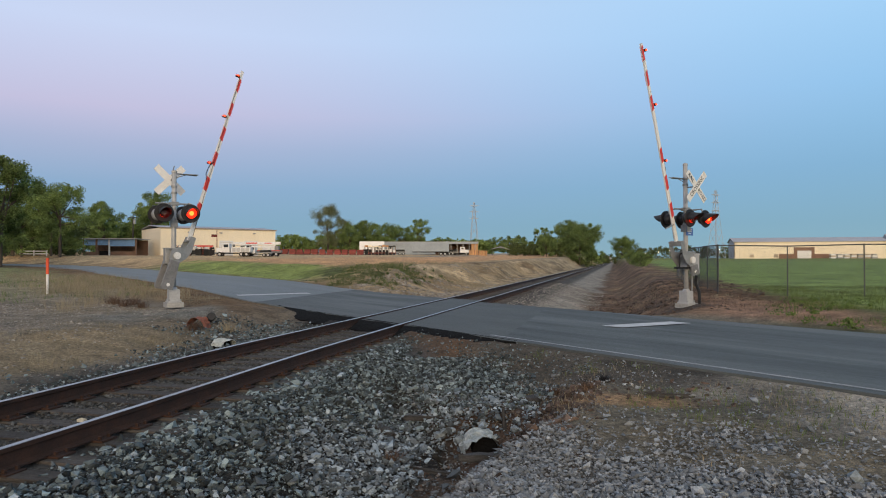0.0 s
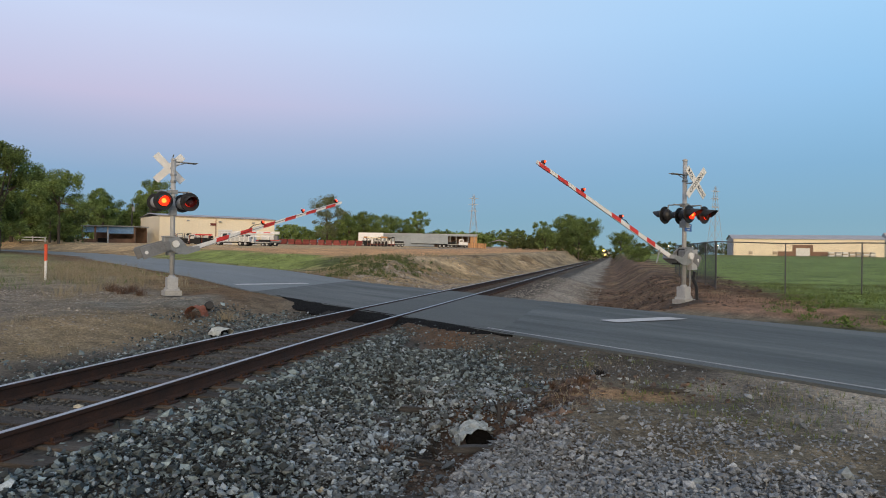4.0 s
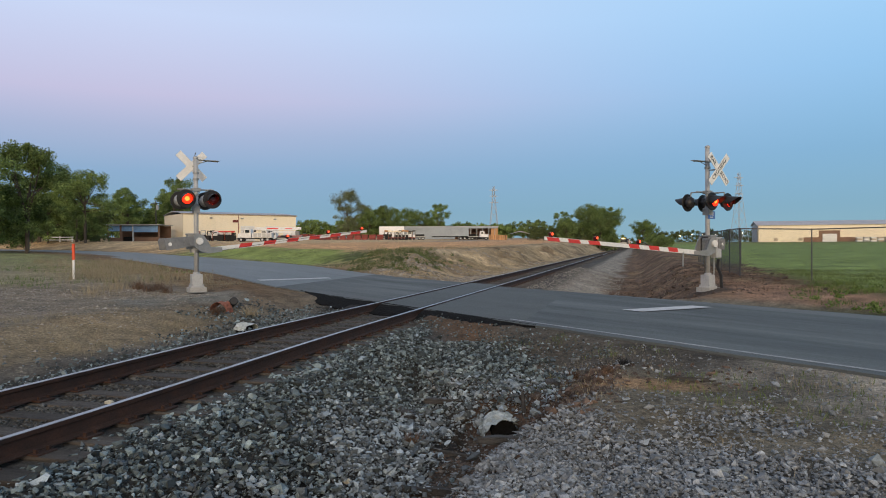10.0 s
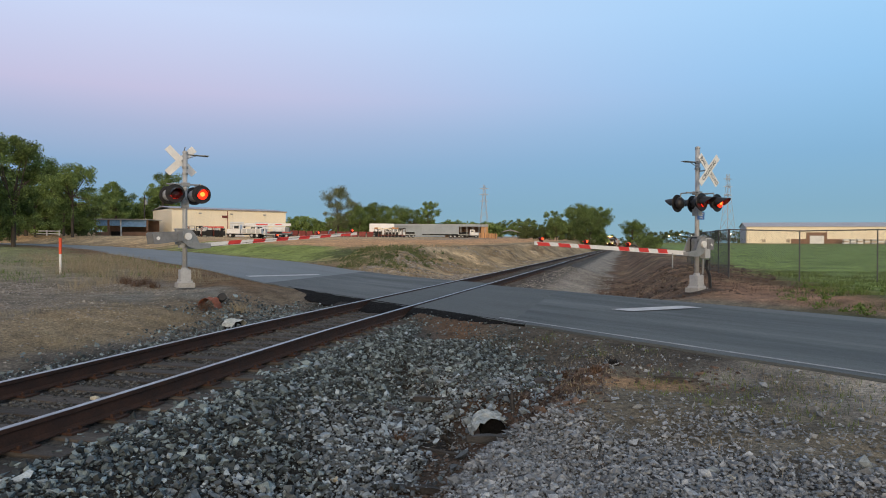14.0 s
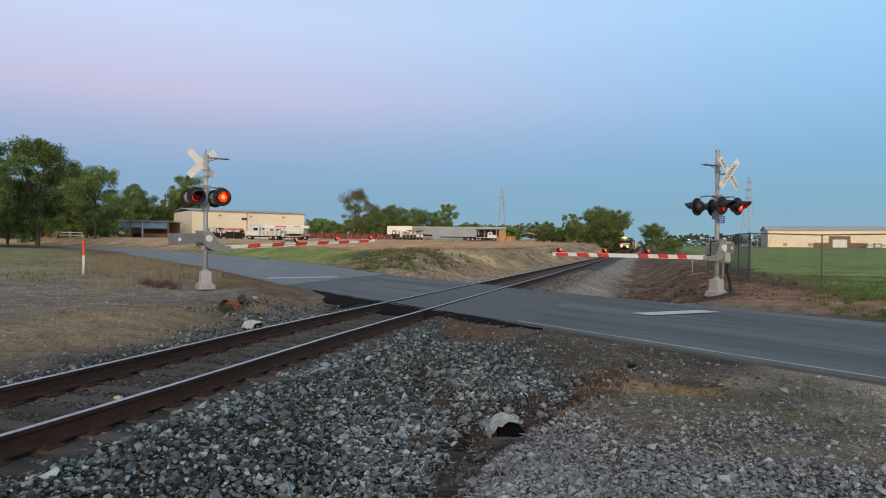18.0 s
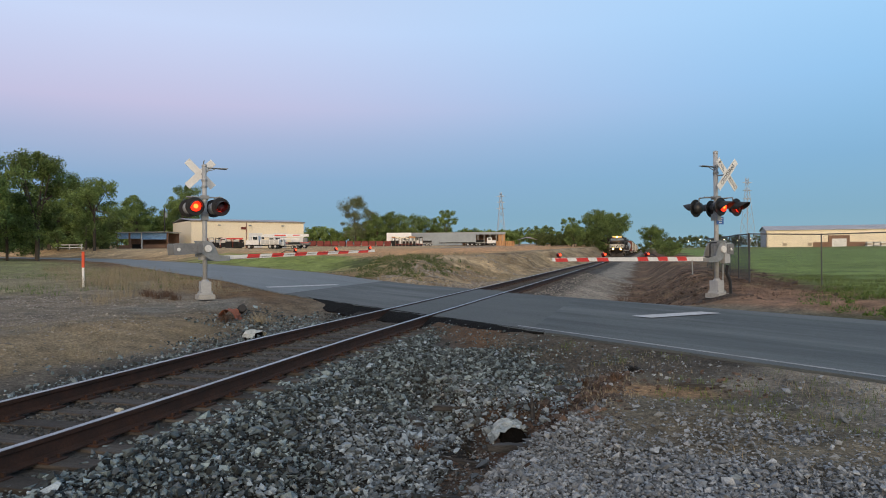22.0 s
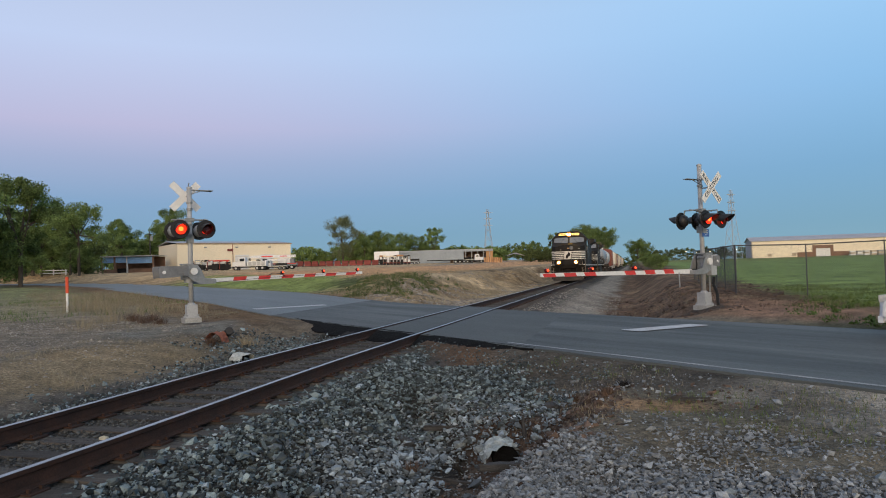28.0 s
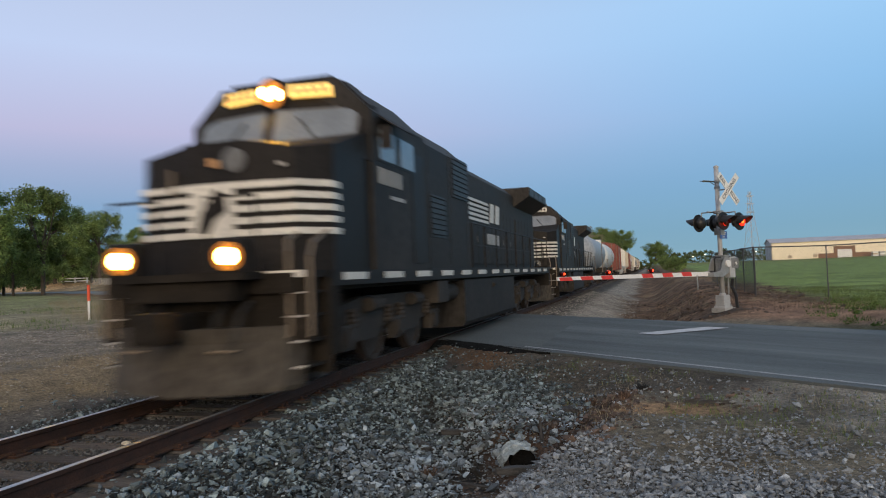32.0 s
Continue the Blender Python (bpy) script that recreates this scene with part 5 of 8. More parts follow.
    hi = [b.verts.new((x * (0.95 if y < 1.6 else 1), y + 0.06, 3.22 + max(0, y - 1.28) * 0.20 - (0.15 if abs(x) > 1 and y < 2 else 0))) for x, y in out]
    b.faces.new(lo)
    b.faces.new(hi[::-1])
    for i in range(len(out)):
        j = (i + 1) % len(out)
        b.faces.new((lo[i], lo[j], hi[j], hi[i]))
    bmesh.ops.recalc_face_normals(b, faces=list(b.faces))
    nose = part("short_hood", b, M_LOCO, t, "glossy black short hood with white bands")
    for k in range(5):
        z = 1.97 + 0.153 * k
        for seg in (out[1:4] + [(-0.33, 1.278)], [(0.33, 1.278)] + out[4:7]):
            b = B()
            s0 = list(seg)
            if s0[0][0] < -1:
                s0 = [(-1.46, 2.0)] + s0[0:]
            if s0[-1][0] > 1:
                s0 = s0 + [(1.46, 2.0)]
            ring_bar(b, s0, z, z + 0.084, 0.010)
            part("band", b, M_STRIPE, nose)
    b = box(B(), 0, 1.278, 2.318, 0.64, 0.02, 0.70)
    part("emblem_panel", b, M_STRIPE, nose, "pale emblem panel")
    b = prism(B(), [(-0.22, 2.04), (-0.06, 2.02), (0.05, 2.20), (0.22, 2.30), (0.20, 2.52), (0.06, 2.60), (-0.02, 2.44), (-0.16, 2.30)], "y", 1.255, 1.267)
    part("emblem", b, M_LOCO, nose, "dark plain emblem shape")
    b = lathe(B(), [(0.16, 0.0), (0.16, 0.05), (0.12, 0.06)], Matrix.Translation((0.30, 1.36, 2.96)) @ Matrix.Rotation(radians(90), 4, "X"), 18)
    part("nose_lamp", b, M_TANKGREY, nose, "unlit grey lamp")
    part("nose_marker", box(B(), 0.02, 1.30, 2.93, 0.12, 0.05, 0.11), M_TIMBER, nose, "small amber marker")
    b = box(B(), -0.62, 1.30, 2.72, 0.03, 0.06, 0.34)
    part("nose_grab", b, M_RAILING, nose)
    b = box(B(), 0.98, 1.335, 2.86, 0.09, 0.03, 0.05)
    part("nose_latch", b, M_DULLMARK, nose)
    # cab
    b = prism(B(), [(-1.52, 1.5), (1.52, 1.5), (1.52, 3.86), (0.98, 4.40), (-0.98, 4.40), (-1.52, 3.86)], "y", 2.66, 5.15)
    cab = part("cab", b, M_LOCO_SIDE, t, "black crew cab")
    cab.location = (0, 0.38, 0)
    b = B()
    # pointed windshield front: two sloping faces
    pts = [(-1.50, 2.66), (-1.45, 2.42), (0.0, 2.14), (1.45, 2.42), (1.50, 2.66)]
    lo = [b.verts.new((x, y, 3.10)) for x, y in pts]
    md = [b.verts.new((x * 0.99, y + 0.34, 3.98)) for x, y in pts]
    hi = [b.verts.new((x * 0.70, y + 0.40, 4.40)) for x, y in pts]
    for r0, r1 in ((lo, md), (md, hi)):
        for i in range(4):
            b.faces.new((r0[i], r0[i + 1], r1[i + 1], r1[i]))
    b.faces.new(lo)
    b.faces.new(hi[::-1])
    bmesh.ops.recalc_face_normals(b, faces=list(b.faces))
    part("cab_front", b, M_LOCO, cab)

    def on_front(x, z, off):
        y = 2.14 + 0.28 * abs(x) / 1.45 + 0.34 * (z - 3.10) / 0.88
        return (x, y - off, z)
    for sx in (-1, 1):
        for name, g, off, mt in (("window_frame", 0.035, 0.012, M_TANKGREY), ("windshield", 0.0, 0.022, M_CABGLASS)):
            x0, x1, z0, z1 = 0.10 - g, 1.30 + g, 3.44 - g, 3.92 + g
            q = [on_front(sx * x0, z0, off), on_front(sx * x1, z0 + 0.03, off), on_front(sx * x1, z1, off), on_front(sx * x0, z1, off)]
            b = B()
            slab(b, q if sx > 0 else q[::-1], 0.02)
            part(name, b, mt, cab)
        b = B()
        tube(b, on_front(sx * 0.75, 3.46, 0.05), on_front(sx * 0.45, 3.80, 0.05), 0.012)
        part("wiper", b, M_BLACK, cab)
        # lit number boards
        z0, z1, xa, xb = 4.14, 4.33, 0.26, 0.92
        q = [(sx * xa, 2.50, z0), (sx * xb, 2.62, z0), (sx * xb * 0.98, 2.66, z1), (sx * xa, 2.54, z1)]
        b = B()
        slab(b, q if sx > 0 else q[::-1], 0.03)
        nb = part("number_board", b, M_BOARD if lit else M_STRIPE, cab, "amber lit number board" if lit else "number board")
        for k in range(4):
            xc = xa + 0.09 + k * 0.14
            b = B()
            w = 0.085
            f = lambda x: 2.488 + (x - xa) * 0.165
            q = [(sx * xc, f(xc), z0 + 0.05), (sx * (xc + w), f(xc + w), z0 + 0.05), (sx * (xc + w), f(xc + w) + 0.028, z1 - 0.05), (sx * xc, f(xc) + 0.028, z1 - 0.05)]
            slab(b, q if sx > 0 else q[::-1], 0.008)
            part("number_bar", b, M_BLACK if not lit else M_TIMBER, nb)
        # side windows and awning
        for y0, y1 in ((2.95, 3.62), (3.85, 4.52)):
            part("window_frame", box(B(), sx * 1.522, (y0 + y1) / 2, 3.40, 0.012, y1 - y0 + 0.08, 0.54), M_LOCO, cab)
            part("side_window", box(B(), sx * 1.531, (y0 + y1) / 2, 3.40, 0.012, y1 - y0, 0.46), M_CABGLASS, cab)
        b = B()
        slab(b, [(sx * 1.53, 2.9, 3.82), (sx * 1.53, 3.75, 3.82), (sx * 1.82, 3.75, 3.62), (sx * 1.82, 2.9, 3.62)], 0.02)
        part("awning", b, M_LOCO, cab)
        b = box(B(), sx * 1.72, 2.75, 3.45, 0.16, 0.03, 0.34)
        tube(b, (sx * 1.52, 2.78, 3.5), (sx * 1.7, 2.75, 3.5), 0.012)
        part("mirror", b, M_LOCO, cab)
        for k in range(4):
            part("number_bar", box(B(), sx * 1.526, 2.98 + k * 0.27, 2.92, 0.01, 0.15, 0.25), M_DULLMARK, cab)
        part("lettering_bar", box(B(), sx * 1.526, 3.7, 2.62, 0.01, 0.6, 0.06), M_DULLMARK, cab)
        b = box(B(), sx * 1.525, 4.72, 2.55, 0.014, 0.62, 1.9)
        part("cab_door", b, M_LOCO, cab)
        # louvred cabinet behind the cab
        b = prism(B(), [(sx * 0.90, 1.5), (sx * 1.50, 1.5), (sx * 1.50, 3.80), (sx * 1.0, 4.26), (sx * 0.90, 4.26)], "y", 5.54, 8.8)
        cbn = part("equipment_cabinet", b, M_LOCO_SIDE, t)
        for y_, z_, w_, h_ in ((6.35, 2.50, 0.95, 0.80), (8.05, 3.42, 1.25, 0.85)):
            part("grille", box(B(), sx * 1.515, y_, z_, 0.012, w_, h_), M_BLACK, cbn)
            for k in range(8):
                part("louvre", box(B(), sx * 1.524, y_, z_ - h_ / 2 + h_ * (k + 0.5) / 8, 0.010, w_ - 0.04, 0.022), M_PILOT, cbn)
        for k in range(3):
            part("panel_seam", box(B(), sx * 1.514, 5.75 + k * 1.42, 2.72, 0.008, 0.02, 2.3), M_BLACK, cbn)
        # hood doors
        for k in range(14):
            y = 9.1 + k * 0.58
            b = box(B(), sx * 0.975, y, 2.42, 0.03, 0.53, 1.55, bevel=0.008)
            dr = part("hood_door", b, M_LOCO_SIDE, t)
            if k % 2 == 0:
                part("door_latch", box(B(), sx * 0.995, y + 0.18, 2.3, 0.02, 0.04, 0.14), M_TANKGREY, dr)
        for k in range(5):
            part("side_band", box(B(), sx * 0.996, 11.4, 2.82 + 0.128 * k, 0.012, 3.3, 0.072), M_STRIPE, t)
        b = B()
        for k in range(2):
            prism(b, [(13.2 + k * 0.75, 2.84), (13.7 + k * 0.75, 2.84), (13.85 + k * 0.75, 3.40), (13.35 + k * 0.75, 3.40)], "x", sx * 0.992, sx * 1.004)
        part("lettering_bar", b, M_STRIPE, t)
        part("lettering_bar", box(B(), sx * 0.996, 13.6, 2.35, 0.012, 1.6, 0.30), M_DULLMARK, t)
        # walkway, sill dashes and railing
        part("walkway", box(B(), sx * 1.24, 14.0, 1.49, 0.56, 16.6, 0.06), M_LOCO, t)
        for k in range(13):
            part("sill_dash", box(B(), sx * 1.524, 2.3 + k * 1.5, 1.42, 0.012, 0.78, 0.10), M_STRIPE, t)
        part("side_sill", box(B(), sx * 1.50, 11.4, 1.40, 0.04, 19.6, 0.20), M_LOCO, t)
        b = B()
        for k in range(10):
            y = 9.0 + k * 1.36
            tube(b, (sx * 1.48, y, 1.5), (sx * 1.48, y, 2.55), 0.018, seg=6)
        pipe(b, [(sx * 1.48, 9.0, 2.55), (sx * 1.48, 21.4, 2.55)], 0.018, 6)
        pipe(b, [(sx * 1.48, 9.0, 2.05), (sx * 1.48, 21.4, 2.05)], 0.010, 6)
        part("handrail", b, M_LOCO, t)
        # air reservoirs and piping under the sill
        part("air_tank", tube(B(), (sx * 1.15, 7.0, 1.02), (sx * 1.15, 8.6, 1.02), 0.19, seg=16), M_UNDER, t)
        part("battery_box", box(B(), sx * 1.3, 6.6, 1.06, 0.36, 0.7, 0.42, bevel=0.02), M_UNDER, t)
    part("roof_plate", box(B(), 0, 3.9, 4.46, 1.7, 2.3, 0.05), M_LOCO, cab)
    b = lathe(B(), [(0.25, 0.0), (0.25, 0.06), (0.23, 0.07)], Matrix.Translation((-0.0, 2.52, 4.21)) @ Matrix.Rotation(radians(90), 4, "X"), 18)
    hl = part("headlight", b, M_LOCO, cab, "headlight housing")
    b = B()
    # headlight ring, likewise a painted halo when lit
    rim = lathe(B(), [(0.21, 0.0), (0.21, 0.012), (0.15, 0.014)], Matrix.Translation((0, 2.452, 4.21)) @ Matrix.Rotation(radians(90), 4, "X"), 20)
    part("reflector_rim", rim, M_RING_GLOW if lit else M_TANKGREY, hl)
    for sx in (-0.09, 0.09):
        lathe(b, [(0.086, 0.0), (0.078, 0.02), (0.03, 0.03)], Matrix.Translation((sx, 2.436, 4.21)) @ Matrix.Rotation(radians(90), 4, "X"), 14)
    part("headlight_lens", b, M_HEAD if lit else M_GLASS, hl, "glowing twin headlight" if lit else "unlit twin lens")
    b = B()
    for sx in (-0.14, 0.0, 0.14):
        lathe(b, [(0.025, 0.0), (0.03, 0.25), (0.08, 0.36)], Matrix.Translation((0.5 + sx, 4.6, 4.58)) @ Matrix.Rotation(radians(90), 4, "X"), 10)
    part("horn", b, M_TANKGREY, cab)
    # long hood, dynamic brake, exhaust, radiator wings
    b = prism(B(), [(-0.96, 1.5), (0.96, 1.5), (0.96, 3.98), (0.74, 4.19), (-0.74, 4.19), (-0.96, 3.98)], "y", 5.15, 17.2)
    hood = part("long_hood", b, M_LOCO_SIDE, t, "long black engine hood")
    part("roof_hatch", box(B(), 0, 8.6, 4.20, 1.1, 1.7, 0.20, bevel=0.03), M_LOCO, hood)
    part("exhaust_stack", box(B(), 0.1, 12.2, 4.32, 0.75, 1.3, 0.44, bevel=0.03), M_BLACK, hood)
    part("roof_vent", box(B(), 0, 14.6, 4.18, 1.2, 2.0, 0.16, bevel=0.03), M_LOCO, hood)
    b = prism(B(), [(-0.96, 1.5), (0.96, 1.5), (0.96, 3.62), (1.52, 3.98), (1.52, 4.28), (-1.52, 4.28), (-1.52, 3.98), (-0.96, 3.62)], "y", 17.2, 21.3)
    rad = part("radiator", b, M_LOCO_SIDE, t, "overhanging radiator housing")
    for sx in (-1, 1):
        for k in range(4):
            part("radiator_grille", box(B(), sx * 1.525, 17.75 + k * 1.0, 4.13, 0.012, 0.86, 0.24), M_BLACK, rad)
        for k in range(6):
            part("hood_door", box(B(), sx * 0.975, 17.6 + k * 0.62, 2.42, 0.03, 0.56, 1.55), M_LOCO_SIDE, rad)
    b = prism(B(), [(-1.38, 0.24), (-1.46, 0.34), (-1.46, 1.26), (1.46, 1.26), (1.46, 0.34), (1.38, 0.24), (0.9, 0.22), (-0.9, 0.22)], "y", 8.3, 14.1)
    tank = part("fuel_tank", b, M_LOCO_SIDE, t, "dusty dark grey fuel tank")
    for sx in (-1, 1):
        part("filler", tube(B(), (sx * 1.42, 11.2, 1.05), (sx * 1.5, 11.2, 1.12), 0.06), M_UNDER, tank)
    loco_truck(t, 4.55)
    loco_truck(t, 17.9)
    b = box(B(), 0, 21.9, 1.2, 2.9, 0.14, 0.8)
    part("rear_plate", b, M_LOCO, t)
    part("rear_coupler", box(B(), 0, 22.25, 0.9, 0.3, 0.8, 0.3, bevel=0.04), M_UNDER, t)
    return t


def freight_truck(parent, yc):
    for dy in (-0.9, 0.9):
        wheelset(parent, yc + dy, 0.44)
    for sx in (-1, 1):
        b = prism(B(), [(yc - 1.15, 0.36), (yc - 1.15, 0.60), (yc - 0.5, 0.82), (yc + 0.5, 0.82), (yc + 1.15, 0.60), (yc + 1.15, 0.36), (yc + 0.75, 0.40), (yc + 0.4, 0.24), (yc - 0.4, 0.24), (yc - 0.75, 0.40)], "x", sx * 1.02 - 0.07, sx * 1.02 + 0.07)
        part("truck_frame", b, M_UNDER, parent)


def ladder(parent, x, y, z0, z1, mt):
    b = B()
    for dy in (-0.2, 0.2):
        tube(b, (x, y + dy, z0), (x, y + dy, z1), 0.016, seg=6)
    k = z0 + 0.15
    while k < z1:
        tube(b, (x, y - 0.2, k), (x, y + 0.2, k), 0.012, seg=6)
        k += 0.36
    part("ladder", b, mt, parent)


def tank_car(mt, label):
    t = thing("tank_car", None, label, "freight car", "freight cars")
    L = 16.6
    lay = Matrix.Translation((0, 0, 2.72)) @ Matrix.Rotation(radians(-90), 4, "X")
    b = lathe(B(), [(0.15, 0.95), (0.8, 1.05), (1.25, 1.3), (1.46, 1.75), (1.5, 2.2), (1.5, L - 2.2), (1.46, L - 1.75), (1.25, L - 1.3), (0.8, L - 1.05), (0.15, L - 0.95)], lay, 28)
    part("tank", b, mt, t, smooth=True)
    part("sill", box(B(), 0, L / 2, 1.05, 0.7, L - 1.0, 0.30), M_UNDER, t)
    for y in (2.6, L - 2.6):
        part("saddle", box(B(), 0, y, 1.25, 2.5, 0.7, 0.5, bevel=0.03), M_UNDER, t)
    b = lathe(B(), [(0.5, 4.15), (0.5, 4.5), (0.42, 4.55)], Matrix.Translation((0, L / 2, 0)), 16)
    part("dome", b, mt, t)
    b = B()
    for sx in (-0.75, 0.75):
        for sy in (-1.1, 1.1):
            tube(b, (sx, L / 2 + sy, 4.0), (sx, L / 2 + sy, 5.0), 0.022, seg=6)
        tube(b, (sx, L / 2 - 1.1, 5.0), (sx, L / 2 + 1.1, 5.0), 0.022, seg=6)
    for sy in (-1.1, 1.1):
        tube(b, (-0.75, L / 2 + sy, 5.0), (0.75, L / 2 + sy, 5.0), 0.022, seg=6)
    part("platform_railing", b, M_RAILING, t)
    for sx in (-1, 1):
        ladder(t, sx * 1.56, L / 2, 1.1, 4.2, M_RAILING)
        b = B()
        pipe(b, [(sx * 1.5, 0.7, 1.2), (sx * 1.5, 0.7, 2.3), (-sx * 0.1, 0.7, 2.3)], 0.02, 6)
        part("end_railing", b, M_RAILING, t)
    part("end_platform", box(B(), 0, 0.75, 1.2, 3.0, 0.7, 0.08), M_UNDER, t)
    part("coupler", box(B(), 0, 0.1, 0.9, 0.3, 0.9, 0.3, bevel=0.04), M_UNDER, t)
    freight_truck(t, 2.6)
    freight_truck(t, L - 2.6)
    return t


def hopper_car(mt, label):
    t = thing("hopper_car", None, label, "freight car", "freight cars")
    L = 17.6
    b = prism(B(), [(-1.45, 1.4), (-1.58, 2.2), (-1.58, 4.1), (-1.2, 4.5), (1.2, 4.5), (1.58, 4.1), (1.58, 2.2), (1.45, 1.4)], "y", 1.6, L - 1.6)
    body = part("body", b, mt, t)
    for sx in (-1, 1):
        for k in range(9):
            part("rib", box(B(), sx * 1.60, 2.2 + k * 1.65, 2.9, 0.06, 0.10, 2.6), mt, body)
        ladder(t, sx * 1.6, 0.9, 1.1, 4.2, mt)
        part("corner_post", box(B(), sx * 1.48, 0.55, 2.6, 0.10, 0.10, 3.2), mt, t)
    for y0 in (0.4, L - 0.4):
        part("end_sheet", prism(B(), [(y0, 1.3), (1.7 if y0 < 2 else L - 1.7, 1.4), (1.7 if y0 < 2 else L - 1.7, 4.1)], "x", -0.08, 0.08), mt, t)
    for k in range(3):
        part("discharge_chute", prism(B(), [(3.6 + k * 4.2, 1.45), (6.2 + k * 4.2, 1.45), (5.4 + k * 4.2, 0.5), (4.4 + k * 4.2, 0.5)], "x", -1.2, 1.2), mt, t)
    part("roof_walk", box(B(), 0, L / 2, 4.58, 0.8, L - 3.4, 0.08), M_GALV, t)
    part("sill", box(B(), 0, L / 2, 1.1, 0.7, L - 0.8, 0.3), M_UNDER, t)
    part("coupler", box(B(), 0, 0.1, 0.9, 0.3, 0.9, 0.3, bevel=0.04), M_UNDER, t)
    freight_truck(t, 2.2)
    freight_truck(t, L - 2.2)
    return t


def box_car(mt, label):
    t = thing("box_car", None, label, "freight car", "freight cars")
    L = 17.0
    b = prism(B(), [(-1.55, 1.15), (-1.55, 4.35), (0, 4.65), (1.55, 4.35), (1.55, 1.15)], "y", 0.5, L - 0.5)
    body = part("body", b, mt, t)
    for sx in (-1, 1):
        for k in range(13):
            if not 5 <= k <= 7:
                part("rib", box(B(), sx * 1.57, 1.2 + k * 1.22, 2.75, 0.05, 0.12, 3.1), mt, body)
        d = part("sliding_door", box(B(), sx * 1.60, L / 2, 2.75, 0.06, 3.2, 3.0), mt, t)
        part("door_bar", tube(B(), (sx * 1.65, L / 2 + 0.8, 1.4), (sx * 1.65, L / 2 + 0.8, 4.1), 0.025, seg=6), M_GALV, d)
        ladder(t, sx * 1.62, 0.9, 1.1, 4.3, M_RAILING)
    for k in range(6):
        part("end_corrugation", tube(B(), (-1.4, 0.49, 1.5 + k * 0.5), (1.4, 0.49, 1.5 + k * 0.5), 0.05, seg=8), mt, body)
    part("sill", box(B(), 0, L / 2, 1.0, 1.2, L - 0.6, 0.3), M_UNDER, t)
    part("coupler", box(B(), 0, 0.1, 0.9, 0.3, 0.9, 0.3, bevel=0.04), M_UNDER, t)
    freight_truck(t, 2.4)
    freight_truck(t, L - 2.4)
    return t


TRAIN = [(locomotive(True, "black diesel locomotive with white nose bands and lit headlights"), 0.0),
         (locomotive(False, "black diesel locomotive with white nose bands, lamps unlit"), 22.9)]
grey_tank = tank_car(M_CAR_GREY, "grey tank car with end railings")
white_tank = tank_car(M_CAR_WHITE, "off-white tank car with top railing")
black_tank = tank_car(M_CAR_BLACK, "glossy black round tank car")
red_box = box_car(M_CAR_RED, "oxide-red ribbed box car")
white_hop = hopper_car(M_CAR_WHITE, "off-white covered hopper car")
cream_hop = hopper_car(M_CAR_CREAM, "cream covered hopper car")
offset = 45.9
used = set()
for car, length in ((grey_tank, 17), (white_tank, 17), (red_box, 17.4), (white_hop, 18), (cream_hop, 18), (red_box, 17.4), (white_tank, 17), (cream_hop, 18), (white_hop, 18),
                    (black_tank, 17), (grey_tank, 17), (cream_hop, 18), (red_box, 17.4), (white_hop, 18), (cream_hop, 18)):
    ob = copy_thing(car, Matrix.Identity(4)) if car in used else car
    used.add(car)
    TRAIN.append((ob, offset))
    offset += length

# ---- yards and buildings ----


def gz(x, y):
    return float(height(x, y))


def place(x, y, yaw=0.0, dz=0.0):
    return pose(x, y, gz(x, y) + dz, 0, 0, yaw)


def warehouse():
    """Cream sheet-metal warehouse: x along its front, y back."""
    t = thing("warehouse", pose(-82.2, 120.5, 2.35, 0, 0, 50.6), "long cream sheet-metal warehouse with pale doors", "building")
    W_, D_, H_ = 24.1, 15.0, 5.85
    b = B()
    box(b, W_ / 2, 0.15, H_ / 2, W_, 0.3, H_)
    wall = part("wall", b, M_CREAM, t)
    part("wall", box(B(), 0.15, D_ / 2, H_ / 2, 0.3, D_ - 0.6, H_), M_CREAM, t)
    part("wall", box(B(), W_ - 0.15, D_ / 2, H_ / 2, 0.3, D_ - 0.6, H_), M_CREAM, t)
    part("wall", box(B(), W_ / 2, D_ - 0.15, H_ / 2, W_, 0.3, H_), M_CREAM, t)
    b = prism(B(), [(-0.3, H_ + 0.02), (D_ / 2, H_ + 0.75), (D_ + 0.3, H_ + 0.02), (D_ / 2, H_ + 0.6)], "x", -0.3, W_ + 0.3)
    part("roof", b, M_ROOF, t)
    part("fascia", box(B(), W_ / 2, -0.06, H_ - 0.1, W_ + 0.5, 0.12, 0.26), M_CREAM_DARK, t)
    for k in range(24):
        part("panel_rib", box(B(), 0.5 + k * 1.0, -0.02, H_ / 2 - 0.1, 0.06, 0.04, H_ - 0.3), M_CREAM, wall)
    for x, w, h in ((13.2, 3.0, 3.4), (18.6, 3.0, 3.4)):
        d = part("roller_door", box(B(), x, -0.03, h / 2, w, 0.06, h), M_WHITE, t, "pale roller door")
        for k in range(6):
            part("door_slat", box(B(), x, -0.07, 0.3 + k * 0.55, w - 0.1, 0.02, 0.04), M_CREAM_DARK, d)
    part("door", box(B(), 22.9, -0.03, 1.05, 0.95, 0.06, 2.1), M_CREAM_DARK, t)
    for x in (5.5, 12.0, 19.2):
        part("wall_lamp", box(B(), x, -0.2, H_ - 0.85, 0.5, 0.35, 0.22), M_GALV, t)
    part("downpipe", tube(B(), (11.2, -0.08, 0), (11.2, -0.08, H_ - 0.2), 0.07), M_REDSTACK, t)
    part("sign", box(B(), 10.6, -0.05, 4.4, 1.1, 0.05, 0.5), M_REDSTACK, t, "small red sign board")


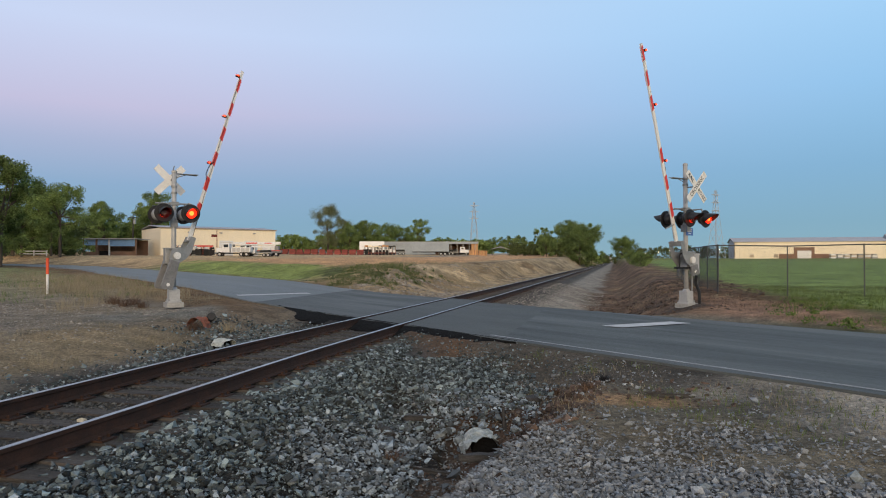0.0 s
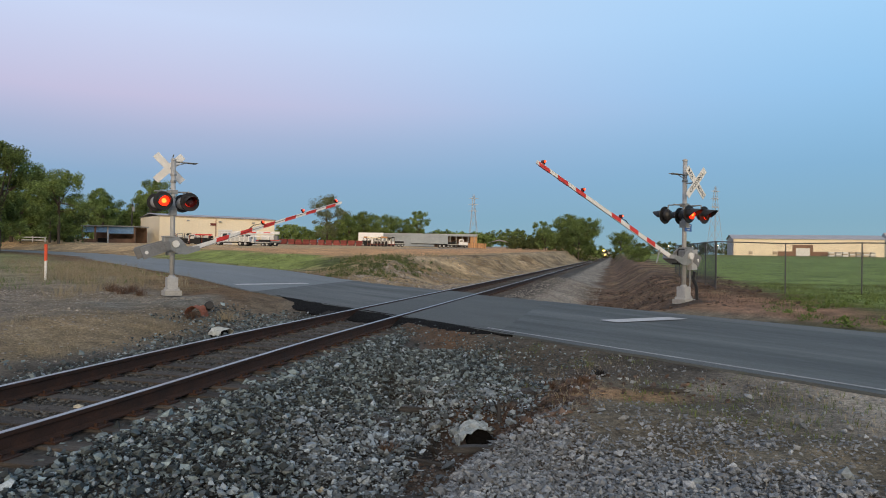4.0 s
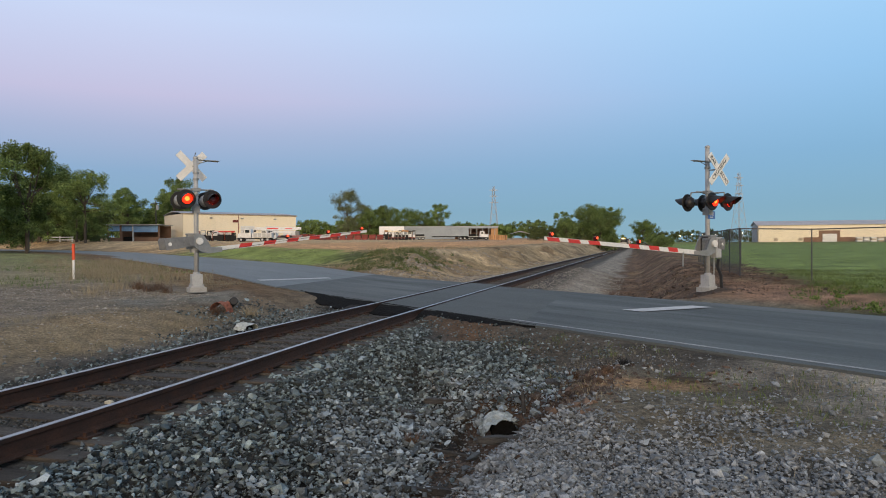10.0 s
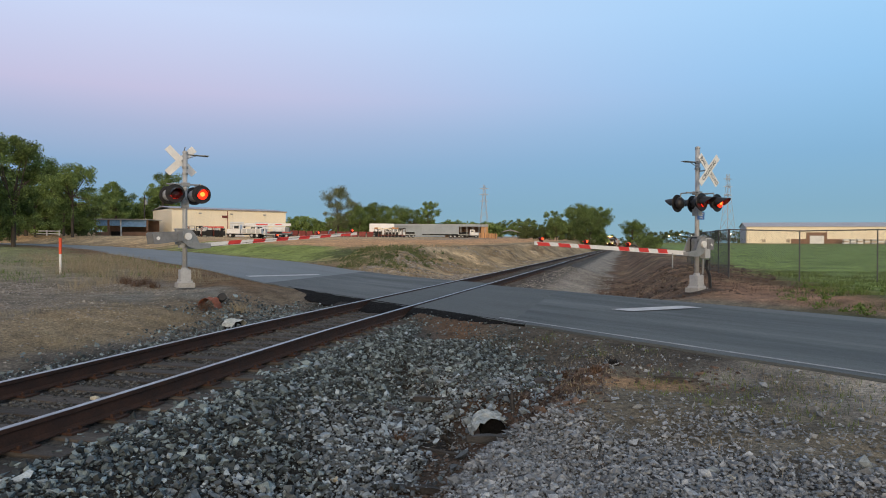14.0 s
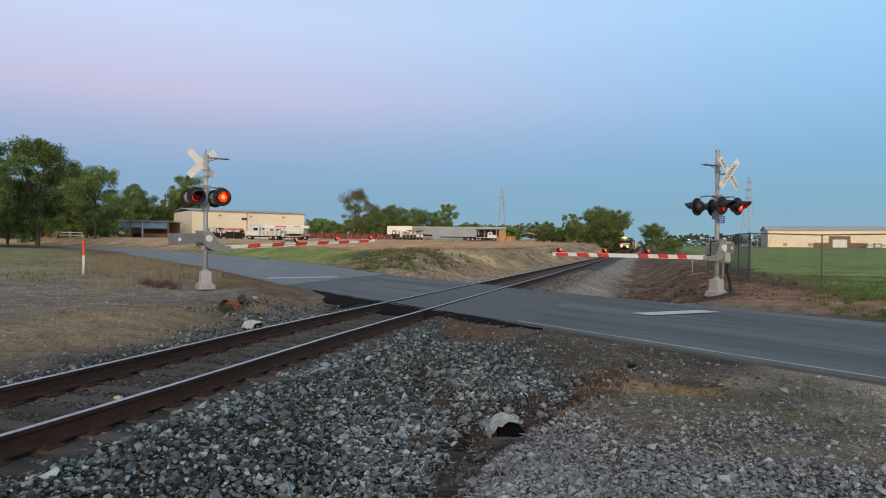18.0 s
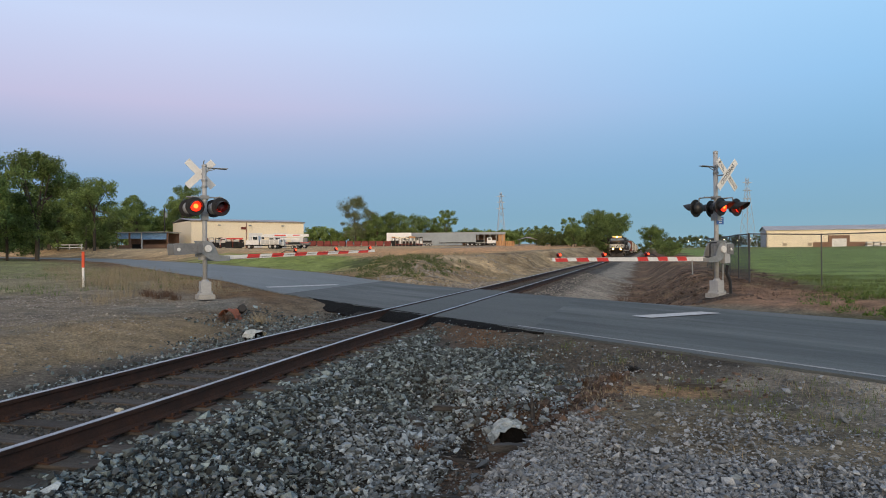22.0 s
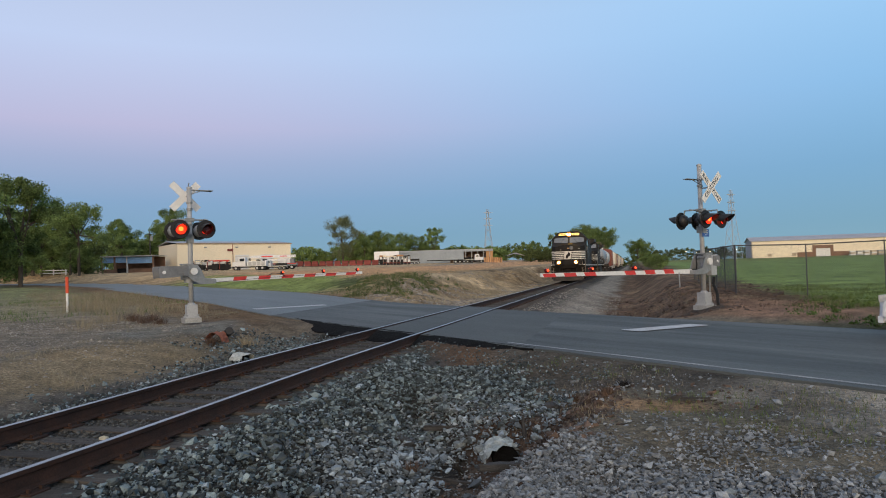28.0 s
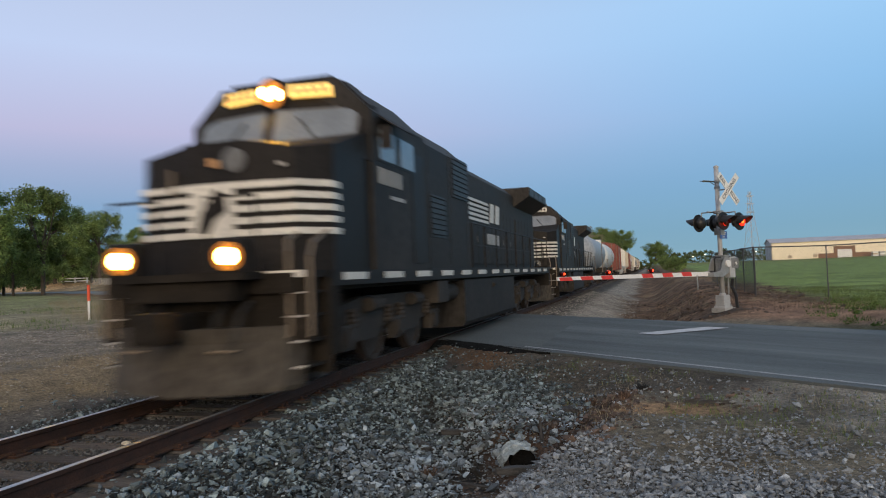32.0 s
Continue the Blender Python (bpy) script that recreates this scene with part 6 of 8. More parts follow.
def blue_shed():
    t = thing("open_shed", pose(-95.2, 114.6, 2.5, 0, 0, 16.0), "low open shed with blue fascia and brown posts", "shed")
    W_, D_ = 10.2, 6.0
    part("roof", box(B(), W_ / 2, D_ / 2 - 0.3, 3.35, W_ + 0.8, D_ + 1.0, 0.14), M_ALU, t)
    for x, w_, mt in ((0.1, 0.2, M_BROWNBRICK), (2.6, 0.4, M_BROWNBRICK), (5.0, 0.22, M_WHITE), (10.1, 0.3, M_BROWNBRICK)):
        part("post", box(B(), x, 0.1, 1.62, w_, 0.32, 3.25), mt, t)
    part("fascia", box(B(), 7.6, 0.02, 2.55, 5.0, 0.12, 1.3), M_BLUEWALL, t, "blue sheet fascia")
    part("fascia", box(B(), 2.5, 0.02, 2.65, 4.6, 0.12, 1.1), M_BLUEWALL, t, "blue sheet fascia")
    part("low_wall", box(B(), 7.6, 0.2, 0.45, 4.8, 0.2, 0.9), M_BROWNBRICK, t)
    part("low_wall", box(B(), 1.4, 0.2, 0.40, 2.2, 0.2, 0.8), M_BROWNBRICK, t)
    part("back_wall", box(B(), W_ / 2, D_ - 0.1, 1.6, W_, 0.2, 3.2), M_BROWNBRICK, t)
    part("table", box(B(), 3.5, 2.5, 0.5, 2.5, 1.2, 1.0), M_DARK, t)


def wheel_pair(parent, x, half, r, mt=M_TYRE):
    for sy in (-1, 1):
        b = lathe(B(), [(r * 0.3, -0.14), (r * 0.92, -0.14), (r, -0.09), (r, 0.09), (r * 0.92, 0.14), (r * 0.3, 0.14)], Matrix.Translation((x, sy * half, r)) @ Matrix.Rotation(radians(90), 4, "X"), 16)
        w = part("wheel", b, mt, parent)
        part("rim", lathe(B(), [(r * 0.55, -0.15), (r * 0.55, 0.15)], Matrix.Translation((x, sy * half, r)) @ Matrix.Rotation(radians(90), 4, "X"), 12), M_ALU, w)


def utility_truck(m, label, body, boom, size=0.68):
    """A bonneted truck, nose towards -x."""
    t = thing("truck", m @ Matrix.Diagonal((size, size, size, 1)), label, "truck", "parked trucks")
    part("chassis", box(B(), 0.4, 0, 0.75, 7.6, 0.9, 0.25), M_DARK, t)
    b = B()
    box(b, -2.75, 0, 1.45, 1.5, 1.9, 1.05, bevel=0.12, taper=(0.9, 0.9))
    part("bonnet", b, M_TRUCKWHITE, t)
    b = box(B(), -1.25, 0, 1.95, 1.8, 2.3, 2.0, bevel=0.1, taper=(0.85, 0.9))
    cab = part("cab", b, M_TRUCKWHITE, t)
    part("windscreen", box(B(), -2.1, 0, 2.4, 0.08, 1.8, 0.7), M_GLASS, cab)
    for sy in (-1, 1):
        part("side_window", box(B(), -1.2, sy * 1.13, 2.4, 1.0, 0.06, 0.65), M_GLASS, cab)
    part("bumper", box(B(), -3.6, 0, 0.75, 0.2, 2.3, 0.35), M_GALV, t)
    for x in (-2.6, 2.2, 3.4):
        wheel_pair(t, x, 1.0, 0.5)
    if body == "box":
        part("body", box(B(), 2.1, 0, 1.5, 4.4, 2.3, 1.1, bevel=0.05), M_TRUCKWHITE, t)
        part("ladder_rack", pipe(B(), [(0.2, -1.0, 2.0), (0.2, -1.0, 2.5), (4.0, -1.0, 2.5), (4.0, -1.0, 2.0)], 0.05, 6), M_GALV, t)
        for k in range(4):
            part("locker", box(B(), 0.6 + k * 1.0, -1.19, 1.5, 0.85, 0.04, 0.9), M_ALU, t)
    else:
        part("flatbed", box(B(), 2.1, 0, 1.15, 4.6, 2.3, 0.22), M_GALV, t)
        part("load", box(B(), 2.4, 0, 1.6, 3.0, 1.8, 0.7, bevel=0.1), M_DARK, t)
    if boom:
        b = B()
        box(b, 1.2, 0, 2.9, 6.2, 0.42, 0.42, bevel=0.05)
        box(b, 3.6, 0, 2.4, 0.6, 0.6, 1.0)
        part("boom", b, M_RED if boom == "red" else M_TRUCKWHITE, t, "folded boom")
        part("boom_tip", box(B(), -2.3, 0, 2.95, 1.2, 0.7, 0.6, bevel=0.06), M_DARK, t)
    return t


def trailer(m, length, mt, label):
    t = thing("trailer", m, label, "trailer", "parked trailers")
    b = box(B(), 0, 0, 2.55, length, 2.5, 2.75, bevel=0.05)
    body = part("body", b, mt, t)
    for k in range(int(length / 1.2)):
        part("side_rib", box(B(), -length / 2 + 0.6 + k * 1.2, -1.26, 2.55, 0.06, 0.03, 2.6), mt, body)
    part("underframe", box(B(), 0, 0, 1.05, length - 0.4, 1.0, 0.25), M_DARK, t)
    for x in (length / 2 - 1.2, length / 2 - 2.4):
        wheel_pair(t, x, 1.0, 0.5)
    part("landing_leg", box(B(), -length / 2 + 2.0, 0, 0.5, 0.15, 1.8, 1.0), M_GALV, t)


def long_shed():
    t = thing("loading_shed", pose(-69.4, 212.8, 3.55, 0, 0, 16.0), "long low pale shed with an open bay", "shed")
    W_, H_ = 32.5, 3.9
    part("roof", box(B(), W_ / 2, 5, H_ + 0.1, W_ + 1.0, 11, 0.3), M_ROOF, t)
    part("fascia", box(B(), W_ / 2, -0.46, H_ - 0.2, W_ + 0.8, 0.1, 0.55), M_SHEDWALL, t)
    part("back_wall", box(B(), W_ / 2, 9.8, H_ / 2, W_, 0.2, H_), M_BROWNBRICK, t)
    part("front_wall", box(B(), 9.5, 0, H_ / 2, 19.0, 0.2, H_), M_SHEDWALL, t)
    for k in range(7):
        part("post", box(B(), 20.2 + k * 1.95, -0.2, H_ / 2, 0.2, 0.2, H_), M_GALV, t)
    part("end_wall", box(B(), W_ - 0.7, 0.2, H_ / 2, 2.2, 0.3, H_), M_TIMBER, t)
    for k in range(5):
        part("stacked_goods", box(B(), 21.5 + k * 2.1, 4, 0.8, 1.7, 3, 1.4 + 0.3 * (k % 3)), M_DARK, t)


def right_warehouse():
    t = thing("warehouse", pose(44.25, 250.5, 1.95, 0, 0, 1.7), "long cream warehouse with a brown-framed doorway", "building")
    W_, D_, H_ = 46.0, 10.0, 5.7
    wall = part("wall", box(B(), W_ / 2, 0.15, H_ / 2, W_, 0.3, H_), M_CREAM, t)
    g = [(0, 0), (D_, 0), (D_, H_), (D_ / 2, H_ + 1.3), (0, H_)]
    part("gable_wall", prism(B(), g, "x", 0.0, 0.3), M_ROOF, t)
    part("gable_wall", prism(B(), g, "x", W_ - 0.3, W_), M_CREAM, t)
    part("wall", box(B(), W_ / 2, D_ - 0.15, H_ / 2, W_ - 0.7, 0.3, H_), M_CREAM, t)
    part("roof", prism(B(), [(-0.5, H_ + 0.05), (D_ / 2, H_ + 1.5), (D_ + 0.5, H_ + 0.05), (D_ + 0.5, H_ - 0.1), (D_ / 2, H_ + 1.3), (-0.5, H_ - 0.1)], "x", -0.4, W_ + 0.4), M_ROOF, t)
    for k in range(23):
        part("panel_rib", box(B(), 1 + k * 2.0, -0.02, H_ / 2, 0.10, 0.05, H_), M_CREAM, wall)
    part("door_surround", box(B(), 21.6, -0.15, 1.9, 6.2, 0.3, 3.8), M_BROWNBRICK, t, "brown portal round the door")
    part("door", box(B(), 21.6, -0.35, 1.35, 4.2, 0.12, 2.7), M_WHITE, t, "white door leaf")
    for x, w in ((16.2, 4.6), (27.2, 5.0)):
        part("low_brick_wall", box(B(), x, -0.2, 0.8, w, 0.3, 1.6), M_BROWNBRICK, t)
    for x in (5.5, 13.0, 38.5):
        part("vent", box(B(), x, -0.1, 1.0, 1.2, 0.2, 1.0), M_CREAM_DARK, t)
    rr = random.Random(4)
    for k in range(7):
        x = 29.0 + k * 2.0
        c = thing("pallet_stack", pose(44.25, 250.5, 1.95, 0, 0, 1.7) @ pose(x, -4, 0), "pale clutter stacked outside the warehouse", "stack", "stacks by the warehouse")
        for j in range(3):
            part("layer", box(B(), 0, 0, 0.3 + j * 0.5, 1.6 - 0.3 * j * rr.random(), 1.5, 0.46), rr.choice([M_WHITE, M_CREAM_DARK, M_GALV]), c)
    h = thing("house", pose(95.5, 262.0, 2.2, 0, 0, 5), "pale house with a dark gabled roof", "house")
    part("wall", box(B(), 6, 4, 2.4, 12, 8, 4.8), M_CREAM, h)
    part("roof", prism(B(), [(-0.6, 4.75), (4, 8.2), (8.6, 4.75)], "x", -0.6, 12.6), M_ROOF, h)
    part("window", box(B(), 3, -0.03, 2.6, 1.4, 0.1, 1.4), M_DARK, h)
    part("window", box(B(), 8, -0.03, 2.6, 1.4, 0.1, 1.4), M_DARK, h)


warehouse()
blue_shed()
long_shed()
right_warehouse()
utility_truck(place(-67.3, 122.2, 16), "white bonneted utility truck with side lockers", "box", "", 0.86)
utility_truck(place(-63.5, 125.0, 14), "white utility truck with a folded boom", "flat", "white")
utility_truck(place(-75.5, 123.2, 20), "dark flatbed truck with a folded red boom", "flat", "red")
trailer(place(-66.2, 199.6, 16.0, 0), 7.4, M_WHITEPAINT, "white box trailer parked on the yard")
trailer(place(-47.5, 198.0, 16.0, 0), 11.0, M_SHEDWALL, "grey box trailer parked on the yard")
utility_truck(place(-57.0, 192.0, 20), "white tractor truck in front of a trailer", "flat", "", 0.85)
utility_truck(place(-62.5, 191.5, 196), "flatbed truck loaded with machinery", "flat", "white", 0.85)
utility_truck(place(-40.0, 203.0, 196), "dark flatbed truck beside timber", "flat", "", 0.85)
rk = random.Random(9)
for k in range(12):
    f = k / 11
    x, y = -83.5 + 21.5 * f, 172.2 + 6.2 * f
    st = thing("steel_stack", place(x, y, 16 + rk.uniform(-4, 4)), "low stack of rust-red steel bars", "stack", "steel stacks")
    for j in range(4):
        part("bar_layer", box(B(), rk.uniform(-0.1, 0.1), 0, 0.24 + j * 0.34, 1.9 - rk.uniform(0, 0.5), 1.6, 0.36), M_REDSTACK, st)
    for dx in (-0.7, 0.7):
        part("bearer", box(B(), dx, 0, 0.05, 0.2, 1.8, 0.12), M_OLDWOOD, st)
for k in range(5):
    c = thing("timber_crate", place(-36.0 + k * 1.05, 201.4 + 0.3 * k, 16), "orange timber crate on the yard", "crate", "timber crates")
    part("crate_body", box(B(), 0, 0, 0.8, 0.95, 0.95, 1.5), M_TIMBER, c)
    part("crate_batten", box(B(), 0, -0.5, 0.8, 0.1, 0.06, 1.5), M_OLDWOOD, c)
hut = thing("open_shelter", place(-31.7, 228.7, 16), "small open shelter with a sagging roof", "shelter")
part("roof", prism(B(), [(-3.2, 2.0), (0, 3.0), (3.2, 2.0), (0, 2.75)], "y", -2, 2), M_ROOF, hut)
for x in (-2.8, 2.8):
    for y in (-1.8, 1.8):
        part("post", box(B(), x, y, 1.05, 0.15, 0.15, 2.1), M_OLDWOOD, hut)
rm = random.Random(41)
for k in range(7):
    x, y = -79.5 + k * 1.15, 121.2 + k * 0.35
    mc = thing("yard_machine", place(x, y, rm.uniform(0, 90)), "dark machine with a raised steel frame", "machinery", "machines by the warehouse")
    part("engine_block", box(B(), 0, 0, 0.7, rm.uniform(0.8, 1.3), rm.uniform(0.7, 1.1), rm.uniform(0.8, 1.3), bevel=0.06), M_DARK, mc)
    part("frame", pipe(B(), [(-0.5, 0, 0.2), (-0.4, 0.1, rm.uniform(1.6, 2.3)), (0.5, 0, rm.uniform(1.5, 2.2)), (0.5, 0, 0.2)], 0.07, 6), rm.choice([M_DARK, M_GALV, M_REDSTACK]), mc)
    part("hopper", box(B(), 0.1, 0, 1.5, 0.6, 0.6, 0.4, taper=(1.3, 1.3)), rm.choice([M_TRUCKWHITE, M_DARK]), mc)


def mobile_crane(m):
    """A white truck crane with its boom folded forward along x."""
    t = thing("mobile_crane", m, "white truck crane with red stripes and folded boom", "crane")
    part("carrier", box(B(), 0, 0, 1.15, 9.6, 2.3, 0.55, bevel=0.06), M_LAMPCASE, t, "grey carrier deck")
    part("stripe", box(B(), 0, -1.16, 1.28, 9.2, 0.03, 0.16), M_RED, t, "red painted stripe")
    for x in (-3.6, -2.4, 2.4, 3.6):
        wheel_pair(t, x, 1.0, 0.52)
    cab = part("driver_cab", box(B(), -4.0, 0, 1.95, 1.5, 2.2, 1.3, bevel=0.1, taper=(0.9, 0.95)), M_TRUCKWHITE, t)
    part("cab_window", box(B(), -4.1, -1.08, 2.15, 1.0, 0.05, 0.55), M_GLASS, cab)
    part("turntable", box(B(), 1.9, 0, 1.95, 3.0, 2.2, 1.1, bevel=0.12), M_TRUCKWHITE, t)
    part("counterweight", box(B(), 3.7, 0, 1.9, 0.9, 2.3, 1.0, bevel=0.08), M_LAMPCASE, t)
    b = B()
    box(b, -0.8, 0, 3.0, 10.6, 0.62, 0.62, bevel=0.05)
    box(b, -5.6, 0, 2.95, 1.8, 0.46, 0.48, bevel=0.04)
    boom = part("boom", b, M_TRUCKWHITE, t, "white telescopic boom")
    part("lettering_bar", box(B(), -2.2, -0.32, 3.02, 2.6, 0.02, 0.28), M_RED, boom, "red worn lettering")
    part("lettering_bar", box(B(), 1.6, -0.32, 3.02, 1.6, 0.02, 0.20), M_RED, boom)
    part("hook_block", box(B(), -6.3, 0, 2.5, 0.4, 0.4, 0.6, bevel=0.05), M_DARK, boom)
    for x in (-1.6, 4.4):
        part("outrigger", box(B(), x, 0, 0.7, 0.35, 2.5, 0.3), M_DARK, t)
    return t


mobile_crane(place(-64.6, 128.6, 20) @ Matrix.Diagonal((0.86, 0.86, 0.9, 1)))
for k in range(9):
    x, y = -64.0 + k * 0.95, 188.6 + k * 0.30
    mc = thing("yard_machine", place(x, y, 16 + rm.uniform(-12, 12)), "lifting machine with a pale upper frame", "machinery", "machines before the shed")
    w = rm.uniform(0.6, 0.8)
    part("chassis", box(B(), 0, 0, 0.55, w * 1.1, 1.2, 0.5, bevel=0.05), rm.choice([M_DARK, M_REDSTACK]), mc)
    part("engine_block", box(B(), 0.05, 0.1, 1.1, w * 0.8, 0.9, rm.uniform(0.5, 0.9), bevel=0.06), rm.choice([M_DARK, M_TRUCKWHITE, M_DARK]), mc)
    part("frame", pipe(B(), [(-w / 2, 0, 0.3), (-w / 2, 0, rm.uniform(2.2, 2.8)), (w / 2, 0, rm.uniform(2.2, 2.8)), (w / 2, 0, 0.3)], 0.09, 6), rm.choice([M_DARK, M_GALV, M_RAILING]), mc)
    part("platform", box(B(), 0, 0, rm.uniform(2.3, 2.7), w * 1.2, 1.0, rm.uniform(0.25, 0.5), bevel=0.04), rm.choice([M_TIMBER, M_CREAM, M_TIMBER, M_DARK]), mc)
    for dy in (-0.6, 0.6):
        part("wheel", lathe(B(), [(0.1, -0.12), (0.32, -0.12), (0.34, 0.0), (0.32, 0.12), (0.1, 0.12)], Matrix.Translation((0, dy, 0.34)) @ Matrix.Rotation(radians(90), 4, "X"), 12), M_TYRE, mc)
wf = thing("board_fence", place(-92.9, 97.6, 20) @ Matrix.Diagonal((0.85, 0.85, 0.72, 1)), "short white board fence", "fence")
for k in range(3):
    part("post", box(B(), 0.2 + k * 2.4, 0, 0.7, 0.18, 0.18, 1.5), M_WHITE, wf)
for z in (0.55, 1.2):
    part("board", box(B(), 2.6, -0.1, z, 5.4, 0.05, 0.22), M_WHITE, wf)


def pylon(m, h, label):
    """A lattice transmission tower."""
    t = thing("pylon", m, label, "transmission tower", "pylons")
    half = lambda z: 3.2 * (1 - z / h) ** 1.3 + 0.5
    levels = [h * f for f in (0, 0.2, 0.38, 0.53, 0.66, 0.77, 0.87, 1.0)]
    for sx, sy in ((-1, -1), (1, -1), (1, 1), (-1, 1)):
        b = B()
        pipe(b, [(sx * half(z), sy * half(z), z) for z in levels], 0.13, 5)
        part("leg", b, M_PALE, t)
    b = B()
    for z0, z1 in zip(levels, levels[1:]):
        a0, a1 = half(z0), half(z1)
        for (ax, ay), (bx, by) in (((-1, -1), (1, -1)), ((1, -1), (1, 1)), ((1, 1), (-1, 1)), ((-1, 1), (-1, -1))):
            tube(b, (ax * a0, ay * a0, z0), (bx * a1, by * a1, z1), 0.07, seg=4)
            tube(b, (bx * a0, by * a0, z0), (ax * a1, ay * a1, z1), 0.07, seg=4)
    part("bracing", b, M_PALE, t, kind="stuff")
    for z in (0.70, 0.82, 0.93):
        b = B()
        for sx in (-1, 1):
            prism(b, [(sx * 0.4, z * h - 0.5), (sx * 3.6, z * h), (sx * 0.4, z * h + 0.5)], "y", -0.06, 0.06)
        part("cross_arm", b, M_PALE, t)


pylon(pose(-87.3, 462.5, 4.5, 0, 0, 20), 37.0, "pale lattice power pylon far off")
pylon(pose(62.7, 432.8, 2.2, 0, 0, 35), 40.5, "tall lattice power pylon behind the field")


def pole(x, y, h, label, transformer=True):
    t = thing("utility_pole", place(x, y), label, "utility pole", "utility poles")
    part("shaft", tube(B(), (0, 0, -0.3), (0, 0, h), 0.16, 0.1), M_OLDWOOD, t)
    part("cross_bar", box(B(), 0, 0, h - 0.6, 2.2, 0.12, 0.14), M_OLDWOOD, t)
    if transformer:
        part("transformer", tube(B(), (0.4, 0, h - 2.0), (0.4, 0, h - 1.0), 0.28), M_GALV, t)


pole(-94.0, 127.5, 8.6, "wooden pole with transformers by the warehouse")
rl = random.Random(12)
for k in range(9):
    x, y = 16 + k * 6.5, 415 + rl.uniform(-6, 10)
    yl = thing("yard_light", place(x, y), "distant lit yard lamp on a pole", "yard lamp", "yard lamps")
    hh_ = rl.uniform(3.0, 5.5)
    part("pole", tube(B(), (0, 0, 0), (0, 0, hh_), 0.08), M_GALV, yl)
    part("lamp_head", box(B(), 0, -0.15, hh_, 0.45, 0.45, 0.2), M_YARDLAMP, yl)

# ---- fence on the right-of-way ----


def chain_fence(x0, y0, x1, y1, step, top=1.80, wire=0.004):
    f = thing("chain_link_fence", None, "dark chain-link fence on steel posts", "fence", "chain-link fences")
    d = Vector((x1 - x0, y1 - y0))
    n = max(1, round(d.length / step))
    at = lambda k: (x0 + d.x * k / n, y0 + d.y * k / n)
    for k in range(n + 1):
        x, y = at(k)
        z = gz(x, y)
        part("post", tube(B(), (x, y, z - 0.2), (x, y, z + top + 0.03), 0.022, seg=8), M_FENCE, f)
    b = B()
    pipe(b, [(*at(k), gz(*at(k)) + top) for k in range(n + 1)], 0.025, 6)
    part("top_rail", b, M_FENCE, f)
    verts, faces = [], []
    m = int(d.length / 0.075)
    side = Vector((-d.y, d.x)).normalized() * 0.0022
    for k in range(-int(top / 0.075), m):
        for s in (0, 1):
            k0, k1 = k, k + int(top / 0.075)
            z0, z1 = 0.04, top
            a0, a1 = k0 * 0.075, k1 * 0.075
            if a0 < 0:
                z0 += -a0 * (top - 0.04) / (a1 - a0)
                a0 = 0.0
            if a1 > d.length:
                z1 -= (a1 - d.length) * (top - 0.04) / (k1 * 0.075 - k0 * 0.075)
                a1 = d.length
            if a1 <= a0:
                continue
            if s:
                a0, a1 = d.length - a0, d.length - a1
            u_ = d.normalized()
            p0, p1 = (x0 + u_.x * a0, y0 + u_.y * a0), (x0 + u_.x * a1, y0 + u_.y * a1)
            g0, g1 = gz(*p0), gz(*p1)
            i = len(verts)
            w = Vector((u_.x, u_.y)) * wire
            verts += [(p0[0] - w.x, p0[1] - w.y, g0 + z0), (p0[0] + w.x, p0[1] + w.y, g0 + z0), (p1[0] + w.x, p1[1] + w.y, g1 + z1), (p1[0] - w.x, p1[1] - w.y, g1 + z1)]
            faces.append((i, i + 1, i + 2, i + 3))
    part_ob = sheet("mesh", verts, faces, M_FENCE, f, kind="stuff")
    return part_ob


chain_fence(9.12, 28.14, 18.1, 25.1, 2.42, wire=0.0022)
chain_fence(9.1, 28.2, 9.1, 46.0, 3.0, wire=0.012)

# ---- trees ----


def leaf_cloud(name, rng, centres, radii, per, size, material, parent, label="", kind=""):
    """Leaves in clumps: each leaf a small folded blade of its own."""
    n = len(centres) * per
    c = np.repeat(np.asarray(centres), per, 0)
    r = np.repeat(np.asarray(radii), per)
    d = rng.normal(size=(n, 3))
    d /= np.linalg.norm(d, axis=1)[:, None]
    p = c + d * (r * rng.uniform(0.05, 1.0, n) ** 0.6)[:, None] * np.array([1, 1, 0.8])
    q = np.array([(-0.5, 0, 0), (0, -0.32, 0.08), (0.5, 0, 0), (0, 0.32, 0.08)])
    s = size * rng.uniform(0.6, 1.4, n)
    v = np.einsum("nij,kj->nki", turns(rng, n), q) * s[:, None, None] + p[:, None, :]
    f = np.array([(0, 1, 2), (0, 2, 3)])[None] + (np.arange(n) * 4)[:, None, None]
    return sheet(name, v.reshape(-1, 3), f.reshape(-1, 3), material, parent, label, kind)


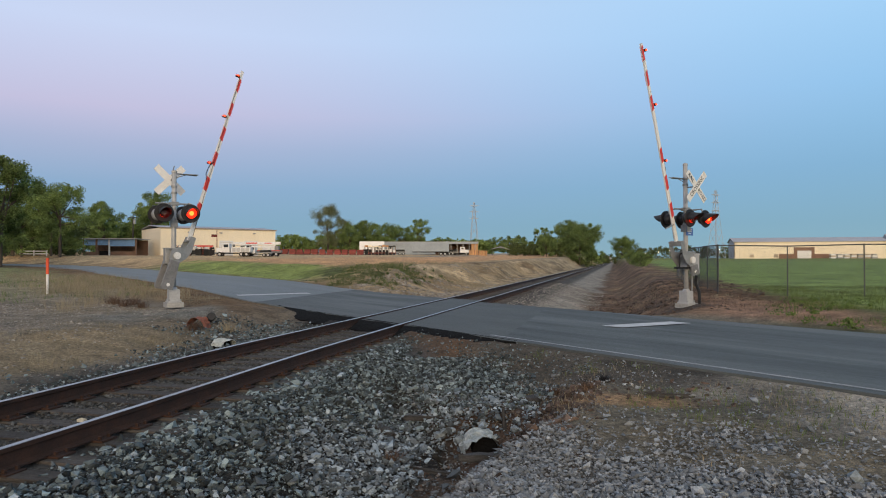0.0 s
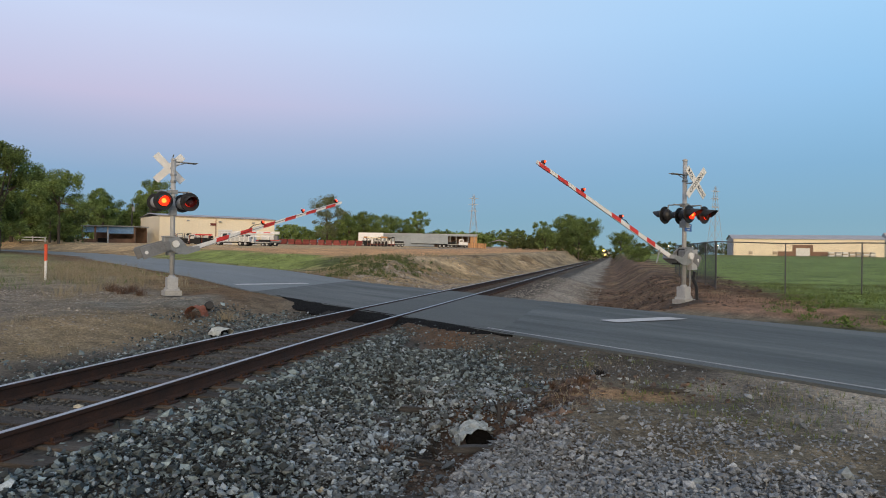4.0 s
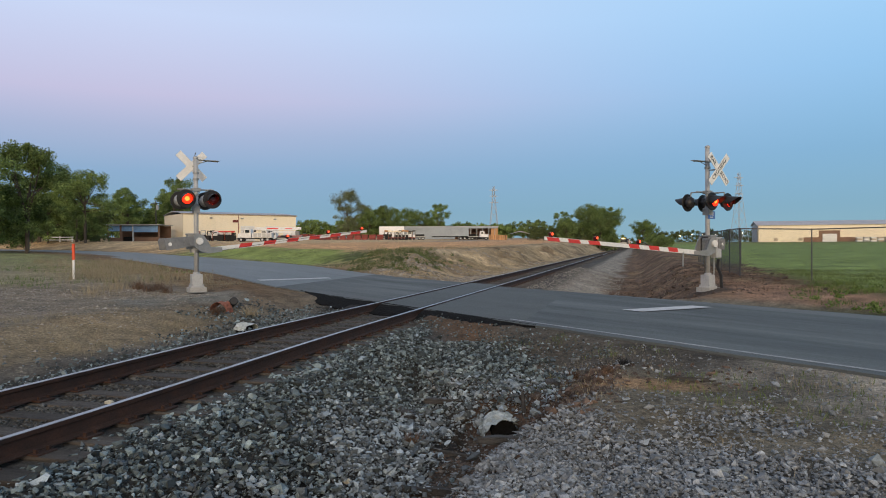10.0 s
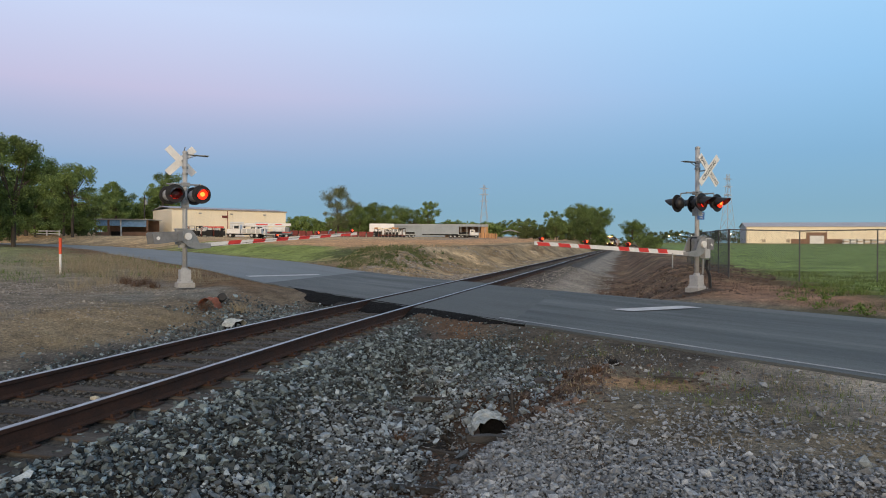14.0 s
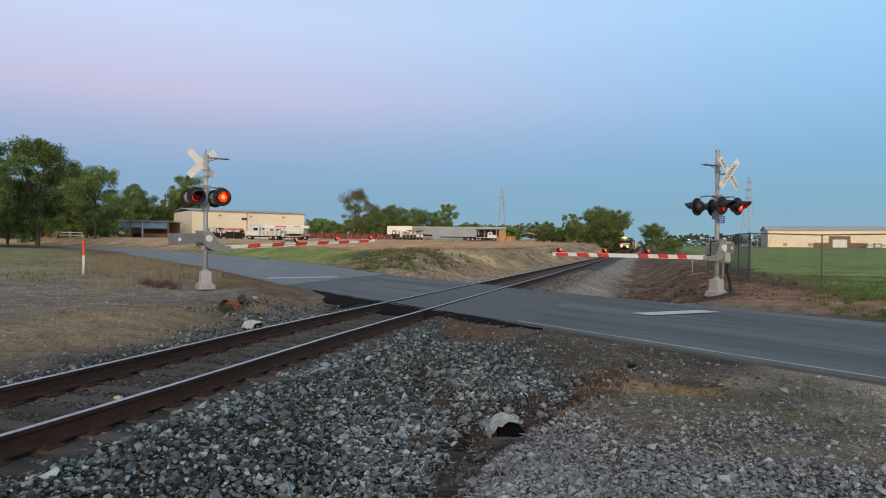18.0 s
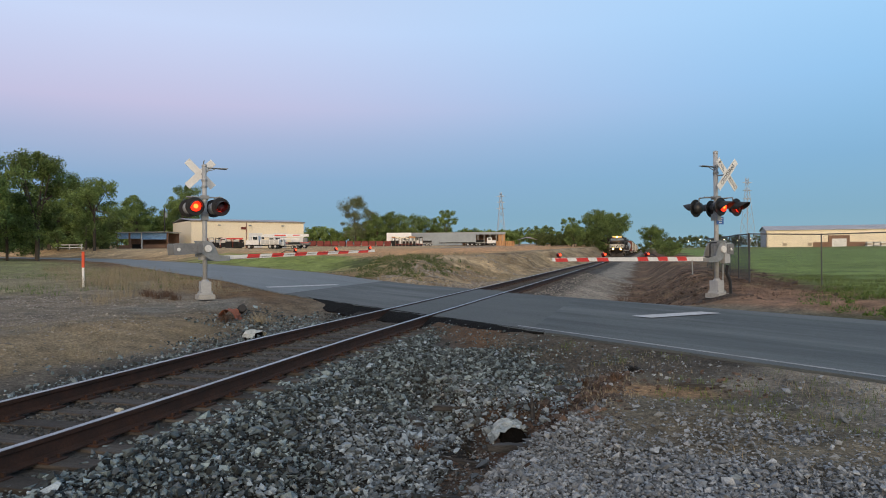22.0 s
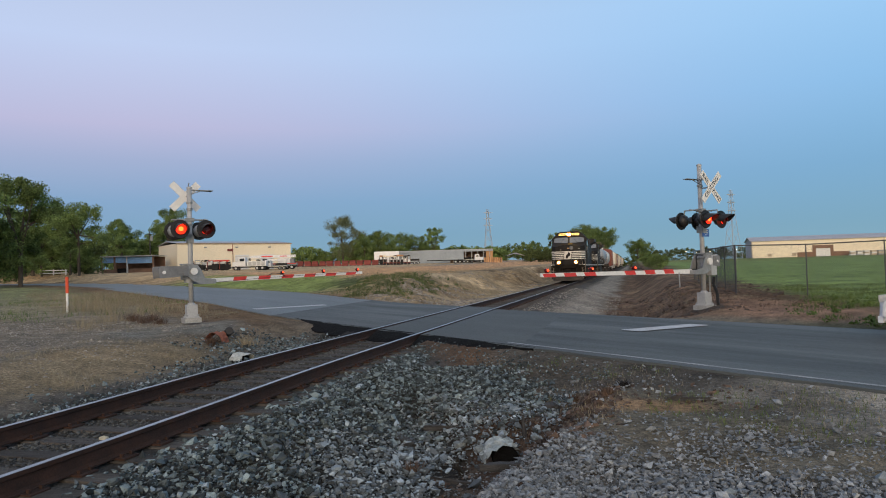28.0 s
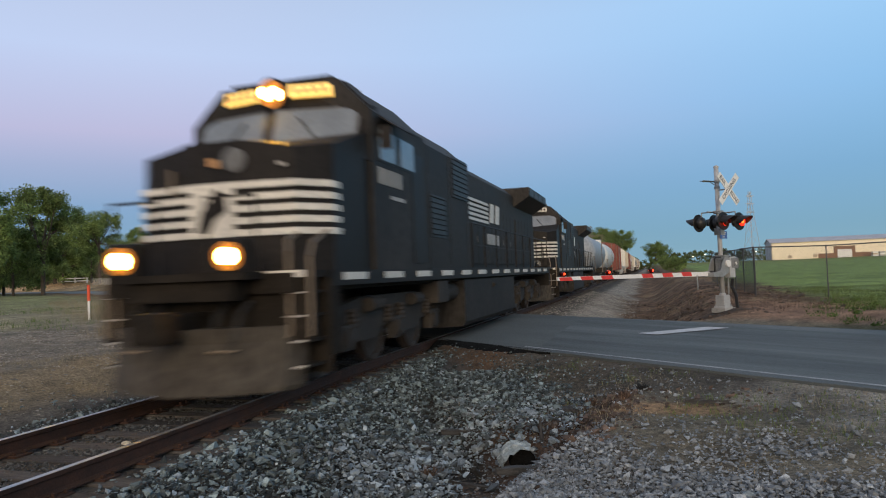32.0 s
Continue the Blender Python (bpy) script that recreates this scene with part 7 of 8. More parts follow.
def tree(seed, h, r, material, label, trunk=0.25, low=0.16, clumps=78, per=125, size=0.31):
    """A tapered trunk with limbs, and a crown of many leaves in uneven clumps."""
    rng = np.random.default_rng(seed)
    rr = random.Random(seed)
    t = thing("tree", None, label, "tree", "trees")
    b = B()
    k = h / 12
    top = (rr.uniform(-0.3, 0.3), rr.uniform(-0.3, 0.3), h * 0.62)
    pipe(b, [(0, 0, -0.4), (0.05, 0, h * 0.3)], trunk * k * 0.9, 9)
    tube(b, (0.05, 0, h * 0.28), top, trunk * k * 0.8, trunk * k * 0.3, 9)
    centres, radii = [], []
    for i in range(9):
        a = i * 2.4 + rr.uniform(-0.4, 0.4)
        z0 = h * rr.uniform(0.25, 0.55)
        z1 = h * rr.uniform(0.45, 0.9)
        rad = r * rr.uniform(0.45, 0.95) * (1.15 - 0.6 * abs(z1 / h - 0.55))
        tip = (math.cos(a) * rad, math.sin(a) * rad, z1)
        tube(b, (0.04, 0, z0), tip, trunk * k * 0.4, 0.04, 6)
        for j in range(3):
            centres.append([c + rr.uniform(-0.6, 0.6) * r * 0.3 for c in tip])
            radii.append(r * rr.uniform(0.18, 0.34))
    part("trunk", b, M_BARK, t)
    while len(centres) < clumps:
        a, z = rr.uniform(0, 6.283), rr.uniform(low, 1.0)
        prof = math.sin(math.pi * min(1, (z - low) / (1 - low) * 0.80 + 0.17)) ** 0.6
        rad = r * prof * rr.uniform(0.25, 0.98)
        centres.append((math.cos(a) * rad, math.sin(a) * rad, h * z * 0.95))
        radii.append(r * rr.uniform(0.13, 0.30))
    leaf_cloud("crown", rng, centres, radii, round(per * 1.8), size * 0.74, material, t)
    return t


TREES = [tree(1, 13.0, 4.2, M_LEAF, "broad green tree beside the road"), tree(2, 13.0, 3.9, M_LEAF, "tall full green tree at the roadside", clumps=85),
         tree(3, 12.0, 4.4, M_LEAF, "spreading green tree with a low crown", low=0.12, clumps=90), tree(4, 16.5, 6.0, M_LEAF_DRY, "tall thin-leaved pale tree behind the yard", clumps=95, per=100, size=0.36),
         tree(5, 12.0, 6.2, M_LEAF, "wide dark green tree with a rounded crown", low=0.08, clumps=95, per=100, size=0.38), tree(6, 2.6, 1.7, M_LEAF, "round green bush beside the track", trunk=0.2, low=0.02, clumps=60, per=60, size=0.16)]
SPOTS = [(1, -61.0, 63.2, 0.97), (0, -95.0, 98.1, 1.22), (2, -81.4, 93.9, 1.0), (1, -104.0, 131.0, 0.80), (0, -108.0, 134.0, 0.78), (4, -104.0, 145.4, 0.95), (0, -99.0, 140.5, 0.94),
         (2, -70.5, 66.5, 0.8), (4, -97.3, 98.8, 0.83), (1, -87.0, 98.0, 0.85), (4, -92.0, 97.0, 0.8),
         (0, -60.5, 54.0, 0.80), (2, -66.0, 58.0, 0.82), (4, -78.0, 72.0, 0.95), (4, -64.0, 62.0, 0.70),
         (3, -98.3, 240.8, 1.12), (4, -90.5, 243.0, 1.04), (2, -86.0, 246.0, 1.05), (4, -80.5, 250.0, 1.03), (4, -73.5, 256.0, 0.95), (0, -69.0, 260.0, 0.88), (2, -95.0, 249.0, 0.8),
         (4, -12.9, 192.5, 0.52), (4, -4.6, 204.0, 1.0), (2, -8.4, 210.0, 0.92), (0, -3.0, 214.0, 0.85), (4, -7.0, 222.0, 0.9),
         (4, 7.6, 240.0, 0.68), (2, 9.5, 246.0, 0.6), (0, -15.0, 205.0, 0.55),
         (5, 8.4, 89.3, 0.75), (5, 8.9, 96.0, 0.85), (5, 7.9, 104.0, 0.8), (5, 9.6, 112.0, 1.0), (5, 8.6, 125.0, 1.15)]
taken = set()
rq = random.Random(31)
for kind_, x, y, s in SPOTS:
    m = place(x, y, rq.uniform(0, 360)) @ Matrix.Diagonal((s, s, s, 1))
    if kind_ in taken:
        copy_thing(TREES[kind_], m)
    else:
        TREES[kind_].matrix_basis = m
        taken.add(kind_)


def thicket(name, seed, pts, label, size=0.9, per=42, dense=3.5, material=M_LEAF):
    """Far woods and hedges: countless leaves in clumps along a line. pts: x, y, height, width."""
    rng = np.random.default_rng(seed)
    cs, rd = [], []
    for (x0, y0, h0), (x1, y1, h1) in zip(pts, pts[1:]):
        n = max(6, int(math.hypot(x1 - x0, y1 - y0) * dense))
        for i in range(n):
            f = rng.uniform(0, 1)
            h = (h0 + (h1 - h0) * f) * (0.80 + 0.35 * abs(math.sin(f * 9.0 + seed)))
            x, y = x0 + (x1 - x0) * f + rng.normal(0, 1.5), y0 + (y1 - y0) * f + rng.normal(0, 2.0)
            cs.append((x, y, gz(x, y) + h * rng.uniform(0.08, 0.92)))
            rd.append(rng.uniform(0.9, 1.9))
    ob = leaf_cloud(name, rng, cs, rd, round(per * 1.35), size * 0.82, material, None, kind="stuff")
    return tagged(ob, label, "trees")


thicket("distant_hedge", 3, [(-136, 272, 7.0), (-100, 282, 6.5), (-60, 293, 6.0), (-48, 300, 5)], "dense green hedge of trees behind the yard", 0.75, 50, dense=9)
thicket("distant_woods", 4, [(-62, 346, 7), (-45, 350, 8), (-20, 358, 8), (-2, 362, 6)], "low dark woods behind the yard", dense=6)
thicket("distant_woods", 5, [(-2, 436, 6.5), (30, 446, 8.0), (60, 452, 7.0), (100, 462, 7.0), (150, 480, 8)], "low dark woods behind the green field", material=M_SCRUB)
thicket("undergrowth", 6, [(-118, 112, 5.5), (-104, 106, 5.0), (-95, 105, 5.5), (-88, 103.5, 4.5)], "dark shrubs beneath the roadside trees", 0.5, 110, 3.4, M_SCRUB)
thicket("undergrowth", 9, [(-84, 76, 5.0), (-74, 64, 5.0), (-68, 54, 4.5)], "dark shrubs beneath the roadside trees", 0.45, 110, 2.6, M_SCRUB)
thicket("undergrowth", 11, [(-175, 150, 8), (-150, 142, 8), (-128, 137, 7.5), (-112, 136, 7), (-103, 140, 6)], "dense woods behind the roadside trees", 0.7, 60, 5)
thicket("undergrowth", 8, [(-100, 140, 5), (-112, 150, 7), (-130, 165, 8)], "woods behind the warehouse")
thicket("undergrowth", 12, [(-26, 216, 3.6), (-15, 208, 3.4), (-8, 207, 3.2), (-2, 205, 2.6)], "dark shrubs beneath the trees beside the track", 0.5, 90, 3.4, M_SCRUB)
# the land closes in all round, behind the camera too
thicket("distant_woods", 7, [(-160, 120, 10), (-220, 0, 12), (-160, -180, 12), (0, -240, 12), (180, -180, 12), (260, 0, 12), (220, 250, 12), (150, 470, 9)], "dark woods closing the view all round", 1.9, 17, 1.2)

# ---- small things by the track ----
mk = thing("marker_post", place(-14.1, 20.5, 0), "thin white marker post with an orange-red top", "marker post")
part("post", box(B(), 0, 0, 0.34, 0.085, 0.03, 0.72, bevel=0.004), M_WHITE, mk)
part("sleeve", box(B(), 0, 0, 0.98, 0.10, 0.045, 0.58, bevel=0.006), M_ORANGE, mk, "orange-red reflective sleeve")


def crumpled(seed, sx, sy, sz, material, name, label, category, m, curl=0.8):
    """A crushed sheet: an open, creased shell with thickness."""
    rr = np.random.default_rng(seed)
    b = B()
    nu, nv = 13, 8
    grid = []
    for i in range(nu):
        row = []
        for j in range(nv):
            u_, v_ = i / (nu - 1), j / (nv - 1)
            a = radians(200) * (u_ - 0.5) * curl + math.pi / 2
            c = rr.normal(0, 0.028, 3)
            row.append(b.verts.new((math.cos(a) * sx / 2 + c[0] * sx, (v_ - 0.5) * sy * (1 - 0.25 * abs(u_ - 0.5)) + c[1] * sy, max(-0.02, math.sin(a) * sz) + c[2] * sz * 2)))
        grid.append(row)
    for i in range(nu - 1):
        for j in range(nv - 1):
            b.faces.new((grid[i][j], grid[i + 1][j], grid[i + 1][j + 1], grid[i][j + 1]))
    ex = bmesh.ops.extrude_face_region(b, geom=list(b.faces))
    for v in ex["geom"]:
        if isinstance(v, bmesh.types.BMVert):
            v.co *= 0.97
    bmesh.ops.recalc_face_normals(b, faces=list(b.faces))
    ob = part(name, b, material)
    ob.matrix_basis = m
    return tagged(ob, label, category)


bucket = crumpled(3, 0.42, 0.32, 0.22, M_PLASTIC, "torn_bucket", "crushed and torn white plastic bucket in the ditch", "litter", place(3.92, 7.45, 18, 0.04) @ pose(0, 0, 0.0, 8, -26, 0), 0.66)
# added black cup that paints the shade in the bucket's mouth
part("bucket_inside", lathe(B(), [(0.14, 0.11), (0.135, -0.05), (0.02, -0.14)], Matrix.Translation((0.04, 0, 0.05)) @ Matrix.Rotation(radians(90), 4, "X"), 14), M_TAR_AND_SHADE, bucket, "black insert painted as the shaded hollow")
scrap = crumpled(8, 0.34, 0.46, 0.15, M_PLASTIC, "plastic_scrap", "torn white plastic pail beside the rail", "litter", place(-2.02, 12.1, 242, 0.05), 0.85)
# added black cup for the shade inside the pail
part("pail_inside", lathe(B(), [(0.13, 0.20), (0.12, -0.05), (0.02, -0.2)], Matrix.Translation((0, 0, 0.02)) @ Matrix.Rotation(radians(90), 4, "X"), 12), M_TAR_AND_SHADE, scrap, "black insert painted as the shaded hollow")
crumpled(5, 0.42, 0.46, 0.22, M_CANRUST, "rusty_can", "rusty red crushed steel drum piece", "litter", place(-4.15, 14.5, 10, 0.0), 1.0)
cul = thing("drain_pipe", place(-4.25, 15.1, 40, 0.10), "short black corrugated drain pipe end", "pipe")
bp_ = B()
for k in range(6):
    lathe(bp_, [(0.085, k * 0.07), (0.10, k * 0.07 + 0.015), (0.10, k * 0.07 + 0.045), (0.085, k * 0.07 + 0.06)], Matrix.Rotation(radians(78), 4, "X"), 16)
part("corrugated_tube", bp_, M_BLACK, cul)


def plank(x, y, length, w, h, yaw, tilt, label):
    b = box(B(), 0, 0, h / 2, length, w, h, bevel=0.006)
    rr = random.Random(int(x * 100))
    bmesh.ops.subdivide_edges(b, edges=[e for e in b.edges if abs(e.verts[0].co.x - e.verts[1].co.x) > length * 0.5], cuts=5)
    for v in b.verts:
        k = abs(v.co.x) / length
        v.co.x += rr.uniform(-0.06, 0.06) * length * (1 if k > 0.4 else 0.2)
        v.co.y = v.co.y * (1.1 - 0.9 * k) + 0.12 * w * math.sin(v.co.x * 14 + x * 9) + rr.uniform(-0.1, 0.1) * w
        v.co.z += rr.uniform(-0.012, 0.012)
    ob = part("wood_splinter", b, M_OLDWOOD)
    ob.matrix_basis = place(x, y, yaw, 0.01) @ pose(0, 0, 0, 0, tilt, 0)
    tagged(ob, label, "wood debris", "wood debris")


plank(2.78, 6.9, 0.45, 0.09, 0.035, -42, 8, "pale split tie splinter on the stones")
plank(2.55, 7.9, 0.75, 0.13, 0.05, -40, 10, "grey broken tie piece on the stones")
plank(3.3, 8.9, 0.5, 0.08, 0.04, 20, 0, "grey wood splinter on the stones")
plank(4.38, 5.40, 0.55, 0.09, 0.05, 35, 4, "dark rotten wood piece in the ditch")
plank(3.5, 7.3, 0.34, 0.06, 0.03, 70, 40, "dark broken wood beside the bucket")
plank(3.62, 5.7, 0.45, 0.08, 0.05, 12, 3, "dark stick at the foot of the ballast")
plank(3.4, 7.55, 0.32, 0.05, 0.03, 100, 45, "grey split wood leaning by the bucket")
plank(3.48, 6.95, 0.42, 0.035, 0.03, -8, 3, "thin dark stick lying before the bucket")
plank(4.12, 7.72, 0.34, 0.045, 0.04, 100, -62, "dark broken stake standing beside the bucket")
plank(5.9, 8.05, 0.5, 0.04, 0.03, 12, 2, "thin pale twig on the dirt")
plank(3.1, 8.3, 0.6, 0.08, 0.05, 30, 5, "grey tie splinter among the stones")
plank(5.3, 27.5, 2.0, 0.25, 0.12, 25, 3, "fallen grey timber in the ditch")
plank(4.9, 26.8, 1.4, 0.2, 0.12, -15, 3, "broken timber in the ditch")


def boulder(x, y, s, material, label, seed):
    rr = np.random.default_rng(seed)
    b = B()
    bmesh.ops.create_icosphere(b, subdivisions=1, radius=s / 2)
    for v in b.verts:
        k = 1 + 0.16 * math.sin(v.co.x * 37 / s * 0.2 + seed) + rr.normal(0, 0.17)
        v.co *= k
        v.co.z *= 0.7
    ob = part("rock", b, material)
    ob.matrix_basis = place(x, y, seed * 40, s * 0.18)
    tagged(ob, label, "rock", "loose rocks")


M_PALEROCK = mat("pale_limestone", (0.42, 0.38, 0.28), (0.55, 0.5, 0.38), 8, 0.9, 0.3)
M_BLUEROCK = mat("blue_grey_rock", (0.16, 0.19, 0.20), (0.27, 0.31, 0.32), 8, 0.9, 0.3)
boulder(2.93, 5.6, 0.10, M_PALEROCK, "pale cream stone among the ballast", 3)
boulder(3.62, 5.05, 0.14, M_BLUEROCK, "large blue-grey ballast stone", 4)
boulder(3.55, 4.85, 0.10, M_BLUEROCK, "blue-grey ballast stone by the ditch", 5)
boulder(5.99, 4.8, 0.07, M_PALEROCK, "pale stone on the gravel", 6)
boulder(5.9, 4.95, 0.09, M_BLUEROCK, "blue-grey stone on the gravel", 7)
boulder(7.6, 5.2, 0.12, M_BLUEROCK, "flat grey stone on the gravel", 8)
boulder(6.9, 5.3, 0.13, M_BLUEROCK, "flat blue-grey stone on the gravel", 9)
boulder(3.62, 7.75, 0.15, M_BLUEROCK, "angular grey stone above the bucket", 13)
boulder(3.86, 7.85, 0.13, M_BLUEROCK, "angular grey stone at the ditch head", 14)
boulder(4.25, 7.6, 0.14, M_BLUEROCK, "blue-grey stone beside the stake", 15)
boulder(4.35, 8.55, 0.24, M_OLDWOOD, "large dull brown boulder in the dirt", 16)
boulder(3.35, 7.9, 0.16, M_BLUEROCK, "grey rock beside the bucket", 10)
boulder(-1.1, 5.3, 0.11, M_BLUEROCK, "grey stone on the far side rail bed", 11)
boulder(0.1, 6.0, 0.10, M_PALEROCK, "pale stone between the rails", 12)

# ---- grasses and weeds ----
rg = np.random.default_rng(77)


def tufts(name, n_tufts, per, x0, x1, y0, y1, h, material, label, keep=None, spread=0.09, width=0.006, lean=0.35):
    c = strewn(rg, n_tufts, x0, x1, y0, y1, keep)
    p = np.repeat(c, per, 0)
    p[:, 0] += rg.normal(0, spread, len(p))
    p[:, 1] += rg.normal(0, spread, len(p))
    p[:, 2] = height(p[:, 0], p[:, 1]) - 0.01
    hh = h * rg.uniform(0.4, 1.3, len(p))
    blades(name, p, hh, width * rg.uniform(0.7, 1.5, len(p)), material, len(p), label, "grass", lean)


patch = lambda s, a, b, seed: (lambda x, y, r: vnoise(x, y, s, seed) > a + (b - a) * r.uniform(0, 1, len(x)))
tufts("dry_grass", 1500, 9, -6.5, -2.9, 4, 13, 0.07, M_DRYGRASS, "short dry straw along the trackside", patch(1.2, -0.5, 0.6, 51))
tufts("dry_grass", 5200, 12, -32, -7, 14, 30, 0.09, M_DRYGRASS, "dry grass on the verge", lambda x, y, r: (NX * x + NY * y < 10.3) & (vnoise(x, y, 2.0, 52) > -0.1) & (NX * x + NY * y - 3.5 > 6 * r.uniform(0, 1, len(x)) ** 0.8), 0.18, 0.008)
tufts("tall_dry_grass", 1900, 24, -34, -8.5, 15, 36, 0.40, M_DRYGRASS, "tall wispy dry grass beside the road", lambda x, y, r: (NX * x + NY * y < 9.6) & (vnoise(x, y, 1.6, 63) > -0.1) & (NX * x + NY * y > 5.2), 0.24, 0.009)
tufts("green_grass", 1500, 10, -40, -11, 10, 36, 0.2, M_GRASS, "green grass mixed into the verge", lambda x, y, r: (NX * x + NY * y < 10.5) & (vnoise(x, y, 3.0, 53) > -0.1), 0.15, 0.012)
tufts("verge_grass", 1600, 8, 2.5, 12, 3, 12.5, 0.06, M_DRYGRASS, "sparse dry grass by the road edge", lambda x, y, r: (NX * x + NY * y > 7.6) & (vnoise(x, y, 1.2, 54) > -0.1))
tufts("verge_weeds", 900, 9, 3, 10, 6, 12.5, 0.07, M_GRASS, "small green weeds by the road edge", lambda x, y, r: (NX * x + NY * y > 9.0) & (vnoise(x, y, 1.0, 55) > 0.0))
tufts("brown_weeds", 1000, 12, 4.6, 11, 19, 34, 0.055, M_REDWEED, "russet dead weeds on the bank", lambda x, y, r: (vnoise(x, y, 1.6, 56) > -0.45) & (np.hypot(x - 7.35, y - 21.6) > 0.7), 0.14, 0.012)
tufts("bank_straw", 800, 9, 4.6, 10, 23, 60, 0.09, M_DRYGRASS, "pale straw on the bank", lambda x, y, r: (vnoise(x, y, 1.6, 57) > 0.1) & (np.hypot(x - 7.35, y - 21.6) > 0.7), 0.14, 0.010)
tufts("field_edge_grass", 3600, 10, 8, 22, 10, 34, 0.11, M_GRASS, "green grass at the field edge", lambda x, y, r: (vnoise(x, y, 2.0, 58) > -0.4) & (NX * x + NY * y > 18.2 + 0.9 * r.uniform(0, 1, len(x)) - 0) & (x > 10.4 + 2 * vnoise(x, y, 2.5, 59)), 0.16, 0.012)
tufts("field_bank_grass", 900, 9, -30, -8, 24, 58, 0.09, M_GRASS, "green grass strip beyond the road", lambda x, y, r: (vnoise(x, y, 3.0, 60) > -0.3) & (NX * x + NY * y < 24), 0.2, 0.018)
tufts("bank_dry_grass", 1800, 9, -12, -3.2, 24, 60, 0.25, M_DRYGRASS, "dry grass on the field bank", patch(2.0, -0.4, 0.4, 61), 0.18, 0.016)
rb = np.random.default_rng(66)
cs_ = strewn(rb, 420, -10.5, -5.4, 32.5, 46, lambda x, y, r: vnoise(x, y, 1.6, 64) > -0.35, 0.02)
scrub = leaf_cloud("bank_scrub", rb, cs_, rb.uniform(0.10, 0.34, len(cs_)), 60, 0.075, M_SCRUB, None, kind="stuff")
tagged(scrub, "low dark green scrub on the field bank", "shrubs")
cs_ = np.concatenate([strewn(rb, 260, 9.6, 15.5, 13.5, 27, lambda x, y, r: (NX * x + NY * y < 25) & (NX * x + NY * y > 18.6) & (vnoise(x, y, 1.3, 65) > 0.0) & (x > 9.6 + 0.10 * (y - 16)), 0.02), strewn(rb, 60, 8.2, 11.5, 14.5, 22, lambda x, y, r: NX * x + NY * y < 19.4, 0.0)])
weeds = leaf_cloud("field_edge_weeds", rb, cs_, rb.uniform(0.10, 0.30, len(cs_)), 80, 0.06, M_WEED, None, kind="stuff")
tagged(weeds, "rank dark green weeds between the road and the field", "weeds")
tufts("ditch_weeds", 40, 10, 3.0, 4.8, 4.5, 9.5, 0.05, M_REDWEED, "small russet weeds in the ditch", patch(0.6, 0.0, 0.4, 62), 0.05)


def weed(x, y, s, material, label):
    c = np.tile(np.array([[x, y, gz(x, y)]]), (90, 1))
    c[:, 0] += rg.normal(0, s * 0.25, 90)
    c[:, 1] += rg.normal(0, s * 0.25, 90)
    ob = blades("weed_clump", c, s * rg.uniform(0.4, 1.0, 90), 0.012 * rg.uniform(0.6, 1.4, 90), material, int(x * 50 + 900), label, "weed", 0.6)


weed(3.05, 7.0, 0.16, M_REDWEED, "rusty red dead weed in the stones")
weed(4.6, 8.6, 0.15, M_REDWEED, "dark dried weed clump")
weed(5.2, 8.8, 0.13, M_BLACK, "blackened weed clump")
weed(5.0, 8.2, 0.13, M_REDWEED, "russet weed clump")
weed(-3.9, 13.9, 0.3, M_REDWEED, "dry brown weed by the signal")
weed(-3.4, 14.6, 0.35, M_DRYGRASS, "dry straw clump by the drain pipe")
for dx, dy in ((0, 0), (-0.5, 0.3), (-0.9, 0.1), (-1.4, 0.5), (-0.4, -0.2)):
    weed(-7.6 + dx, 17.0 + dy, 0.30, M_REDWEED, "low brown weed clump beside the signal base")

# ---- the car that comes up to the gate ----


def car():
    t = thing("car", pose(12, 14, 0), "white car waiting at the lowered gate", "car")
    prof = [(0.0, 0.32), (0.02, 0.62), (0.18, 0.80), (1.05, 0.95), (1.85, 1.42), (3.2, 1.46), (4.05, 1.05), (4.55, 0.98), (4.6, 0.4), (4.4, 0.26), (0.15, 0.24)]
    b = prism(B(), prof, "y", -0.86, 0.86)
    bmesh.ops.bevel(b, geom=[e for e in b.edges if abs(e.verts[0].co.y - e.verts[1].co.y) < 0.01], offset=0.09, segments=3, affect="EDGES")
    part("body", b, M_WHITEPAINT, t, smooth=False)
    part("windscreen", prism(B(), [(1.12, 1.0), (1.80, 1.40), (1.83, 1.37), (1.17, 0.97)], "y", -0.66, 0.66), M_GLASS, t)
    for sy in (-1, 1):
        part("side_window", box(B(), 2.5, sy * 0.863, 1.20, 1.5, 0.01, 0.30), M_GLASS, t)
        part("headlight", box(B(), 0.07, sy * 0.62, 0.66, 0.14, 0.34, 0.13, bevel=0.03), M_STRIPE, t, "clear headlight")
        for x in (0.85, 3.65):
            lay = Matrix.Translation((x, sy * 0.76, 0.32)) @ Matrix.Rotation(radians(90), 4, "X")
            w = part("wheel", lathe(B(), [(0.1, -0.11), (0.30, -0.11), (0.32, -0.06), (0.32, 0.06), (0.30, 0.11), (0.1, 0.11)], lay, 18), M_TYRE, t)
            part("rim", lathe(B(), [(0.2, -0.115), (0.2, 0.115)], lay, 14), M_ALU, w)
    part("grille", box(B(), 0.0, 0, 0.45, 0.05, 1.0, 0.18), M_BLACK, t)
    part("bumper", box(B(), 0.03, 0, 0.30, 0.1, 1.6, 0.12, bevel=0.02), M_WHITEPAINT, t)
    return t


CAR = car()


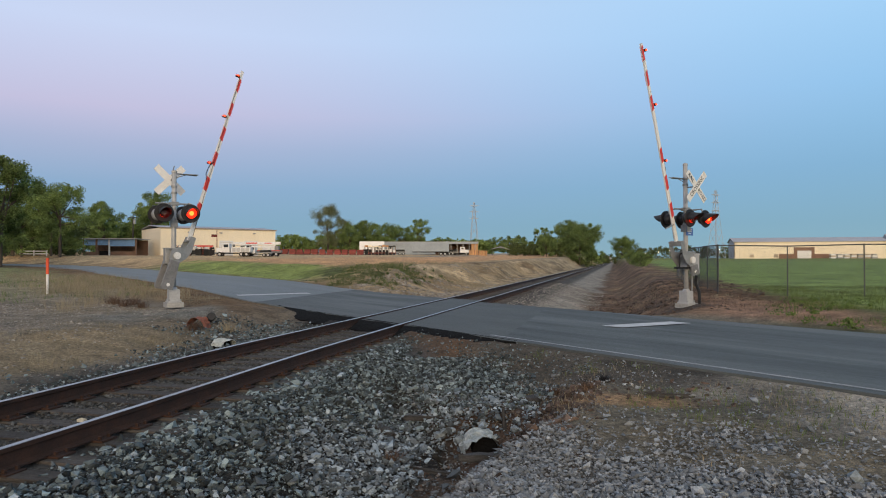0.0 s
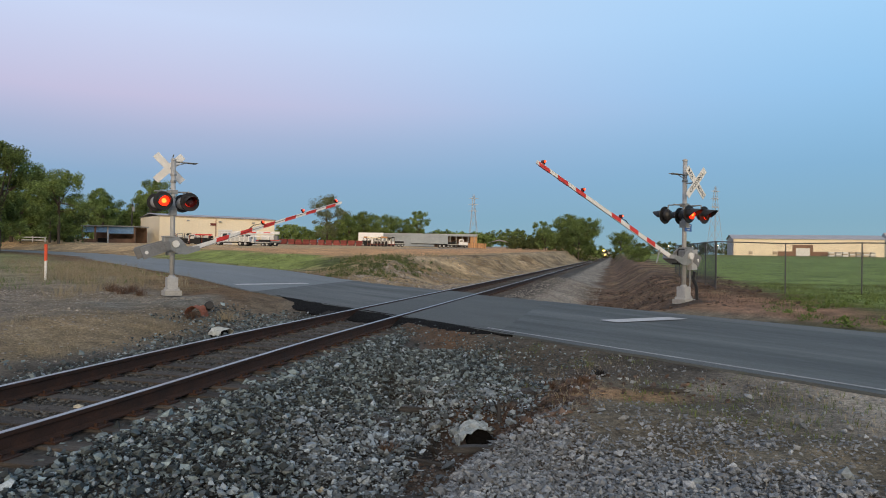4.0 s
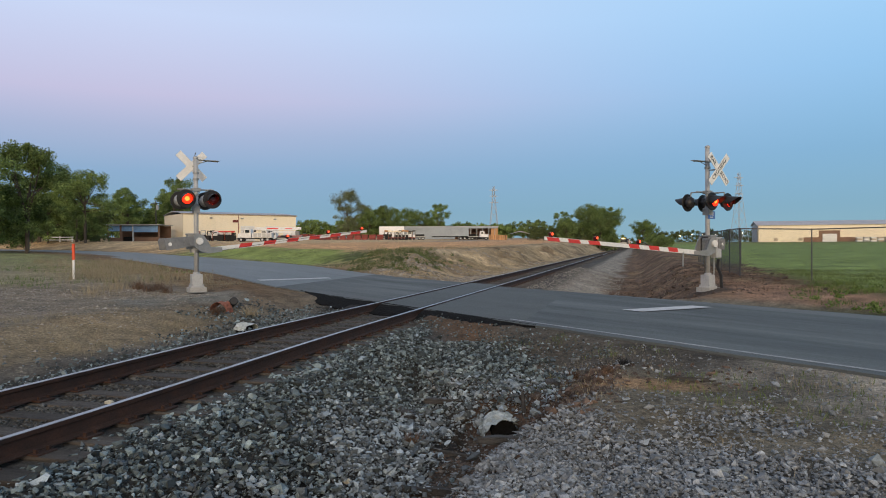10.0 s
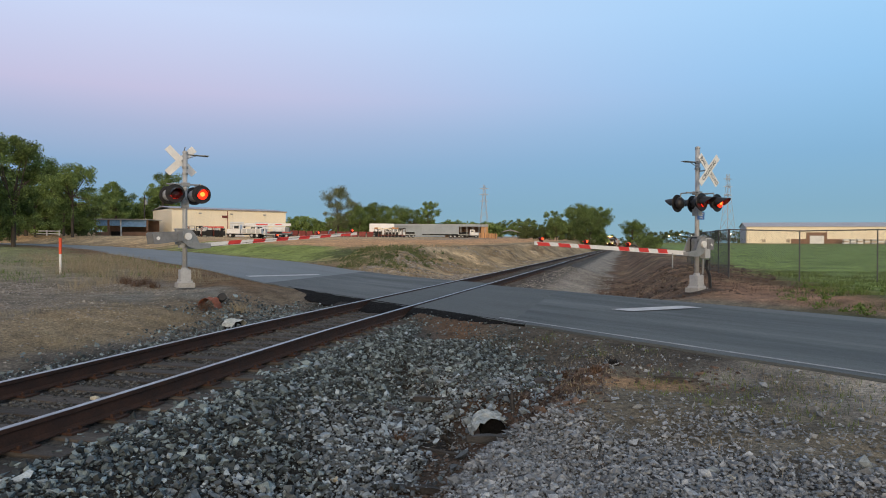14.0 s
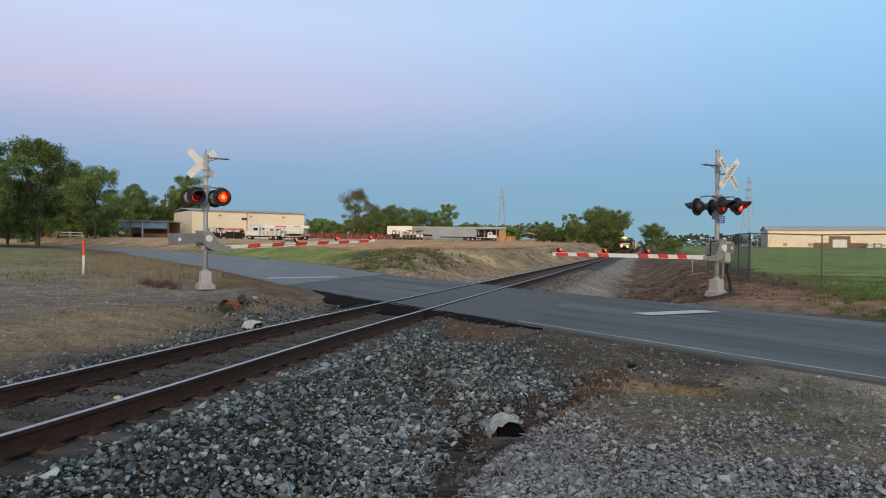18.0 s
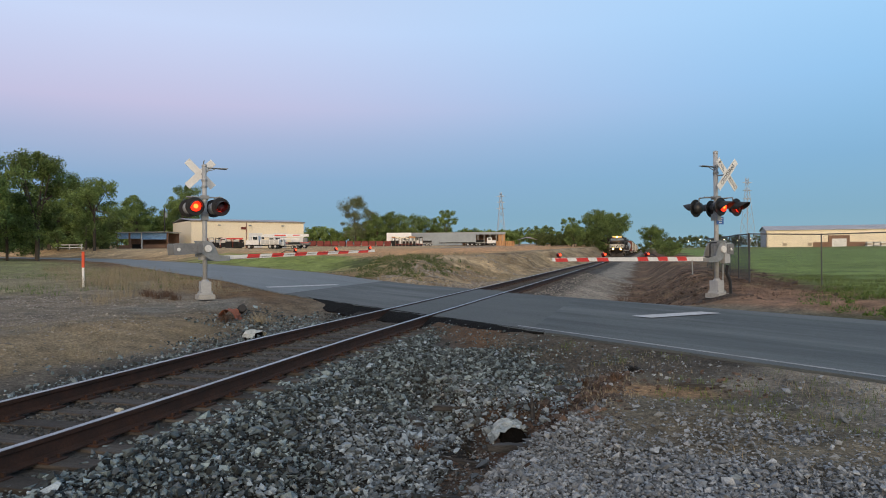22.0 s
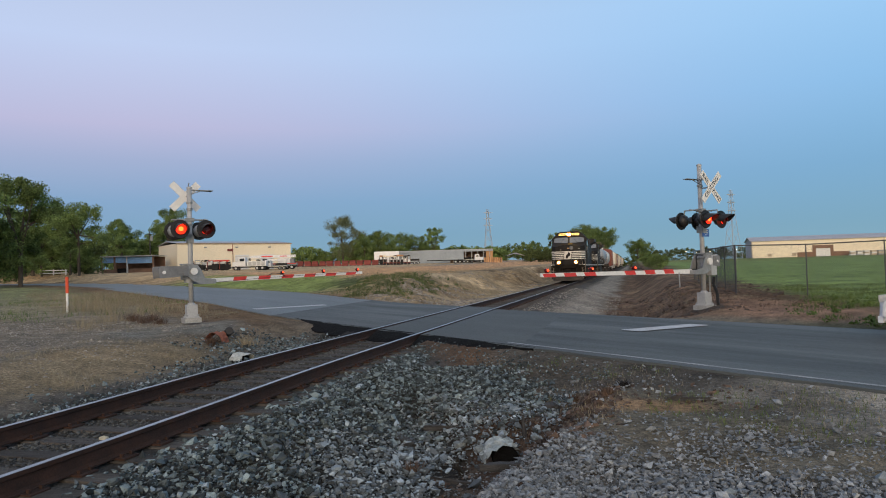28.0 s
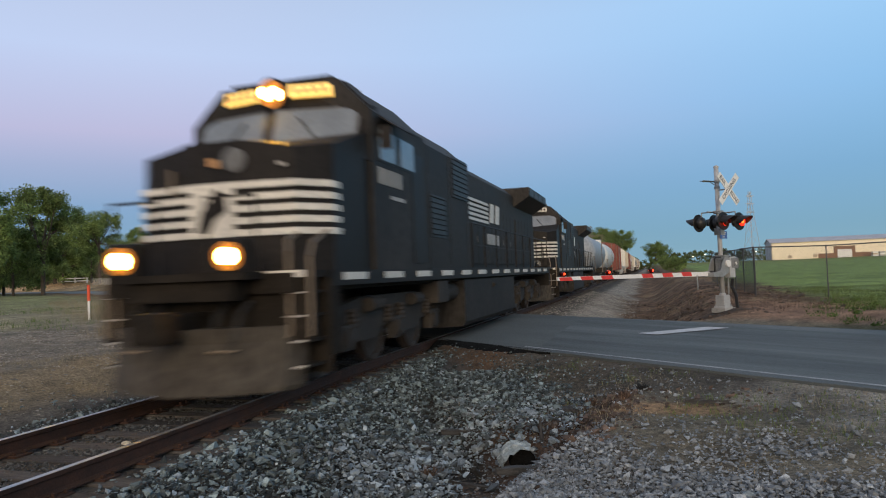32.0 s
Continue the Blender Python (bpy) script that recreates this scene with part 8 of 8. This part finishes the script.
# ---- what moves: the train, the two gate arms, the flashing bulbs, the waiting car ----
TRAIN_ROWS = [(0, 447.0), (10, 311.6), (19, 189.4), (23, 134.4), (25, 105.6), (28, 63.6), (29, 50.1), (30, 36.65), (30.5, 29.8), (31, 23.0), (31.5, 16.1), (32, 9.35)]
ARM_L_ROWS = [(0, 72.0), (0.5, 63.0), (1, 54.6), (1.5, 46.4), (2, 38.6), (2.5, 32.1), (3, 26.4), (3.5, 21.4), (4.5, 13.6), (5.5, 9.0), (6, 7.8), (7, 7.0), (9, 6.2), (13, 4.4), (20, 2.0), (30, 0.6), (32, 0.5)]
ARM_R_ROWS = [(0, 74.1), (0.5, 66.7), (1, 58.9), (1.5, 51.4), (2, 44.2), (2.5, 37.9), (3, 32.3), (3.5, 27.2), (4.5, 19.5), (5.5, 14.2), (6, 12.4), (7, 8.4), (8, 5.8), (9, 4.4), (13, 2.6), (20, 0.3), (32, 0.3)]


def arm_pose(direction, tilt, z):
    turn = math.degrees(math.atan2(direction[1], direction[0])) - TURN
    return pose(0, 0, z, 0, -tilt, turn)


def motions():
    for ob, back in TRAIN:
        walk(ob, [(t, pose(0, y - 2.9 + back, 0)) for t, y in TRAIN_ROWS])
    walk(ARM_L, [(t, arm_pose((0.53, 0.848), a, 1.40)) for t, a in ARM_L_ROWS])
    walk(ARM_R, [(t, arm_pose((-0.65, -0.76), a, 1.37)) for t, a in ARM_R_ROWS])
    # the lead locomotive's wheels roll with it
    for ws in TRAIN[0][0].children:
        if ws.name.startswith("wheelset"):
            y0, z0 = ws.location.y, ws.location.z
            rows, way, f = [], np.interp(np.arange(0, 961) / 30, [r[0] for r in TRAIN_ROWS], [r[1] for r in TRAIN_ROWS]), 0
            for f in range(961):
                rows.append((f / 30, pose(0, y0, z0, math.degrees((way[0] - way[f]) / 0.53), 0, 0)))
            walk(ws, rows)
    # the car rolls up along the far lane and stops
    nose = (10.00, 14.357)
    walk(CAR, [(t, pose(nose[0] + UX * d, nose[1] + UY * d, -0.01, 0, 0, TURN)) for t, d in ((0, 60.0), (14, 40.0), (20, 13.0), (22, 3.6), (22.6, 1.3), (23, 0.45), (23.5, 0.05), (24, 0.0), (25.5, 0.0), (32, 0.0))])
    # the lamps of a pair flash in turn: each bulb turns its lit face to the lens for 0.6 s
    for pair in (BULB_L, BULB_R):
        for k, bulb in enumerate(pair):
            a = 180 if k == 0 else 0
            rows = [(0, pose(0.085, 0, 0, 0, 0, a))]
            t = 0.0667
            while t < 31.9:
                for j in (1, 2, 3):
                    rows.append((t + (j - 2) / 30, pose(0.085, 0, 0, 0, 0, a + 60 * j)))
                a += 180
                rows.append((t + 0.5, pose(0.085, 0, 0, 0, 0, a)))
                t += 0.6
            rows = [r for r in rows if r[0] <= 32.0] + [(32.0, pose(0.085, 0, 0, 0, 0, a))]
            walk(bulb, rows)


motions()
